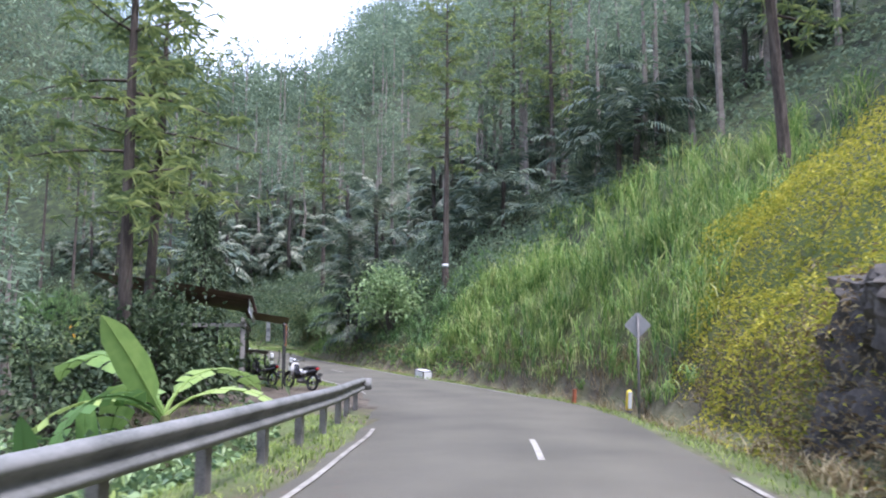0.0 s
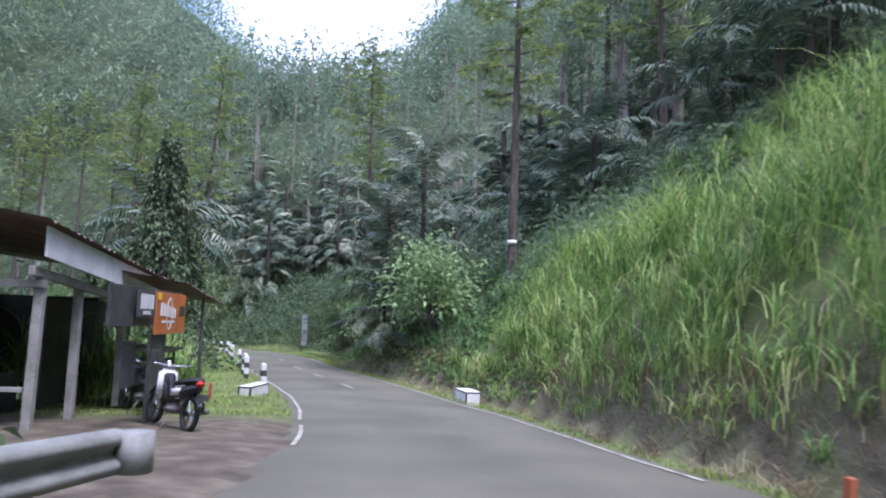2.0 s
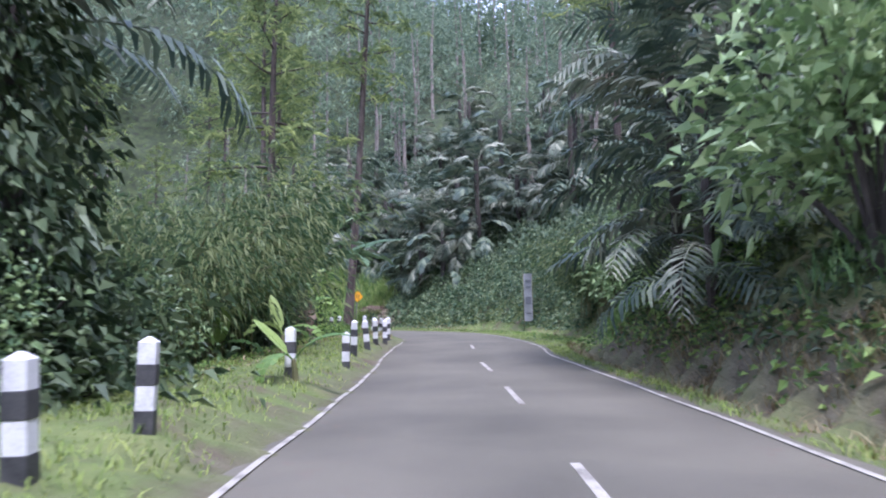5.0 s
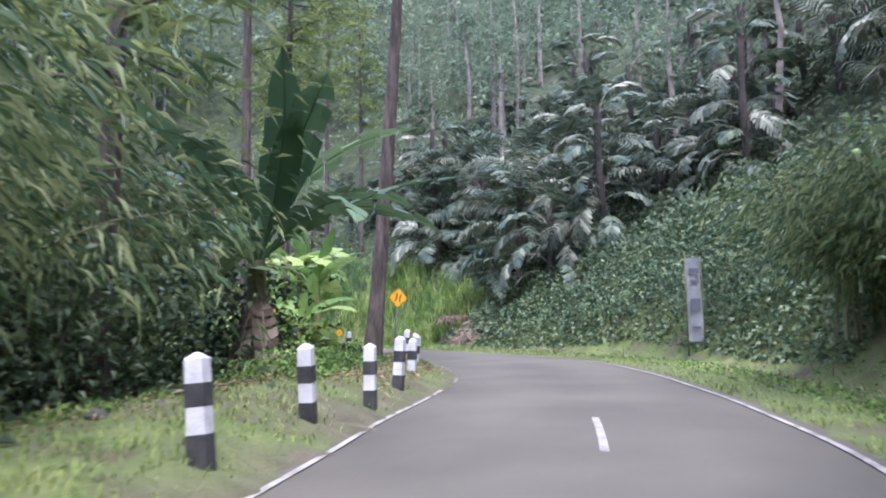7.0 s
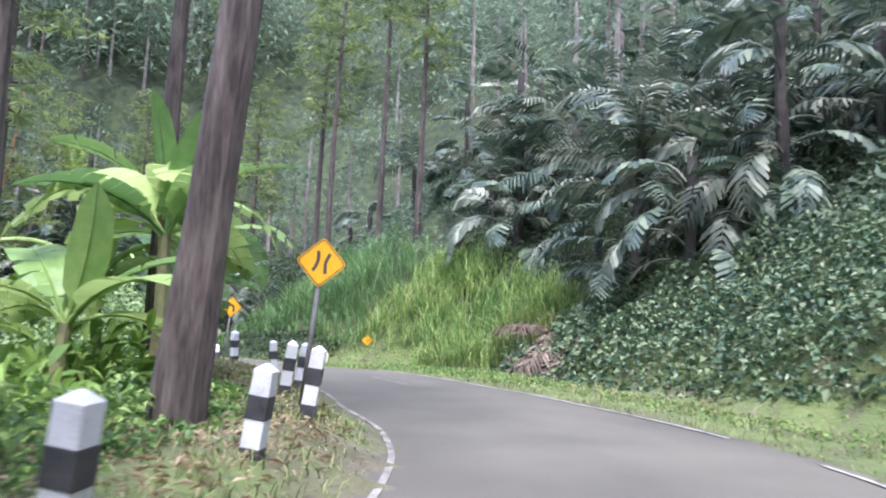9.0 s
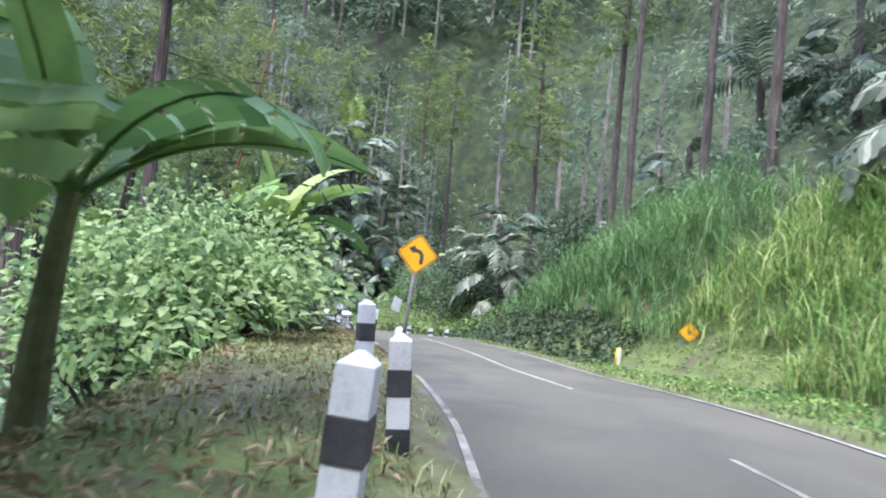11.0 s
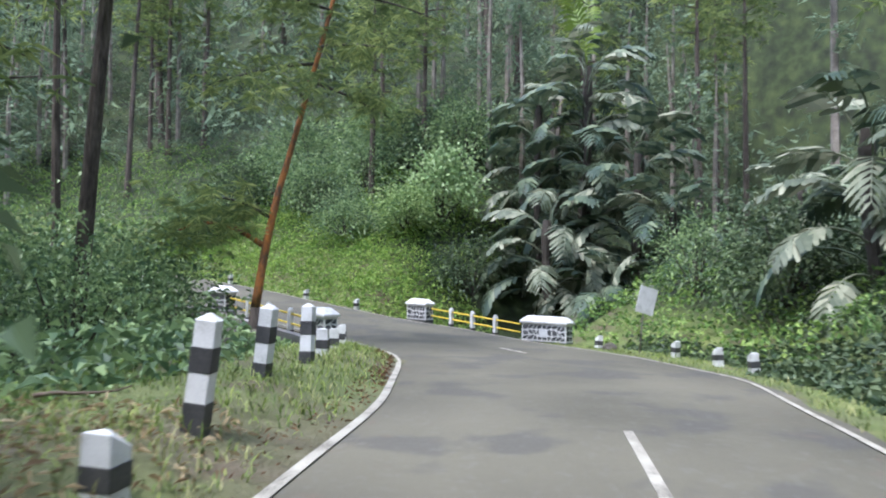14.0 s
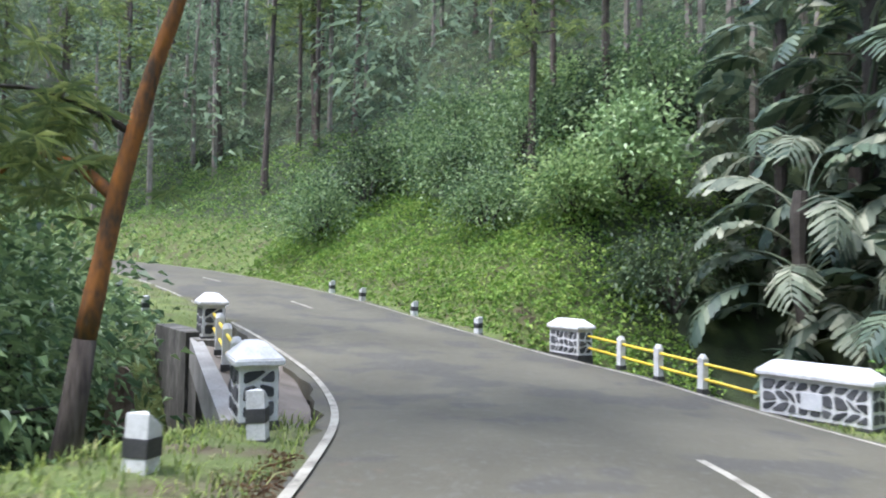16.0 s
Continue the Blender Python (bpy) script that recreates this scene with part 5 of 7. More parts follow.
for i, (x, y, m, sc, lab) in enumerate((
        (-14.6, 41.2, DARK_SHRUB, 1.1, "dark leafy bush at the foot of a vine-covered tree"), (-16.4, 41.6, DARK_SHRUB, 1.3, "dark leafy bush at the foot of a vine-covered tree"), (-28.2, 61.2, DARK_SHRUB, 1.1, "leafy bush coloured dark for the shade below the verge"), (-25.2, 56.8, DARK_SHRUB, 1.0, "leafy bush coloured dark for the shade below the verge"), (-23.0, 54.9, DARK_SHRUB, 0.9, "leafy bush coloured dark for the shade below the verge"), (-22.0, 52.6, DARK_SHRUB, 0.9, "leafy bush coloured dark for the shade below the verge"), (-13.5, 40.5, SHRUB, 0.7, "low leafy bush below the verge"), (-15.5, 44.0, SHRUB, 0.7, "low leafy bush below the verge"),
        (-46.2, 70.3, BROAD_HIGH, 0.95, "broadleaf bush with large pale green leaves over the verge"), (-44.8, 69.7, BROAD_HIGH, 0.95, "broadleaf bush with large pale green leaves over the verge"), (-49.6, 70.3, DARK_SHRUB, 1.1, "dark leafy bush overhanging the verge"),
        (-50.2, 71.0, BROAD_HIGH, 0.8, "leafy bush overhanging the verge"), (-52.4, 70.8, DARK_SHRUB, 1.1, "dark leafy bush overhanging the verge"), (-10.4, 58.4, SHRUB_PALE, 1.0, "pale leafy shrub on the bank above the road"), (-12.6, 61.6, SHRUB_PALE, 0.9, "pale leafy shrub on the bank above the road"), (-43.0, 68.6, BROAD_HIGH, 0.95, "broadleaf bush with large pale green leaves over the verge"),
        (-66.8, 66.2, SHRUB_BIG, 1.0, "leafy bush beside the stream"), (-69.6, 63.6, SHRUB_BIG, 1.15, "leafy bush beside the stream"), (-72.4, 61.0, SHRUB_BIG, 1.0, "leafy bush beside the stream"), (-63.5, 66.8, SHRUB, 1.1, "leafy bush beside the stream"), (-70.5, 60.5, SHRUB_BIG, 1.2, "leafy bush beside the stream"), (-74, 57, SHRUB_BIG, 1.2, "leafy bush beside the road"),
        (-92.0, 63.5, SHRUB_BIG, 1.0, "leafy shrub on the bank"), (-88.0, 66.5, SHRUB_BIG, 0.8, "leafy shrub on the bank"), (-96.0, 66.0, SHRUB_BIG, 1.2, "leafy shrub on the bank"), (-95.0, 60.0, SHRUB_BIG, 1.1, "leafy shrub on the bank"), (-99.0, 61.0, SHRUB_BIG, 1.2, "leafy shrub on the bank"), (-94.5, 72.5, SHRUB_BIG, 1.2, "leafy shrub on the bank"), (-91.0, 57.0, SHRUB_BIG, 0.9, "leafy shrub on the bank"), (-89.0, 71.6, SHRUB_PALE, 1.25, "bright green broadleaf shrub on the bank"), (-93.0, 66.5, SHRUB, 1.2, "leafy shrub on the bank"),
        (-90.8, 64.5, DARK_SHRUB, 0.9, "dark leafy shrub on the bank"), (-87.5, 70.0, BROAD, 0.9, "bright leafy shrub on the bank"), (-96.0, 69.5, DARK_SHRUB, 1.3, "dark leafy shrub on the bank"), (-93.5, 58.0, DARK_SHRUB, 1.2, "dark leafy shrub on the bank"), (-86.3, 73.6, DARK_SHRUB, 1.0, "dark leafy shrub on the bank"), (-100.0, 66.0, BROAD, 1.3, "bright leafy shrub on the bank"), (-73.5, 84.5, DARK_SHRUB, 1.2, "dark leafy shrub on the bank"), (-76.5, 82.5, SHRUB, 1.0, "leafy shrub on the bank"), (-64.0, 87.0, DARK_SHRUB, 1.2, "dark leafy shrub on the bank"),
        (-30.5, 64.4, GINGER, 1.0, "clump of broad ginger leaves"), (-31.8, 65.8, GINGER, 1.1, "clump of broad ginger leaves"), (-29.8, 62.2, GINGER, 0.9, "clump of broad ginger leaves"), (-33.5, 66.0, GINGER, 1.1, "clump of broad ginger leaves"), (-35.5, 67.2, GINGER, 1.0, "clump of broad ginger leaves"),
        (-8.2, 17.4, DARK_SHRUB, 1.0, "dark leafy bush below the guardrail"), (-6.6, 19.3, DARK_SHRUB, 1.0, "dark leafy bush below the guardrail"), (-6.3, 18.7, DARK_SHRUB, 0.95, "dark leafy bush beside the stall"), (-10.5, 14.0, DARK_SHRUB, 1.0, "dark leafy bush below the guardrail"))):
    bush(x, y, m, lab, sc, 47 * i, z=max(gz(x, y), -5.4) if x < -60 else None)

# ground cover
grass_stuff("lush_verge_grass", [(-6, 17, 0.2, 1.6, 1, 150), (30, 64, 0.2, 3.4, 1, 165), (-4, 62, 0.15, 1.0, -1, 140), (56, 78, 0.2, 3.6, -1, 120), (17.5, 20.5, 1.5, 6.0, 1, 110), (29.5, 33, 2.2, 6.0, 1, 120), (106, 128, 0.2, 3.2, 1, 110), (120, 128, 0.15, 1.8, -1, 110)],
            TURF_LUSH, 0.06, 0.20, 0.010, 0.022, (0.3, 1.2), 2, "short bright green mown grass on the road verge", seed=71)
grass_stuff("verge_grass", [(64, 116, 0.2, 3.4, 1, 115), (116, 128, 0.2, 1.6, 1, 110), (134, 150, 0.2, 1.5, 1, 60), (78, 100, 0.2, 3.6, -1, 120), (100, 128, 0.15, 1.8, -1, 110), (134, 160, 0.15, 1.2, -1, 60)],
            TURF, 0.06, 0.24, 0.010, 0.024, (0.3, 1.2), 2, "short mown grass on the road verge", seed=85)
reed_stuff("elephant_grass", [(17.0, 44, 1.45, 2.1, -1, 4.0, 0.55), (18.0, 40, 1.9, 3.2, -1, 5.6, 0.95), (19.5, 41, 3.2, 6.5, -1, 4.0, 1.0), (22, 42, 6.5, 13.0, -1, 1.9, 1.0), (32.5, 40, 2.5, 7.5, 1, 4.6, 1.15), (92.5, 102.5, 3.4, 8.2, -1, 6.0, 1.2)],
           REED, (1.2, 2.3), "tall bright green elephant grass on the bank", 72)
# Same tall grass where shade falls; its shade is in the leaf colour.
reed_stuff("shaded_reeds", [(39.5, 50, 1.7, 4.5, -1, 4.2, 0.42), (40, 50, 4.5, 9.5, -1, 2.6, 0.6), (102, 112, 2.7, 8.0, -1, 4.8, 1.12), (112, 118, 3.4, 9.0, -1, 3.2, 1.05)], REED_SHADE, (1.2, 2.3), "tall grass coloured darker for the shade of the woods", 84)
grass_stuff("dry_grass", [(8, 62, 0.8, 2.4, -1, 190), (76, 92, 1.6, 2.6, -1, 30), (60, 75, 2.0, 4.0, -1, 25), (-4, 10, 0.8, 1.4, -1, 50)],
            REED_DRY, 0.2, 0.7, 0.01, 0.025, (0.5, 1.4), 3, "dry straw-coloured grass on the cut bank", "grass", 73)
leaf_stuff("sunlit_vines", [(-6, 1, 1.0, 4.5, -1, 190, 1.1), (1, 12, 1.9, 4.5, -1, 480, 1.5), (1, 12, 1.0, 2.0, -1, 45, 2.4), (11, 15.5, 0.95, 2.8, -1, 500, 1.1), (15.5, 18.5, 1.6, 2.8, -1, 460, 1.0), (12, 20.5, 2.8, 5.0, -1, 460, 1.2), (2, 22, 4.5, 13.0, -1, 80, 1.3)], VINE_SUNLIT, 0.085, 0.5, "yellow-green creeper covering the rocky bank, with sunlight put into its colour", "creeper", 74)
leaf_stuff("dry_vines", [(5, 12, 1.0, 1.9, -1, 420, 2.6), (1, 6, 1.5, 2.6, -1, 260, 2.4), (10, 17, 1.2, 2.6, -1, 110, 1.0)], REED_DRY, 0.10, 0.5, "withered brown creeper hanging over the rock", "creeper", 87, 0.35)
leaf_stuff("dark_ivy", [(70, 92, 3.4, 10.0, -1, 190, 1.3), (66, 90, 10.0, 16.0, -1, 110, 1.5)], IVY, 0.175, 0.8, "dark glossy ivy covering a mound", "creeper", 75, 0.7)
leaf_stuff("bank_creeper", [(52, 66, 1.8, 7.5, -1, 90, 0.9), (34, 64, 1.0, 2.2, -1, 70, 0.3), (34, 43, 2.0, 5.0, -1, 70, 0.5), (118, 128, 2.4, 9.0, -1, 80, 1.0), (150, 172, 1.2, 14, -1, 60, 1.1)], VINE, 0.17, 0.6, "bright green creeper and ferns covering the bank", "creeper", 76, 0.6)
# Sunlight on this bank is put into the creeper's brighter colour.
leaf_stuff("fresh_creeper", [(132, 152, 1.2, 7, -1, 190, 0.8), (134, 152, 7, 13, -1, 110, 1.0)], VINE_BRIGHT, 0.15, 0.6, "yellow-green creeper covering the bank beyond the bridge, with sunlight put into its colour", "creeper", 86, 0.6)
leaf_stuff("valley_undergrowth", [(-6, 17, 2.0, 9.0, 1, 60, 1.2), (36, 52, 3.4, 10.0, 1, 50, 1.3), (78, 91, 3.4, 9, 1, 55, 1.3), (108, 127, 2.2, 9, 1, 70, 0.8), (132, 160, 1.6, 9, 1, 60, 0.9)], BUSH, 0.2, 0.6, "tangled low green undergrowth below the verge", "undergrowth", 77, 0.5)
leaf_stuff("low_shrubs", [(66, 83, 1.7, 5.2, 1, 120, 0.55), (58, 66, 3.0, 5.0, 1, 60, 0.35)], VINE, 0.11, 0.2, "knee-high green weeds and shrubs along the verge", "weeds", 88, 0.5)
leaf_stuff("verge_weeds", [(66, 82, 1.6, 3.8, 1, 90, 0.28), (40, 66, 2.6, 3.8, 1, 40, 0.2), (100, 118, 2.2, 3.6, 1, 40, 0.2), (60, 92, 1.2, 3.4, -1, 50, 0.16), (88, 103, 0.8, 4.6, -1, 80, 0.22)], VINE, 0.1, 0.2, "low green weeds in the verge grass", "weeds", 83, 0.5)
# Cover whose dark colour stands for the shade under trees and bushes.
leaf_stuff("dark_undergrowth", [(42, 58, 1.8, 8.0, -1, 80, 0.7), (52, 78, 4.2, 10.0, 1, 45, 1.0), (91, 109, 3.6, 9.0, 1, 28, 0.8), (103, 118, 1.0, 3.0, -1, 150, 0.5), (118, 124, 1.9, 3.4, -1, 120, 0.4), (112, 120, 3.0, 8.0, -1, 70, 0.9)], SHADE, 0.2, 0.6, "tangled undergrowth coloured dark for the shade below the verge", "undergrowth", 82, 0.5)
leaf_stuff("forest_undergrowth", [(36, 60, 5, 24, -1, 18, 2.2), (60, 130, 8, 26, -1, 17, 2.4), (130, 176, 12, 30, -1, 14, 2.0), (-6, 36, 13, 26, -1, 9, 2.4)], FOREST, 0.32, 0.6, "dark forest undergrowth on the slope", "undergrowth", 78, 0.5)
leaf_stuff("leaf_litter", [(66, 88, 0.5, 3.8, 1, 85, 0.06), (88, 106, 0.4, 3.2, 1, 60, 0.05), (50, 66, 2.2, 4.0, 1, 25, 0.05), (96, 108, 0.3, 3.6, 1, 80, 0.04)], LITTER, 0.13, 0.05, "dry straw-coloured leaves and cuttings on the verge", "leaves", 79, 0.15)
leaf_stuff("needle_litter", [(97, 122, 0.10, 0.42, 1, 420, 0.02)], NEEDLE_LITTER, 0.09, 0.02, "reddish-brown fallen pine needles along the asphalt edge", "leaves", 89, 0.12)


# ---- roadside furniture ----
def heading(x, y):
    i = ((MID[:, :2] - [x, y]) ** 2).sum(1).argmin()
    return math.degrees(math.atan2(TAN[i, 1], TAN[i, 0]))


def prism(points, height, bevel=0.0, mat=None, name="plate"):
    """A flat shape in x and z given by its outline, with thickness along y."""
    bm = bmesh.new()
    f = bm.faces.new([bm.verts.new((x, 0, z)) for x, z in points])
    r = bmesh.ops.extrude_face_region(bm, geom=[f])
    bmesh.ops.translate(bm, verts=[v for v in r["geom"] if isinstance(v, bmesh.types.BMVert)], vec=(0, height, 0))
    if bevel:
        bmesh.ops.bevel(bm, geom=list(bm.edges), offset=bevel, segments=1, affect="EDGES")
    return from_bm(name, bm, mat)


def rod(points, r, mat, name="rod", sides=8):
    s = Soup()
    tube_soup(s, points, np.full(len(points), r) if np.ndim(r) == 0 else r, sides)
    return s.mesh(name, mat, True)


# guide posts: white concrete with black bands and a pointed top
def post_top(h, w, slant=False):
    bm = box_bm(w, w, h - 0.05 + 0.2, 0.008, at=Matrix.Translation((0, 0, -0.2)))
    top = [v for v in bm.verts if v.co.z > h - 0.06]
    bmesh.ops.scale(bm, vec=(0.96, 0.96, 1), verts=top)
    r = bmesh.ops.create_cone(bm, cap_ends=True, segments=4, radius1=w * 0.67, radius2=0.02, depth=0.05,
                              matrix=Matrix.Translation((0, 0, h - 0.028)) @ Matrix.Rotation(radians(45), 4, "Z"))
    if slant:
        for v in bm.verts:
            if v.co.z > h - 0.1:
                v.co.z -= (v.co.x + w / 2) * 0.55
    return from_bm("shaft", bm, WHITE)


POST_SHAFT, LOW_SHAFT = post_top(0.82, 0.165), post_top(0.66, 0.19, True)
BAND = from_bm("black_band", box_bm(0.172, 0.172, 0.19, 0.008), BLACK)
BAND_FOOT = from_bm("black_band", box_bm(0.172, 0.172, 0.34, 0.008), BLACK)
BAND_LOW = from_bm("black_band", box_bm(0.198, 0.198, 0.14, 0.008), BLACK)
_pg = np.random.default_rng(90)


def guide_post(x, y, low=False, sink=0.0, lean=None):
    yaw = heading(x, y) + _pg.normal() * 6
    rx, ry = (_pg.normal() * 2.0, _pg.normal() * 2.0) if lean is None else lean
    z = gz(x, y) - sink
    m = pose(x, y, z, 0, 0, yaw) @ pose(0, 0, 0, rx, ry, 0)
    if low:
        t = thing("guide_post", m, "short white concrete road post with a black band and slanting top", "road post", "guide posts by the road")
        part("shaft", LOW_SHAFT, t)
        part("black_band", BAND_LOW, t, "black painted band", pose(0, 0, 0.29))
        part("black_band", BAND_LOW, t, "black painted band", pose(0, 0, -0.01))
    else:
        t = thing("guide_post", m, "white concrete road post with black bands in the grass", "road post", "guide posts by the road")
        part("shaft", POST_SHAFT, t)
        part("black_band", BAND, t, "black painted band", pose(0, 0, 0.38))
        part("black_band", BAND_FOOT, t, "black painted band", pose(0, 0, -0.18))
    return t


for x, y in ((-8.0, 36.9), (-9.8, 39.3), (-10.7, 40.9), (-13.3, 45.6), (-15.25, 49.5), (-17.0, 52.05), (-18.2, 54.25), (-19.4, 56.33), (-20.4, 58.27), (-21.5, 60.0),
             (-23.1, 62.06), (-24.78, 64.0), (-26.5, 65.8), (-28.3, 67.38), (-30.95, 68.55), (-32.35, 69.6), (-34.35, 70.55), (-36.5, 71.35), (-39.1, 71.6),
             (-46.95, 73.3), (-49.4, 73.7), (-51.9, 74.0), (-54.57, 73.8), (-57.3, 73.28), (-59.1, 73.25)):
    guide_post(x, y, sink=-0.1 if -22.5 < x < -16.5 or -50 < x < -46 else 0.15 if -25.5 < x < -22.5 else 0.12 if -27 < x < -26 else 0.0, lean=(6 + _pg.normal() * 1.5, _pg.normal() * 2) if -35 < x < -22 or -58 < x < -44 else None)
guide_post(-43.48, 73.04, sink=0.08, lean=(3, 5))
for x, y, sk in ((-53.15, 73.95, 0.28), (-60.73, 73.0, 0.18), (-62.95, 72.6, 0.24), (-65.54, 72.07, 0.2), (-67.46, 71.63, 0.12)):
    guide_post(x, y, True, sk)
for x, y, sk in ((-65.4, 81.1, 0.08), (-67.9, 81.0, 0.1), (-70.5, 80.5, 0.1), (-73.0, 78.6, 0.16), (-80.2, 70.1, 0.16), (-81.05, 68.8, 0.08), (-82.6, 66.0, 0.1), (-84.3, 63.1, 0.1), (-85.6, 61.0, 0.1),
                 (-76.2, 61.1, 0.1), (-74.6, 63.2, 0.08), (-78.5, 57.6, 0.1), (-81.5, 53.4, 0.1)):
    guide_post(x, y, True, sk + 0.04, (_pg.normal() * 4, _pg.normal() * 4))


def bollard(x, y):
    t = thing("bollard", pose(x, y, gz(x, y), 0, 0, heading(x, y)) @ pose(0, 0, 0, 2, -3, 0), "yellow and white concrete bollard with a black foot", "bollard", "yellow bollards")
    s = Soup()
    tube_soup(s, [(0, 0, 0), (0, 0, 0.6), (0, 0, 0.68), (0, 0, 0.71)], [0.085, 0.08, 0.06, 0.015], 12)
    part("shaft", s.mesh("shaft", YELLOW, True), t)
    part("black_foot", rod([(0, 0, -0.1), (0, 0, 0.2)], 0.09, BLACK, "black_foot", 12), t, "black painted foot")
    part("white_face", from_bm("white_face", box_bm(0.05, 0.09, 0.42, 0.01), WHITE), t, "white painted face", pose(-0.065, 0, 0.24))


bollard(5.9, 19.6)
bollard(-49.15, 80.75)


def stake(x, y):
    t = thing("marker_stake", pose(x, y, gz(x, y), 3, 2, 30), "short weathered orange marker stake on the verge", "stake")
    part("stake", from_bm("stake", box_bm(0.09, 0.09, 0.4, 0.01), material("orange_stake", [(0.25, 0.07, 0.03), (0.40, 0.13, 0.06)], 0.8, 6, 40, 0.2)), t)


stake(4.78, 22.1)
stake(-7.0, 31.65)


# warning signs: a diamond plate on a steel pole
def diamond(side, r=0.05):
    h = side / math.sqrt(2)
    out = []
    for i in range(4):
        a = math.pi / 2 * i
        for k in (-1, 0, 1):
            c = (math.cos(a) * (h - r * 1.41), math.sin(a) * (h - r * 1.41))
            out.append((c[0] + r * math.cos(a + k * math.pi / 4), c[1] + r * math.sin(a + k * math.pi / 4)))
    return out


def ring_plate(outer, inner, y, mat, name):
    v = [(x, y, z) for x, z in outer] + [(x, y, z) for x, z in inner] + [(x, y - 0.002, z) for x, z in outer] + [(x, y - 0.002, z) for x, z in inner]
    n = len(outer)
    f = [[2 * n + i, 2 * n + (i + 1) % n, 3 * n + (i + 1) % n, 3 * n + i] for i in range(n)] + [[i, 2 * n + i, 2 * n + (i + 1) % n, (i + 1) % n] for i in range(n)]
    return mesh_of(name, v, f, mat)


def band_shape(pts, width):
    """Outline of a stroke along points of x and z."""
    p = np.array(pts, float)
    d = unit(np.gradient(p, axis=0))
    n = np.stack([-d[:, 1], d[:, 0]], 1) * width / 2
    return [tuple(q) for q in np.vstack([p + n, (p - n)[::-1]])]


def warning_sign(x, y, z, yaw, side, lean, symbol, label, pole=2.0):
    """Plate centre at height z; the front faces -y turned by yaw."""
    off = (z - gz(x, y)) * math.sin(radians(lean))
    x, y = x - off * math.cos(radians(yaw)), y - off * math.sin(radians(yaw))
    base = gz(x, y)
    t = thing("warning_sign", pose(x, y, base, 0, 0, yaw) @ pose(0, 0, 0, 0, lean, 0), label, "road sign")
    hz = z - base
    part("pole", rod([(0, 0.03, -0.2), (0, 0.03, hz + side * 0.5)], 0.03, POSTSTEEL, "pole", 10), t)
    plate = part("plate", prism(diamond(side), 0.006, 0, SIGN_YELLOW if symbol else SIGN_GREY, "plate"), t, at=pose(0, -0.012, hz))
    if symbol:
        o, i = diamond(side * 0.95, 0.045), diamond(side * 0.90, 0.04)
        part("border", ring_plate(o, i, 0.0, BLACK, "border"), plate, "thin black border")
        for stroke in symbol:
            part("symbol", prism([(u * side / 0.6, w * side / 0.6) for u, w in stroke], -0.0025, 0, BLACK, "symbol"), plate, "black painted symbol")
    else:
        part("cross_bar", from_bm("cross_bar", box_bm(side * 0.8, 0.02, 0.035, 0.004), POSTSTEEL), t, "steel cross bar", pose(0, -0.028, hz - 0.04))
    return t


narrow = [band_shape([(-0.07, 0.19), (-0.055, 0.08), (-0.06, 0.0), (-0.09, -0.08), (-0.125, -0.15)], 0.055), band_shape([(0.125, 0.16), (0.085, 0.05), (0.07, -0.02), (0.075, -0.1), (0.085, -0.18)], 0.055)]
arrow = [band_shape([(0.09, -0.19), (0.09, -0.05), (0.08, 0.01), (0.04, 0.05), (-0.04, 0.07), (-0.09, 0.08)], 0.075), [(-0.20, 0.10), (-0.06, 0.17), (-0.07, 0.08), (-0.08, 0.0)]]
warning_sign(-29.02, 67.9, -1.3, 52, 0.46, 5, narrow, "yellow diamond warning sign for a narrowing road")
warning_sign(-42.46, 73.0, -1.72, 80, 0.47, 5, arrow, "yellow diamond warning sign with a black bent arrow")
warning_sign(5.93, 18.28, 0.12, 182, 0.46, 0, None, "grey back of a diamond road sign on a pole")
warning_sign(-47.6, 81.9, -2.85, 60, 0.4, -2, [band_shape([(-0.08, -0.08), (0.05, 0.0), (-0.08, 0.08)], 0.06)], "small faded yellow roadside warning sign")


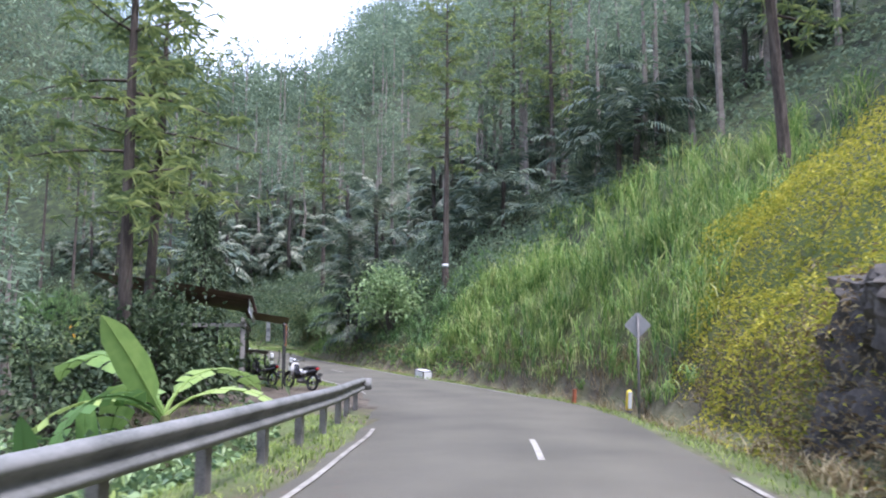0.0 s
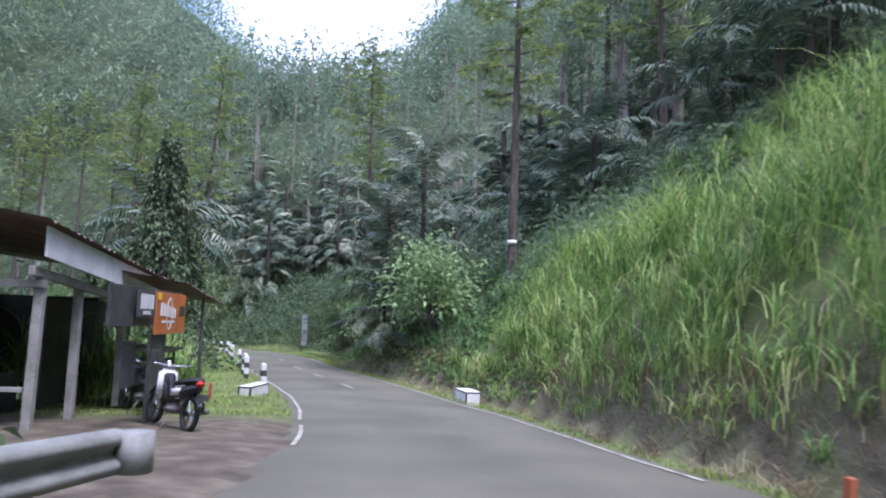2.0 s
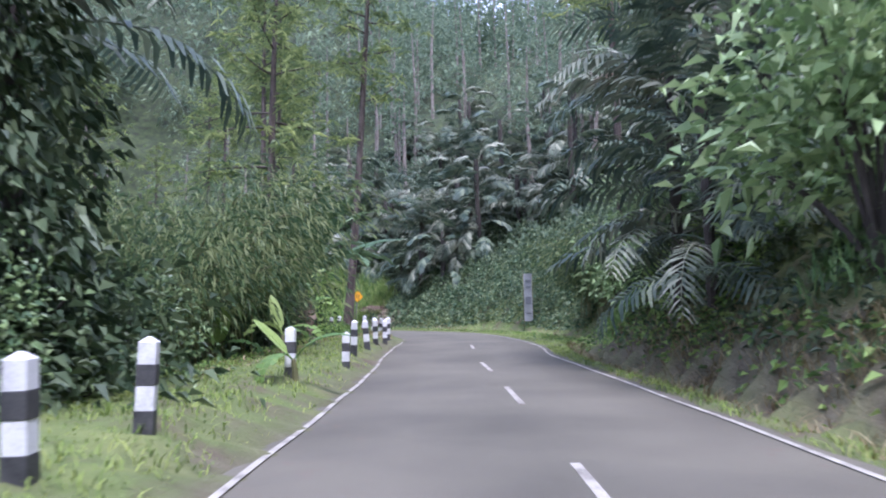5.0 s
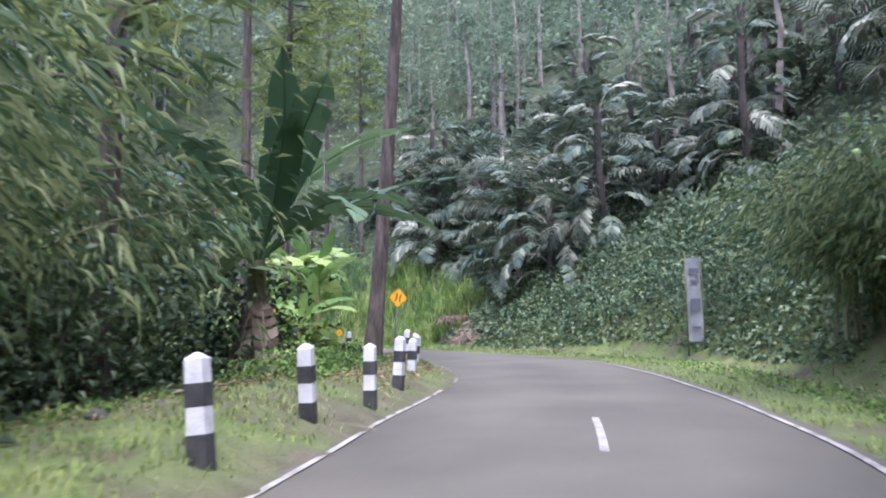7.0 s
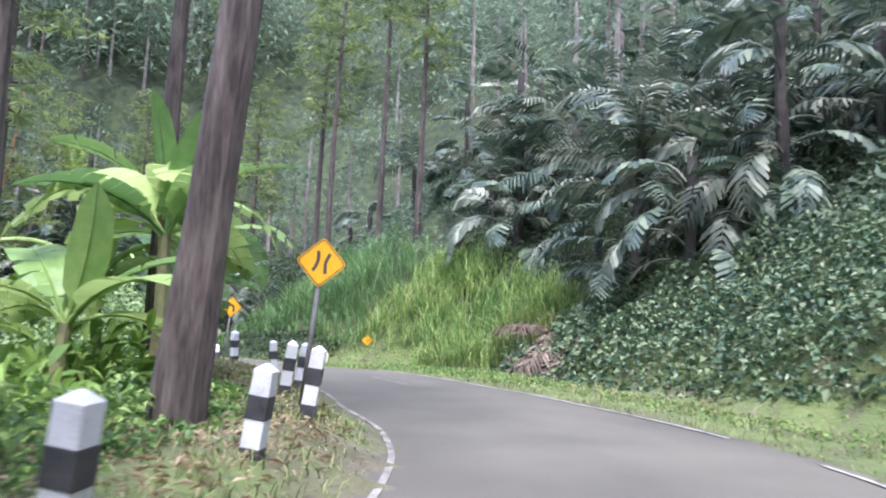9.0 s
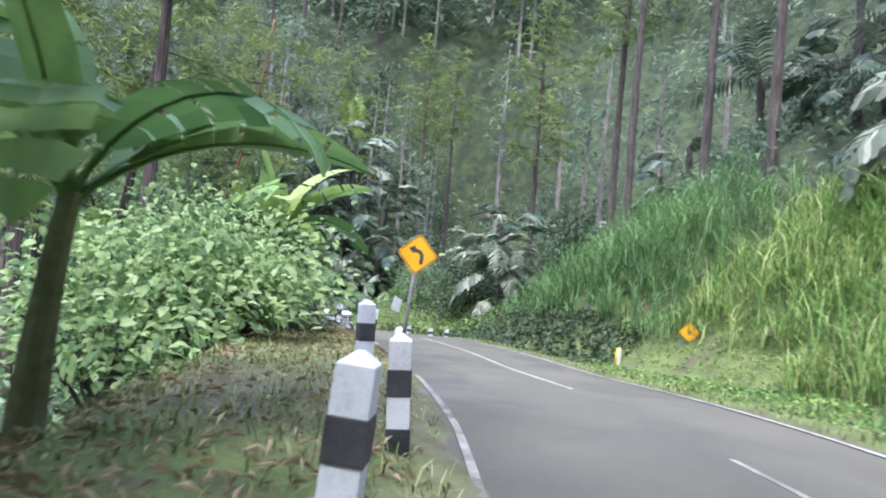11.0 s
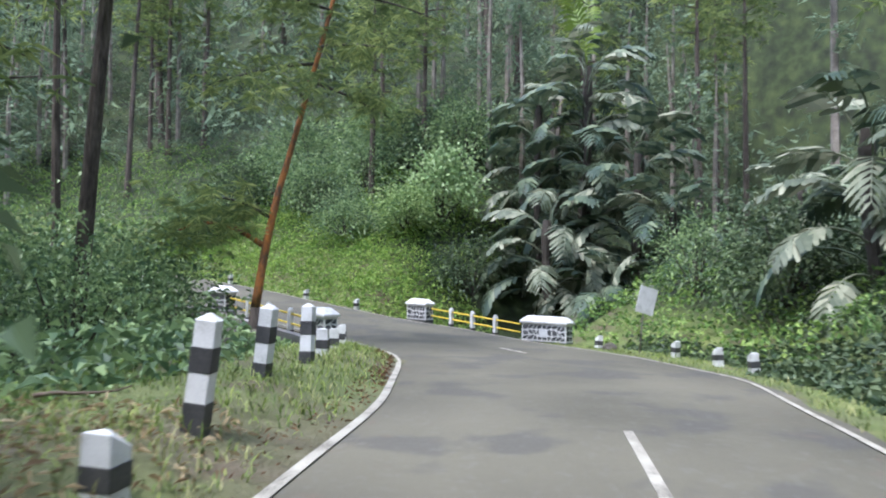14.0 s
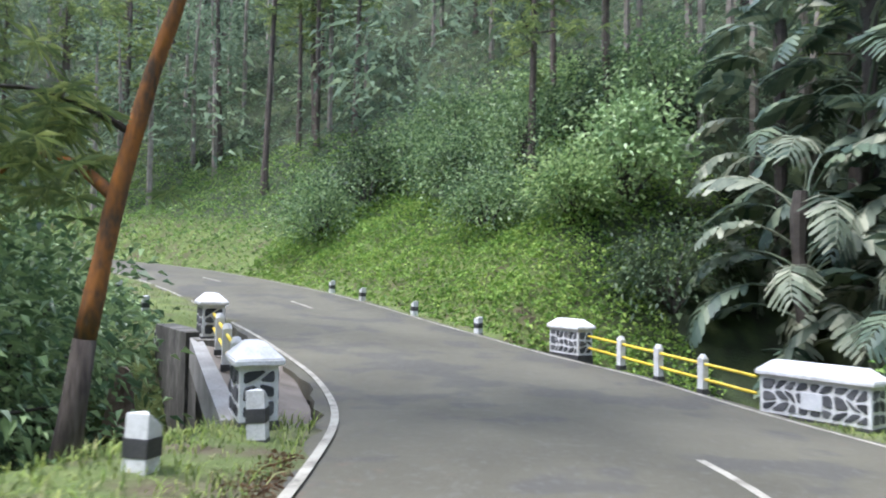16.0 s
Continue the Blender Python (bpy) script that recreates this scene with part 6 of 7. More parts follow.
# guardrail: W beam on steel posts
def guardrail():
    t = thing("guardrail", Matrix(), "galvanised steel guardrail on short posts beside the road", "guardrail")
    ss = np.arange(-40, 20.4, 0.4)
    off = np.interp(ss, [-40, 12, 17, 20.4], [0.78, 0.74, 0.62, 0.36])
    xs = np.interp(ss, ARC, LEFT[:, 0]) + np.interp(ss, ARC, NORM[:, 0]) * off
    ys = np.interp(ss, ARC, LEFT[:, 1]) + np.interp(ss, ARC, NORM[:, 1]) * off
    zs = np.interp(ss, ARC, LEFT[:, 2])
    prof = [(0.0, 0.70), (-0.05, 0.69), (-0.08, 0.65), (-0.08, 0.615), (-0.01, 0.565), (-0.01, 0.525), (-0.08, 0.475), (-0.08, 0.44), (-0.05, 0.40), (0.0, 0.39)]
    nx, ny = np.interp(ss, ARC, NORM[:, 0]), np.interp(ss, ARC, NORM[:, 1])
    v = []
    for back in (0.0, 0.006):
        for o, h in prof:
            v.append(np.stack([xs + nx * (o + back), ys + ny * (o + back), zs + h + 0.06 + back], 1))
    m, n, q = len(prof), len(ss), []
    for lay in (0, 1):
        for r in range(m - 1):
            a = (lay * m + r) * n
            q += [[a + i, a + i + 1, a + n + i + 1, a + n + i][:: 1 if lay else -1] for i in range(n - 1)]
    part("beam", mesh_of("beam", np.concatenate(v), q, STEEL, True), t)
    post = from_bm("post", box_bm(0.15, 0.11, 1.05, 0.01), POSTSTEEL)
    for s in np.arange(-38, 20.2, 1.9):
        x, y = (np.interp(s, ss, a) + np.interp(s, ss, b) * 0.08 for a, b in ((xs, nx), (ys, ny)))
        z = float(np.interp(s, ss, zs))
        part("post", post, t, at=pose(x, y, z - 0.32, 0, 0, heading(x, y)))
    end = rod([(0, 0, -0.12), (0, 0, 0.16)], 0.13, STEEL, "end_shoe", 12)
    part("end_shoe", end, t, "rounded steel end shoe", pose(xs[-1] + 0.1, ys[-1] + 0.08, zs[-1] + 0.58))


guardrail()


# white culvert walls with black edges
def culvert_wall(cx, cy, yaw, lx, ly, h, label):
    z = gz(cx, cy) - 0.08
    t = thing("culvert_wall", pose(cx, cy, z, 0, 0, yaw), label, "culvert wall", "culvert walls")
    part("body", from_bm("body", box_bm(lx, ly, h, 0.012), WHITE), t)
    e = 0.05
    for sx in (-1, 1):
        for sy in (-1, 1):
            part("black_edge", from_bm("black_edge", box_bm(e, e, h - 0.004, 0.004), BLACK), t, at=pose(sx * (lx / 2 - e / 2 + 0.004), sy * (ly / 2 - e / 2 + 0.004), 0))
    for sy in (-1, 1):
        part("black_edge", from_bm("black_edge", box_bm(lx - 2 * e + 0.006, e, e, 0.004), BLACK), t, at=pose(0, sy * (ly / 2 - e / 2 + 0.005), h - e - 0.005))
    for sx in (-1, 1):
        part("black_edge", from_bm("black_edge", box_bm(e, ly - 2 * e + 0.006, e, 0.004), BLACK), t, at=pose(sx * (lx / 2 - e / 2 + 0.005), 0, h - e - 0.005))


culvert_wall(-1.35, 37.75, 115, 1.35, 0.5, 0.46, "white concrete culvert head wall with black painted edges")
culvert_wall(-6.82, 33.78, 96, 1.5, 0.36, 0.36, "low white concrete culvert wall with black painted edges in the grass")


# banner and plain board
def banner():
    t = thing("banner", pose(-21.5, 73.6, gz(-21.5, 73.6), 0, 0, 52), "tall faded white cloth banner on a bamboo pole", "banner")
    part("pole", rod([(-0.3, 0, -0.1), (-0.29, 0, 3.2)], 0.025, STEM, "pole"), t)
    part("pole", rod([(0.28, 0, -0.1), (0.27, 0, 3.0)], 0.022, STEM, "pole"), t)
    n = 16
    v, f = [], []
    for i in range(n + 1):
        for j in range(5):
            u, w = j / 4, i / n
            v.append((-0.27 + 0.52 * u, 0.03 * math.sin(w * 7 + u * 3) + 0.02 * math.sin(u * 9), 0.35 + 2.65 * w))
    for i in range(n):
        for j in range(4):
            a = i * 5 + j
            f.append([a, a + 1, a + 6, a + 5])
    cloth = mesh_of("cloth", v, f, CLOTH, True)
    c = part("cloth", cloth, t)
    for zc, w, h in ((2.5, 0.36, 0.16), (2.2, 0.3, 0.1), (1.3, 0.34, 0.4), (0.75, 0.3, 0.08)):
        part("print", from_bm("print", box_bm(w, 0.004, h), material("banner_print", [(0.10, 0.11, 0.12), (0.19, 0.20, 0.21)], 0.7, 3, 20)), t, "faded grey printed block", pose(-0.01, -0.058, zc))


banner()


def board():
    t = thing("white_board", pose(-70.75, 79.55, gz(-70.75, 79.55), 0, 0, 118) @ pose(0, 0, 0, 0, 6, 0), "plain white board tilted on a thin pole", "sign board")
    z = -3.45 - gz(-70.75, 79.55)
    part("pole", rod([(0, 0.03, -0.1), (0, 0.03, z + 0.3)], 0.02, POSTSTEEL, "pole"), t)
    part("panel", from_bm("panel", box_bm(0.62, 0.02, 0.78, 0.004), WHITE), t, at=pose(0, -0.005, z - 0.35) @ pose(0, 0, 0, 0, 9, 0))


board()


# ---- bridge ----
def stones(parent, w, h, nx, nz, y, seed, at, flip=1):
    """Dark irregular stones set in white mortar over a face of width w and height h."""
    g = np.random.default_rng(seed)
    gx = np.array([[(i + (0.5 if j % 2 else 0.0) * (0 < i < nx)) / nx * w - w / 2 for i in range(nx + 1)] for j in range(nz + 1)])
    gzz = np.array([[j / nz * h for _ in range(nx + 1)] for j in range(nz + 1)])
    jx, jz = g.uniform(-0.3, 0.3, gx.shape) * w / nx, g.uniform(-0.28, 0.28, gx.shape) * h / nz
    jx[:, [0, -1]] = 0
    jz[[0, -1], :] = 0
    gx, gzz = gx + jx, gzz + jz
    for j in range(nz):
        for i in range(nx):
            q = np.array([(gx[j, i], gzz[j, i]), (gx[j, i + 1], gzz[j, i + 1]), (gx[j + 1, i + 1], gzz[j + 1, i + 1]), (gx[j + 1, i], gzz[j + 1, i])])
            c = q.mean(0)
            # corners are cut, so that each stone has eight sides
            out = []
            for a in range(4):
                p, nxt, prv = q[a], q[(a + 1) % 4], q[a - 1]
                for o in (prv, nxt):
                    out.append(p + (o - p) * 0.18)
            out = np.array(out)
            d = out - c
            ln = np.linalg.norm(d, axis=1, keepdims=True)
            out = c + d * np.clip((ln - 0.024) / ln, 0.2, 1)
            n = len(out)
            v = [(x, 0, z) for x, z in out] + [(c[0] + (x - c[0]) * 0.9, -0.014 * flip, c[1] + (z - c[1]) * 0.9) for x, z in out]
            f = [[k2, (k2 + 1) % n, n + (k2 + 1) % n, n + k2] for k2 in range(n)] + [list(range(n, 2 * n))]
            part("stone", mesh_of("stone", v, f, STONE), parent, at=at @ pose(0, y, 0))


def parapet(cx, cy, zb, yaw, length, seed, width=0.42, h=0.62, plaque=False, body_low=0.0):
    t = thing("bridge_parapet", pose(cx, cy, zb, 0, 0, yaw), "white-capped bridge parapet of dark stones in white mortar", "bridge parapet", "bridge parapets")
    body = part("body", from_bm("body", box_bm(length, width, h + 0.3, 0.01), WHITE), t, at=pose(0, 0, -0.3))
    part("foot", from_bm("foot", box_bm(length + 0.03, width + 0.03, 0.32 + body_low, 0.012), BLACK), t, "dark painted foot", pose(0, 0, -0.3 - body_low))
    nx = max(4, round(length / 0.2))
    stones(body, length - 0.06, h - 0.09, nx, 3, -width / 2, seed, pose(0, 0, 0.35))
    stones(body, length - 0.06, h - 0.09, nx, 3, width / 2, seed + 1, pose(0, 0, 0.35), -1)
    for k2, sg in ((2, 1), (3, -1)):
        stones(body, width - 0.05, h - 0.09, 2, 3, -length / 2, seed + k2, pose(0, 0, 0.35, 0, 0, 90 * sg))
    if plaque:
        part("plaque", from_bm("plaque", box_bm(0.34, 0.03, 0.26, 0.006), FASCIA), t, "pale blank name plaque", pose(0, -width / 2 - 0.012, 0.16))
    # cap with sloping sides
    lx, ly = length / 2 + 0.06, width / 2 + 0.06
    v = [(-lx, -ly, h), (lx, -ly, h), (lx, ly, h), (-lx, ly, h), (-lx, -ly, h + 0.07), (lx, -ly, h + 0.07), (lx, ly, h + 0.07), (-lx, ly, h + 0.07),
         (-lx + 0.2, -0.09, h + 0.24), (lx - 0.2, -0.09, h + 0.24), (lx - 0.2, 0.09, h + 0.24), (-lx + 0.2, 0.09, h + 0.24)]
    f = [[3, 2, 1, 0]] + [[a, (a + 1) % 4, 4 + (a + 1) % 4, 4 + a] for a in range(4)] + [[4 + a, 4 + (a + 1) % 4, 8 + (a + 1) % 4, 8 + a] for a in range(4)] + [[8, 9, 10, 11]]
    bm = bmesh.new()
    vs = [bm.verts.new(q) for q in v]
    for q in f:
        bm.faces.new([vs[i] for i in q])
    bmesh.ops.bevel(bm, geom=list(bm.edges), offset=0.012, segments=2, affect="EDGES")
    part("cap", from_bm("cap", bm, WHITE), t, "white plastered cap")
    return t


# centre, foot height, direction of its length
R_NEAR, R_FAR = (-74.25, 77.0, -5.0, 56), (-79.05, 71.95, -4.66, 50)
L_NEAR, L_FAR = (-68.32, 70.88, -4.5, 47), (-73.15, 66.0, -4.08, 47)
parapet(*R_NEAR, 1.75, 600, plaque=True)
parapet(*R_FAR, 1.15, 610)
parapet(*L_NEAR, 0.75, 620)
parapet(*L_FAR, 1.15, 630)


def railing(a, b, za, zb, posts):
    """Yellow pipes between white posts from one parapet to the other."""
    a, b = np.array([*a, za]), np.array([*b, zb])
    d = b - a
    yaw = math.degrees(math.atan2(d[1], d[0]))
    t = thing("bridge_railing", pose(*a), "yellow pipe railing on white concrete posts along the bridge", "railing", "bridge railings")
    bm = box_bm(0.14, 0.14, 0.60, 0.012)
    bmesh.ops.create_cone(bm, cap_ends=True, segments=12, radius1=0.085, radius2=0.05, depth=0.08, matrix=Matrix.Translation((0, 0, 0.63)))
    pm = from_bm("post", bm, WHITE)
    foot = from_bm("post_foot", box_bm(0.17, 0.17, 0.1, 0.01), BLACK)
    for u in np.linspace(0, 1, posts + 2)[1:-1]:
        p = part("post", pm, t, at=pose(*(d * u), 0, 0, yaw))
        part("post_foot", foot, p, "black foot", pose(0, 0, -0.06))
    for h in (0.22, 0.5):
        part("pipe", rod([(0, 0, h), (*(d[:2] * 0.5), d[2] * 0.5 + h), (*d[:2], d[2] + h)], 0.028, YELLOW, "pipe", 10), t, "yellow painted pipe")


railing((-74.85, 76.1), (-78.6, 72.5), -4.96, -4.68, 3)
railing((-68.6, 70.58), (-72.76, 66.42), -4.5, -4.12, 3)


def slab(name, pts, top, thick, mat, label, category="bridge"):
    """A slab with a plan outline of x, y and a top height for each corner."""
    n = len(pts)
    v = [(x, y, z) for (x, y), z in zip(pts, top)] + [(x, y, z - thick) for (x, y), z in zip(pts, top)]
    f = [list(range(n)), list(range(2 * n - 1, n - 1, -1))] + [[i, n + i, n + (i + 1) % n, (i + 1) % n] for i in range(n)]
    return tagged(new(name, mesh_of(name, v, f, mat)), label, category, kind="structure")


slab("bridge_deck", [(-67.6, 72.3), (-68.0, 71.1), (-73.0, 65.9), (-76.6, 64.2), (-81.4, 67.6), (-79.4, 71.6), (-74.2, 77.7), (-71.2, 78.7)],
     [-5.15, -5.1, -4.75, -4.8, -5.0, -5.3, -5.5, -5.5], 0.3, CONCRETE, "weathered concrete bridge deck over a stream")
_u = np.linspace(0, 1, 12)[:, None]
_outer = np.array([-67.7, 71.1, -4.54]) * (1 - _u) + np.array([-73.0, 65.75, -4.12]) * _u
_inner = np.stack([np.interp(_u[:, 0], [0, 0.35, 0.68, 1], k) for k in ((-67.6, -70.15, -72.4, -74.6), (72.1, 70.45, 68.6, 66.4), (-4.70, -4.76, -4.72, -4.45))], 1)
tagged(new("deck_verge", strip("deck_verge", _outer, _inner, 0, 0.3, DIRT)), "narrow earth strip between bridge railing and asphalt", "bridge", kind="structure")
slab("edge_beam", [(-68.12, 70.92), (-67.95, 70.74), (-72.6, 65.98), (-72.75, 66.15)], [-4.49, -4.49, -4.1, -4.1], 0.55, CONCRETE, "stained concrete edge beam of the bridge")
# abutments and wing walls
for i, (a, b, zt) in enumerate((((-68.2, 71.3), (-71.6, 78.2), -5.1), ((-72.95, 66.75), (-79.9, 71.6), -4.75), ((-72.5, 66.55), (-72.95, 65.95), -4.1), ((-72.9, 65.9), (-74.6, 63.4), -4.0), ((-67.95, 71.25), (-65.3, 70.4), -4.70))):
    a, b = np.array(a), np.array(b)
    d = b - a
    L = float(np.hypot(*d))
    bm = box_bm(L, 0.45, 3.6, 0.02)
    ob = new("abutment_wall", from_bm("abutment_wall", bm, STAINED))
    ob.matrix_world = pose(*((a + b) / 2), zt - 3.6, 0, 0, math.degrees(math.atan2(d[1], d[0])))
    tagged(ob, "stained concrete wall holding up the bridge end", "abutment", kind="structure")
wx = [(-92, 86), (-84, 78.5), (-75.8, 71), (-66, 62), (-54, 50)]
wl_, wr_ = [], []
for (x0, y0), (x1, y1) in zip(wx[:-1], wx[1:]):
    d = unit(np.array([x1 - x0, y1 - y0], float))
    wl_.append((x0 - d[1] * 2.2, y0 + d[0] * 2.2, -7.35))
    wr_.append((x0 + d[1] * 2.2, y0 - d[0] * 2.2, -7.35))
tagged(new("stream", strip("stream", np.array(wl_), np.array(wr_), 0, 0.05, WATER)), "dark shallow stream under the bridge", "water", kind="structure")


# stump, cut logs and stones by the bridge
def stump(x, y, h, r, seed, zz=None):
    g = np.random.default_rng(seed)
    n, rings = 12, 7
    v, f = [], []
    for i in range(rings):
        u = i / (rings - 1)
        for j in range(n):
            a = 2 * math.pi * j / n
            rr = r * (1.25 - 0.35 * min(1, u * 2)) * (1 + 0.12 * math.sin(3 * a + seed) + g.normal() * 0.03)
            top = (0.12 * math.sin(2 * a) + g.normal() * 0.06) * (u == 1)
            v.append((rr * math.cos(a), rr * math.sin(a), u * h + top))
    f = [[i * n + j, i * n + (j + 1) % n, (i + 1) * n + (j + 1) % n, (i + 1) * n + j] for i in range(rings - 1) for j in range(n)] + [[(rings - 1) * n + j for j in range(n)]]
    t = thing("tree_stump", pose(x, y, (gz(x, y) if zz is None else zz) - 0.1), "weathered broken tree stump beside the stream", "tree stump")
    part("stump", mesh_of("stump", v, f, WOOD), t)


stump(-72.9, 63.9, 1.3, 0.28, 3)
stump(-66.2, 68.6, 0.7, 0.25, 5)


def boulder(x, y, r, seed, label="grey stone lying in the grass"):
    bm = bmesh.new()
    bmesh.ops.create_icosphere(bm, subdivisions=3, radius=1.0)
    for q in bm.verts:
        c = q.co * 1.3 + Vector((seed * 3.1, seed, 0))
        q.co *= 1 + 0.28 * noise.noise(c) + 0.1 * noise.noise(c * 3)
    bmesh.ops.scale(bm, vec=(r, r * 0.8, r * 0.6), verts=bm.verts)
    t = tagged(new("boulder", from_bm("boulder", bm, ROCK)), label, "stone")
    t.matrix_world = pose(x, y, gz(x, y) + r * 0.2, 0, 0, seed * 40)


for i, (x, y, r) in enumerate(((-62.2, 71.3, 0.4), (-63.3, 70.9, 0.45), (-61.4, 71.2, 0.3), (-72.5, 78.9, 0.28), (-20.4, 54.4, 0.12), (-22.0, 56.2, 0.1), (2.0, 36.6, 0.2))):
    boulder(x, y, r, i + 1)


# rocky cut face above the road at the start
def rock_face():
    g = np.random.default_rng(95)
    ss, us = np.arange(1.5, 11.5, 0.11), np.linspace(0, 1, 30)
    v = []
    for s in ss:
        x0, y0 = np.interp(s, ARC, RIGHT[:, 0]), np.interp(s, ARC, RIGHT[:, 1])
        nx, ny = np.interp(s, ARC, NORM[:, 0]), np.interp(s, ARC, NORM[:, 1])
        for u in us:
            c = Vector((s * 0.9, u * 3.0, 2.0))
            d = 1.35 + u * 0.5 + 0.35 * noise.noise(c) + 0.35 * abs(noise.noise(c * 1.9)) + 0.2 * abs(noise.noise(c * 4.3)) + 0.12 * abs(noise.noise(c * 9.0)) + 0.05 * noise.noise(c * 21)
            if u in (0, 1) or s in (ss[0], ss[-1]):
                d += 0.9
            x, y = x0 - nx * d, y0 - ny * d
            v.append((x, y, np.interp(s, ARC, RIGHT[:, 2]) - 0.15 + u * 2.7 + 0.25 * noise.noise(c * 1.7)))
    n, m = len(ss), len(us)
    f = [[i * m + j, (i + 1) * m + j, (i + 1) * m + j + 1, i * m + j + 1] for i in range(n - 1) for j in range(m - 1)]
    tagged(new("rock_face", mesh_of("rock_face", v, f, ROCK)), "dark rough rock face cut into the bank", "rock", kind="structure")


rock_face()


# leaning pine with lichen at the bridge
def leaning_pine():
    base = np.array([-67.19, 69.23, -5.3])
    pts = np.array([base, (-67.34, 69.36, -3.62), (-67.54, 69.53, -2.05), (-67.79, 69.76, -0.59), (-68.0, 69.97, 0.4), (-68.7, 70.6, 3.6), (-69.4, 71.2, 7.0), (-70.0, 71.6, 11.0)])
    t = thing("leaning_pine", pose(*base), "leaning pine with an orange lichen-covered trunk beside the bridge", "tree")
    rel = pts - base
    s = Soup()
    tube_soup(s, np.vstack([rel[0], rel[0] * 0.5 + rel[1] * 0.5, rel[1]]), [0.19, 0.145, 0.125], 10)
    part("lower_trunk", s.mesh("lower_trunk", BARK, True), t)
    fine = np.stack([np.interp(np.linspace(1, 7, 22), np.arange(8), rel[:, k2]) for k2 in range(3)], 1)
    s = Soup()
    tube_soup(s, fine, np.linspace(0.12, 0.04, 22) * (1 + 0.05 * np.sin(np.arange(22) * 2.3)), 10)
    part("trunk", s.mesh("trunk", LICHEN, True), t, "trunk furred with orange lichen")
    fork = rel[2]
    g = np.random.default_rng(77)
    tufts = []
    def limb(o, out, ln, rise, mat, r0=0.08, nt=26):
        u = np.linspace(0, 1, 8)[:, None]
        p = o + np.array(out) * ln * u + np.array([0, 0, 1.0]) * (rise * np.sin(u * 2.2) - 0.2 * ln * u**2)
        s2 = Soup()
        tube_soup(s2, p, np.linspace(r0, 0.012, 8), 6)
        part("limb", s2.mesh("limb", mat, True), t)
        for _ in range(nt):
            w = g.uniform(0.25, 1.05)
            tufts.append(np.array([np.interp(w, u[:, 0], p[:, k2]) for k2 in range(3)]) + g.normal(size=3) * [0.5, 0.5, 0.3])
    limb(fork, (-0.15, -0.98, 0.0), 3.2, 0.9, LICHEN, nt=60)
    limb(fork * 0.5 + rel[3] * 0.5, (0.5, -0.8, 0.2), 2.2, 0.4, BRANCH, 0.05, 40)
    for i in range(16):
        w = 4.5 + 2.4 * i / 15
        o = np.array([np.interp(w, np.arange(8), rel[:, k2]) for k2 in range(3)])
        a = i * 2.4
        limb(o, (math.cos(a), math.sin(a), 0.0), g.uniform(2.0, 3.4), g.uniform(-0.2, 0.4), BRANCH, 0.05, 34)
    tf = np.array(tufts)
    b = np.repeat(tf, 18, 0)
    ax = g.normal(size=b.shape)
    ax[:, 2] = ax[:, 2] * 0.5 - 0.1
    v, f = leaf_arrays(b, ax, g.uniform(0.22, 0.45, len(b)), 0.05, 0.2, 0.25, g)
    part("crown", mesh_of("crown", v, f, NEEDLE), t)


leaning_pine()

# painted mark on the pine at the foot of the hill
_mark = thing("painted_mark", pose(-1.2, 48.9, 3.3), "white paint band round a pine trunk", "paint mark")
part("band", rod([(0, 0, 0), (0, 0, 0.22)], 0.235, WHITE, "band", 14), _mark)


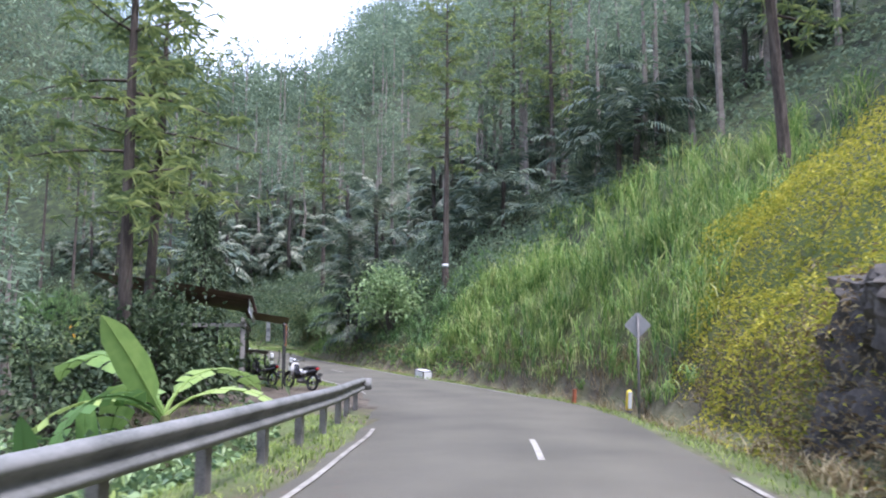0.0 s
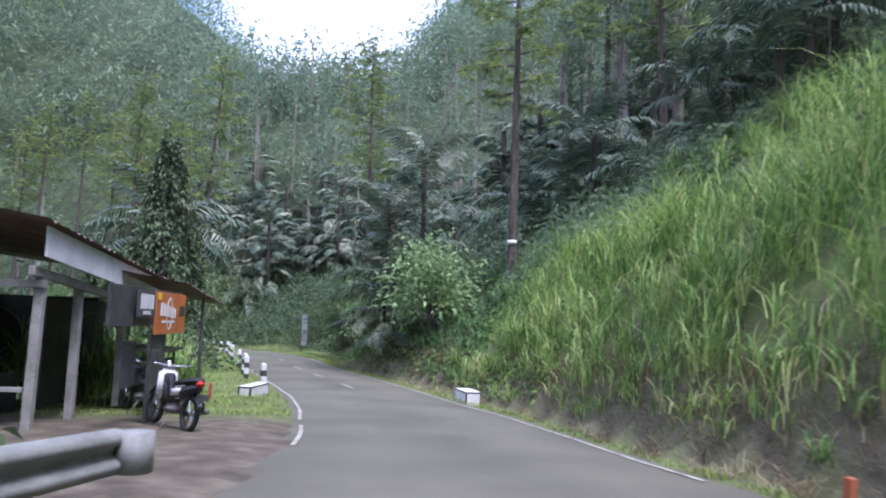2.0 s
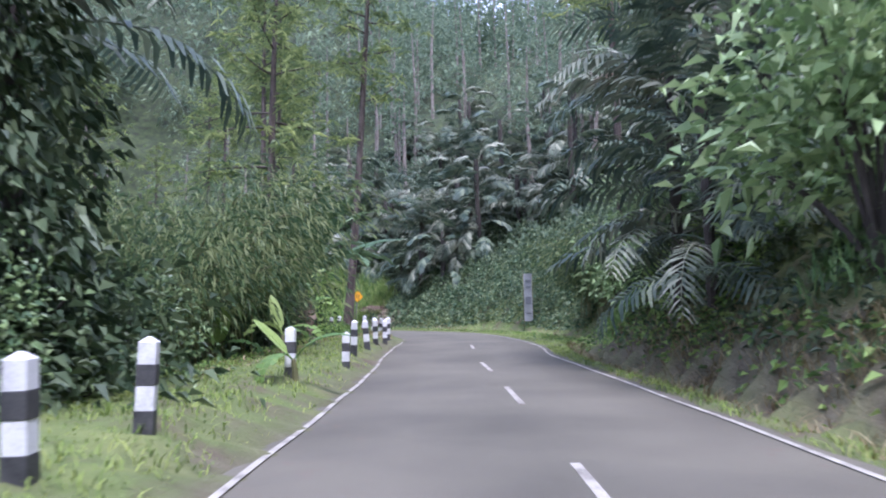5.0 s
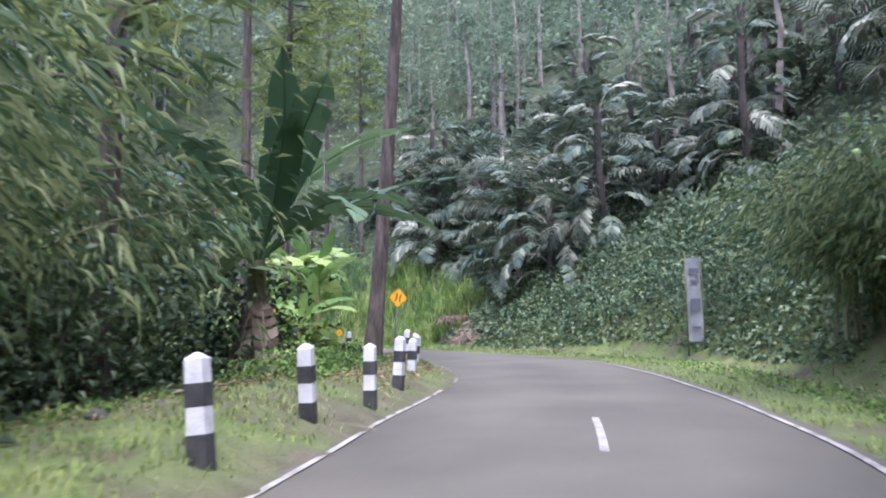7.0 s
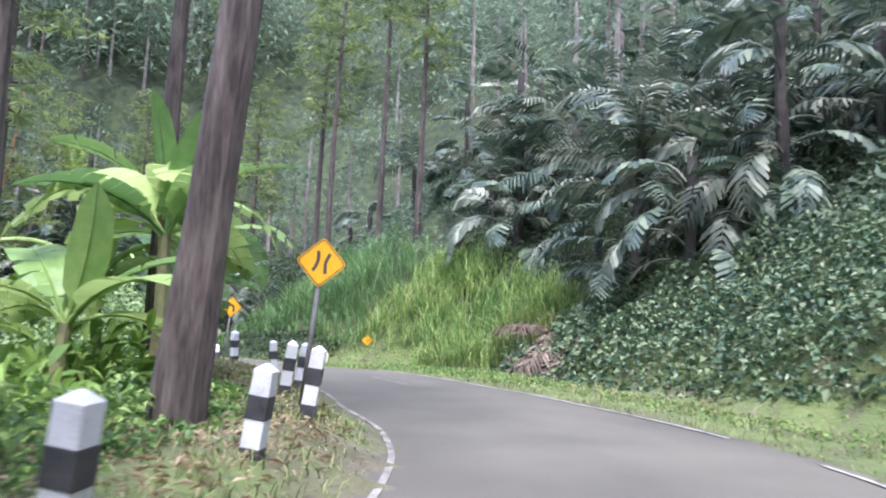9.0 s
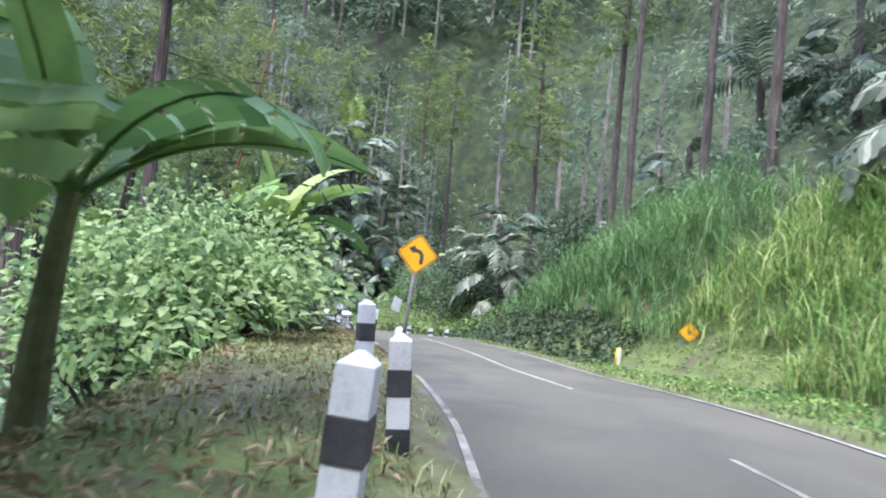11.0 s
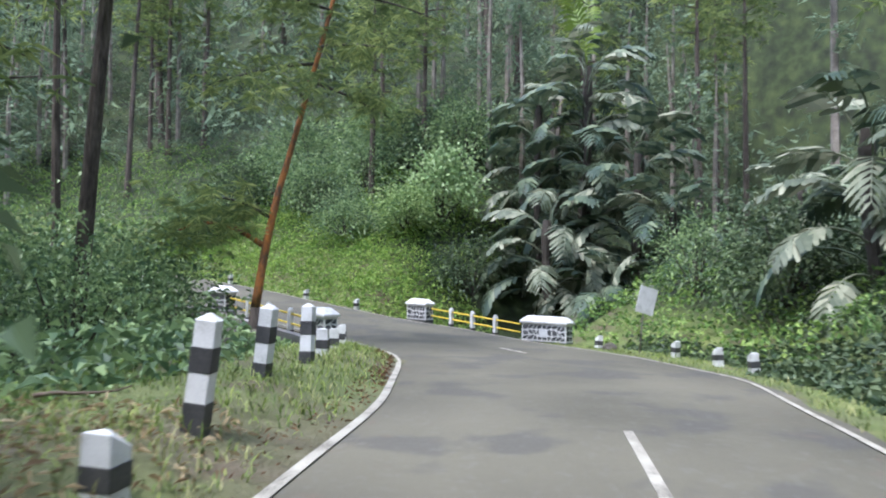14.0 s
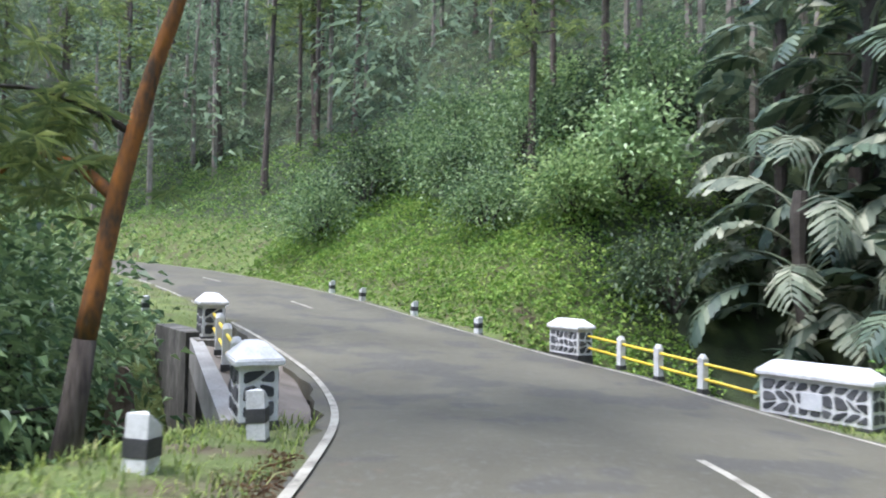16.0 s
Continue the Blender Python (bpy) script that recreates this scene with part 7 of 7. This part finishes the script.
# ---- roadside stall ----
def stall():
    zg = gz(-7.5, 26.5) - 0.02
    t = thing("roadside_stall", pose(-5.96, 24.15, zg, 0, 0, 108), "dark open roadside stall with a corrugated roof and pale fascia", "stall")
    # local x runs along the front away from the start, local y back from the road
    length, depth = 7.2, 4.2
    front, back, drop = 0.80 - zg, 1.5 - zg, 0.55
    # roof of corrugated sheet
    n = 60
    v = []
    for lay in (0, -0.012):
        for i in range(n + 1):
            x = -0.5 + (length + 0.9) * i / n
            w = 0.022 * math.cos(i * math.pi * 0.9)
            for y, h in ((-0.4, front + 0.0), (depth * 0.5, front + 0.42), (depth + 0.3, back)):
                v.append((x, y, h - drop * x / length + w + lay))
    q = []
    m = (n + 1) * 3
    for i in range(n):
        for k2 in range(2):
            a = i * 3 + k2
            q += [[a, a + 3, a + 4, a + 1], [m + a, m + a + 1, m + a + 4, m + a + 3]]
    part("roof", mesh_of("roof", v, q, ROOF), t, "brown corrugated roof")
    def sloped(name, x0, x1, y, lo, hi, mat, th=0.03, label=""):
        bm = bmesh.new()
        c = [bm.verts.new((x, y + dy, h - drop * x / length)) for dy in (0, th) for x, h in ((x0, lo), (x1, lo), (x1, hi), (x0, hi))]
        for ids in ((0, 1, 2, 3), (7, 6, 5, 4), (0, 4, 5, 1), (1, 5, 6, 2), (2, 6, 7, 3), (3, 7, 4, 0)):
            bm.faces.new([c[i] for i in ids])
        part(name, from_bm(name, bm, mat), t, label)
    sloped("fascia", -0.3, length + 0.1, -0.3, front - 0.52, front - 0.06, FASCIA, label="pale weathered fascia board")
    for x, y, h in ((0.0, -0.1, 2.5), (1.9, 0.0, 2.4), (0.0, 3.0, 2.8), (0.0, 4.0, 2.8), (4.4, 0.0, 2.2), (7.0, 0.0, 2.1), (7.0, 4.0, 2.5)):
        part("pillar", from_bm("pillar", box_bm(0.14, 0.14, h, 0.01), GREY_WOOD), t, "grey wooden pillar", pose(x, y, 0, 0, 2 if y < 0 else 0, 0))
    part("back_wall", from_bm("back_wall", box_bm(length, 0.06, 2.6, 0.004), DARKWALL), t, at=pose(length / 2, depth - 0.2, 0))
    part("side_wall", from_bm("side_wall", box_bm(0.06, depth - 1.6, 2.3, 0.004), DARKWALL), t, at=pose(length - 0.15, depth / 2 + 0.6, 0))
    part("partition", from_bm("partition", box_bm(3.4, 0.05, 2.2, 0.004), DARKWALL), t, at=pose(5.2, 1.2, 0))
    part("counter", from_bm("counter", box_bm(1.7, 0.5, 0.9, 0.01), WOOD), t, at=pose(2.5, 2.6, 0))
    part("beam", from_bm("beam", box_bm(length + 0.4, 0.1, 0.14, 0.008), GREY_WOOD), t, at=pose(length / 2 - 0.1, -0.1, 2.2) @ pose(0, 0, 0, 0, 4.3, 0))
    part("beam", from_bm("beam", box_bm(0.1, depth, 0.12, 0.008), GREY_WOOD), t, at=pose(0.0, depth / 2 - 0.2, 2.3))
    part("low_rail", from_bm("low_rail", box_bm(0.07, 2.4, 0.07, 0.006), GREY_WOOD), t, at=pose(0.0, 1.2, 0.72))
    part("brace", from_bm("brace", box_bm(0.07, 2.2, 0.07, 0.006), GREY_WOOD), t, at=pose(-0.1, 0.9, 0.4) @ pose(0, 0, 0, 38, 0, 0))
    # lower lean-to roof beyond the shop sign
    v = []
    for lay in (0.0, -0.012):
        for i in range(41):
            x = 3.2 + 3.7 * i / 40
            for y, h in ((-1.65, -0.23 - zg), (0.0, 0.05 - zg)):
                v.append((x, y, h + 0.085 * (6.9 - x) + 0.018 * math.cos(i * 2.6) + lay))
    q = [[i * 2, i * 2 + 2, i * 2 + 3, i * 2 + 1] for i in range(40)]
    q += [[c + 82 for c in reversed(f)] for f in q]
    part("lean_to_roof", mesh_of("lean_to_roof", v, q, ROOF), t, "low brown lean-to roof")
    for x in (4.9,):
        part("lean_to_post", from_bm("lean_to_post", box_bm(0.07, 0.07, -0.3 - zg + 0.085 * (6.9 - x), 0.006), DARKWALL), t, at=pose(x, -1.55, 0))
    part("header_board", from_bm("header_board", box_bm(4.2, 0.05, 0.62, 0.006), BLACK), t, "black board under the eaves", pose(1.15, -1.46, -0.70 - zg))
    part("front_panel", from_bm("front_panel", box_bm(1.0, 0.05, -0.86 - zg, 0.006), BLACK), t, "dark panel below the shop sign", pose(1.75, -1.44, 0))
    part("low_wall", from_bm("low_wall", box_bm(3.6, 0.12, 0.75, 0.01), DARKWALL), t, at=pose(1.6, 1.6, 0))
    # slatted screen
    for i in range(8):
        part("slat", from_bm("slat", box_bm(0.04, 0.025, 0.75, 0.003), DARKWALL), t, at=pose(0.35 + i * 0.09, -1.30, 0.75))
    return t


stall()


def signboards():
    z = gz(-7.5, 26.5)
    b = thing("shop_sign", pose(-5.22, 26.78, -0.86, 0, 0, 108), "orange-brown shop sign with a white emblem on the stall", "shop sign")
    part("panel", from_bm("panel", box_bm(2.1, 0.04, 0.74, 0.008), ORANGE), b)
    ring = band_shape([(0.02 + 0.19 * math.cos(a), 0.36 + 0.28 * math.sin(a)) for a in np.linspace(0.3, 6.0, 26)], 0.035)
    part("emblem", prism(ring, -0.006, 0, WHITE, "emblem"), b, "white oval emblem", pose(-0.2, -0.021, 0))
    for x, w, zz, h in ((-0.72, 0.16, 0.36, 0.22), (-0.52, 0.16, 0.35, 0.22), (-0.33, 0.16, 0.34, 0.22), (-0.15, 0.15, 0.33, 0.2), (0.03, 0.15, 0.31, 0.2), (0.2, 0.15, 0.31, 0.18)):
        part("emblem_bar", from_bm("emblem_bar", box_bm(w * 0.8, 0.012, h, 0.004), WHITE), b, "white lettering bar", pose(x, -0.024, zz - 0.03))
    part("underline", from_bm("underline", box_bm(0.9, 0.008, 0.04), WHITE), b, "white underline", pose(-0.25, -0.024, 0.2))
    part("small_panel", from_bm("small_panel", box_bm(0.4, 0.01, 0.2), BLACK), b, "small dark panel", pose(0.75, -0.024, 0.32))
    part("small_panel", from_bm("small_panel", box_bm(0.2, 0.01, 0.12), YELLOW), b, "small yellow panel", pose(-0.88, -0.024, 0.60))
    c = thing("shop_sign", pose(-4.64, 25.13, -0.56, 0, 0, 108), "black shop sign with white lettering bars", "shop sign")
    part("panel", from_bm("panel", box_bm(0.95, 0.03, 0.42, 0.006), DARKWALL), c)
    for i in range(6):
        part("letter_bar", from_bm("letter_bar", box_bm(0.085, 0.01, 0.24, 0.003), WHITE), c, "white lettering bar", pose(-0.32 + i * 0.125, -0.018, 0.13))
    part("letter_bar", from_bm("letter_bar", box_bm(0.4, 0.01, 0.06, 0.003), FASCIA), c, "white lettering bar", pose(0.0, -0.018, 0.04))


signboards()


def rack():
    z = gz(-7.1, 29.2)
    t = thing("display_rack", pose(-7.1, 29.2, z, 0, 0, 108), "empty dark wooden display rack beside the stall", "rack")
    for x in (-0.65, 0.65):
        for y in (-0.3, 0.3):
            part("leg", from_bm("leg", box_bm(0.05, 0.05, 1.25, 0.004), DARKWALL), t, at=pose(x, y, 0))
    for h in (0.45, 0.72, 1.0):
        for y in (-0.3, 0.3):
            part("rail", from_bm("rail", box_bm(1.3, 0.04, 0.06, 0.004), DARKWALL), t, at=pose(0, y, h))
    part("top", from_bm("top", box_bm(1.75, 0.9, 0.05, 0.006), WOOD), t, at=pose(0, 0, 1.25) @ pose(0, 0, 0, 4, 0, 0))
    part("shelf", from_bm("shelf", box_bm(1.3, 0.6, 0.03, 0.004), WOOD), t, at=pose(0, 0, 0.42))


rack()


def wheel(parent, x, r, mat_t=RUBBER):
    bm = bmesh.new()
    th = np.linspace(0, 2 * np.pi, 28, endpoint=False)
    v, f = [], []
    for a in th:
        for b in np.linspace(0, 2 * np.pi, 8, endpoint=False):
            rr = r - 0.045 + 0.045 * math.cos(b)
            v.append((rr * math.cos(a), 0.045 * math.sin(b), rr * math.sin(a)))
    n, m = 28, 8
    f = [[i * m + j, ((i + 1) % n) * m + j, ((i + 1) % n) * m + (j + 1) % m, i * m + (j + 1) % m] for i in range(n) for j in range(m)]
    bm.free()
    w = part("wheel", mesh_of("wheel", v, f, mat_t, True), parent, at=pose(x, 0, r))
    s = Soup()
    for k2 in range(5):
        a = k2 * 2 * math.pi / 5
        tube_soup(s, [(0, 0, 0), (math.cos(a) * (r - 0.08), 0, math.sin(a) * (r - 0.08))], [0.022, 0.014], 5)
    tube_soup(s, [(0, -0.05, 0), (0, 0.05, 0)], [0.05, 0.05], 10)
    part("rim", s.mesh("rim", CHROME), w, "cast metal rim")


def blob(name, pts, mat, parent, label="", w=0.12):
    """A rounded body through a side outline."""
    bm = bmesh.new()
    f = bm.faces.new([bm.verts.new((x, -w / 2, z)) for x, z in pts])
    r = bmesh.ops.extrude_face_region(bm, geom=[f])
    bmesh.ops.translate(bm, verts=[q for q in r["geom"] if isinstance(q, bmesh.types.BMVert)], vec=(0, w, 0))
    bmesh.ops.bevel(bm, geom=list(bm.edges), offset=w * 0.22, segments=3, affect="EDGES", clamp_overlap=True)
    part(name, from_bm(name, bm, mat, True), parent, label)


def motorbike(x, y, yaw, body, label):
    t = thing("motorbike", pose(x, y, gz(x, y) + 0.0, 0, 0, yaw) @ pose(0, 0, 0, 7, 0, 0), label, "motorbike", "motorbikes by the stall")
    wheel(t, 0.62, 0.29)
    wheel(t, -0.62, 0.29)
    blob("body", [(-0.75, 0.62), (-0.3, 0.48), (0.1, 0.35), (0.28, 0.4), (0.36, 0.85), (0.3, 0.9), (0.16, 0.6), (-0.2, 0.7), (-0.75, 0.78)], BIKEBLACK, t, "glossy black body", 0.2)
    blob("side_panel", [(-0.35, 0.5), (0.0, 0.45), (-0.05, 0.68), (-0.5, 0.74)], body, t, "pale side panel", 0.26)
    blob("seat", [(-0.78, 0.76), (-0.1, 0.68), (-0.05, 0.74), (-0.35, 0.82), (-0.78, 0.86)], RUBBER, t, "black padded seat", 0.22)
    blob("front_shield", [(0.3, 0.42), (0.42, 0.45), (0.44, 0.92), (0.33, 0.95)], body, t, "front leg shield", 0.34)
    blob("front_fender", [(0.34, 0.5), (0.5, 0.62), (0.72, 0.62), (0.9, 0.48), (0.86, 0.45), (0.7, 0.56), (0.54, 0.56), (0.4, 0.46)], BIKEBLACK, t, "", 0.12)
    blob("rear_fender", [(-0.6, 0.62), (-0.95, 0.5), (-1.0, 0.36), (-0.96, 0.34), (-0.88, 0.46), (-0.58, 0.56)], BIKEBLACK, t, "", 0.12)
    blob("engine", [(-0.25, 0.25), (0.12, 0.22), (0.18, 0.36), (-0.2, 0.42)], POSTSTEEL, t, "metal engine block", 0.22)
    part("fork", rod([(0.62, 0.07, 0.29), (0.42, 0.07, 0.85)], 0.022, CHROME, "fork"), t)
    part("fork", rod([(0.62, -0.07, 0.29), (0.42, -0.07, 0.85)], 0.022, CHROME, "fork"), t)
    part("handlebar", rod([(0.25, 0.34, 1.0), (0.36, 0.12, 0.98), (0.36, -0.12, 0.98), (0.25, -0.34, 1.0)], 0.017, CHROME, "handlebar"), t)
    for sg in (1, -1):
        mir = part("mirror_stalk", rod([(0.3, 0.26 * sg, 1.0), (0.3, 0.32 * sg, 1.16)], 0.008, BIKEBLACK, "mirror_stalk"), t)
        part("mirror", from_bm("mirror", box_bm(0.02, 0.11, 0.07, 0.008), CHROME), mir, "round mirror", pose(0.3, 0.33 * sg, 1.15))
    blob("headlight", [(0.38, 0.92), (0.5, 0.94), (0.5, 1.04), (0.36, 1.06)], CHROME, t, "clear headlight", 0.16)
    blob("tail_light", [(-0.86, 0.72), (-0.76, 0.7), (-0.76, 0.8), (-0.84, 0.82)], REDGLASS, t, "red tail light", 0.14)
    part("exhaust", rod([(0.1, -0.14, 0.25), (-0.3, -0.16, 0.24), (-0.85, -0.16, 0.36)], [0.02, 0.03, 0.045], POSTSTEEL, "exhaust"), t, "metal exhaust pipe")
    part("stand", rod([(-0.1, 0.08, 0.25), (-0.18, 0.24, 0.0)], 0.012, POSTSTEEL, "stand"), t)
    part("number_plate", from_bm("number_plate", box_bm(0.01, 0.2, 0.1), BLACK), t, "blank number plate", pose(-0.96, 0, 0.52))
    return t


motorbike(-4.25, 25.4, 146, WHITE, "parked black and white motorbike on the dirt yard")
motorbike(-6.5, 27.9, 150, DARKWALL, "parked black motorbike in the shade of the stall")

# fallen branches on the verge
_bg = np.random.default_rng(99)
for x, y, a, ln in ((-30.2, 67.2, 20, 1.4), (-31.5, 67.6, 150, 1.2), (-32.3, 68.4, 60, 0.9), (-29.2, 66.4, 100, 0.8), (-47.0, 72.3, 60, 1.2), (-53.6, 72.6, 20, 1.0), (-55.0, 72.2, 140, 0.8), (-22.5, 57.0, 80, 0.8)):
    p = np.stack([np.linspace(0, ln, 6), _bg.normal(size=6) * 0.05, 0.04 + np.abs(_bg.normal(size=6)) * 0.03], 1)
    t = thing("fallen_branch", pose(x, y, gz(x, y), 0, 0, a), "dry fallen branch lying on the verge", "branch", "fallen branches")
    part("branch", rod(p, np.linspace(0.022, 0.006, 6), WOOD, "branch", 5), t)

# dead palm fronds dropped on the verge
def fallen_frond(x, y, turn, length, pairs):
    g = np.random.default_rng(int(turn))
    t = thing("fallen_frond", pose(x, y, gz(x, y) + 0.04, 0, 0, turn), "dead grey-brown palm frond lying on the verge", "palm frond", "fallen fronds")
    u = np.linspace(0, 1, 6)
    spine = np.stack([u * length, 0.12 * np.sin(u * 2), 0.05 + 0.16 * np.sin(u * 3.0)], 1)
    part("spine", rod(spine, np.linspace(0.022, 0.006, 6), FROND_DEAD, "spine", 5), t)
    leaflet = Soup()
    w = np.linspace(0, 1, 5)
    edge = 0.028 * np.sin(np.pi * (0.12 + 0.88 * w))
    rib = np.stack([w * 0.25, w * 0.5, 0.06 * np.sin(w * 3)], 1)
    breadth = np.c_[edge, -0.3 * edge, 0 * edge]
    leaflet.add(np.concatenate([rib + breadth, rib - breadth]), [[i, i + 1, 6 + i, 5 + i] for i in range(4)])
    me = leaflet.mesh("leaflet", FROND_DEAD)
    for i in range(pairs):
        k = 0.15 + 0.85 * i / pairs
        p = [np.interp(k, u, spine[:, j]) for j in range(3)]
        for sg in (1, -1):
            part("leaflet", me, t, at=pose(*p, 0, 0, 0) @ Matrix.Diagonal((1, sg, 1, 1)) @ pose(0, 0, 0, g.normal() * 14, g.normal() * 8, g.normal() * 9) @ Matrix.Scale(g.uniform(0.75, 1.15), 4))


fallen_frond(-49.75, 72.75, 205, 1.5, 13)
fallen_frond(-49.3, 72.4, 150, 1.3, 11)
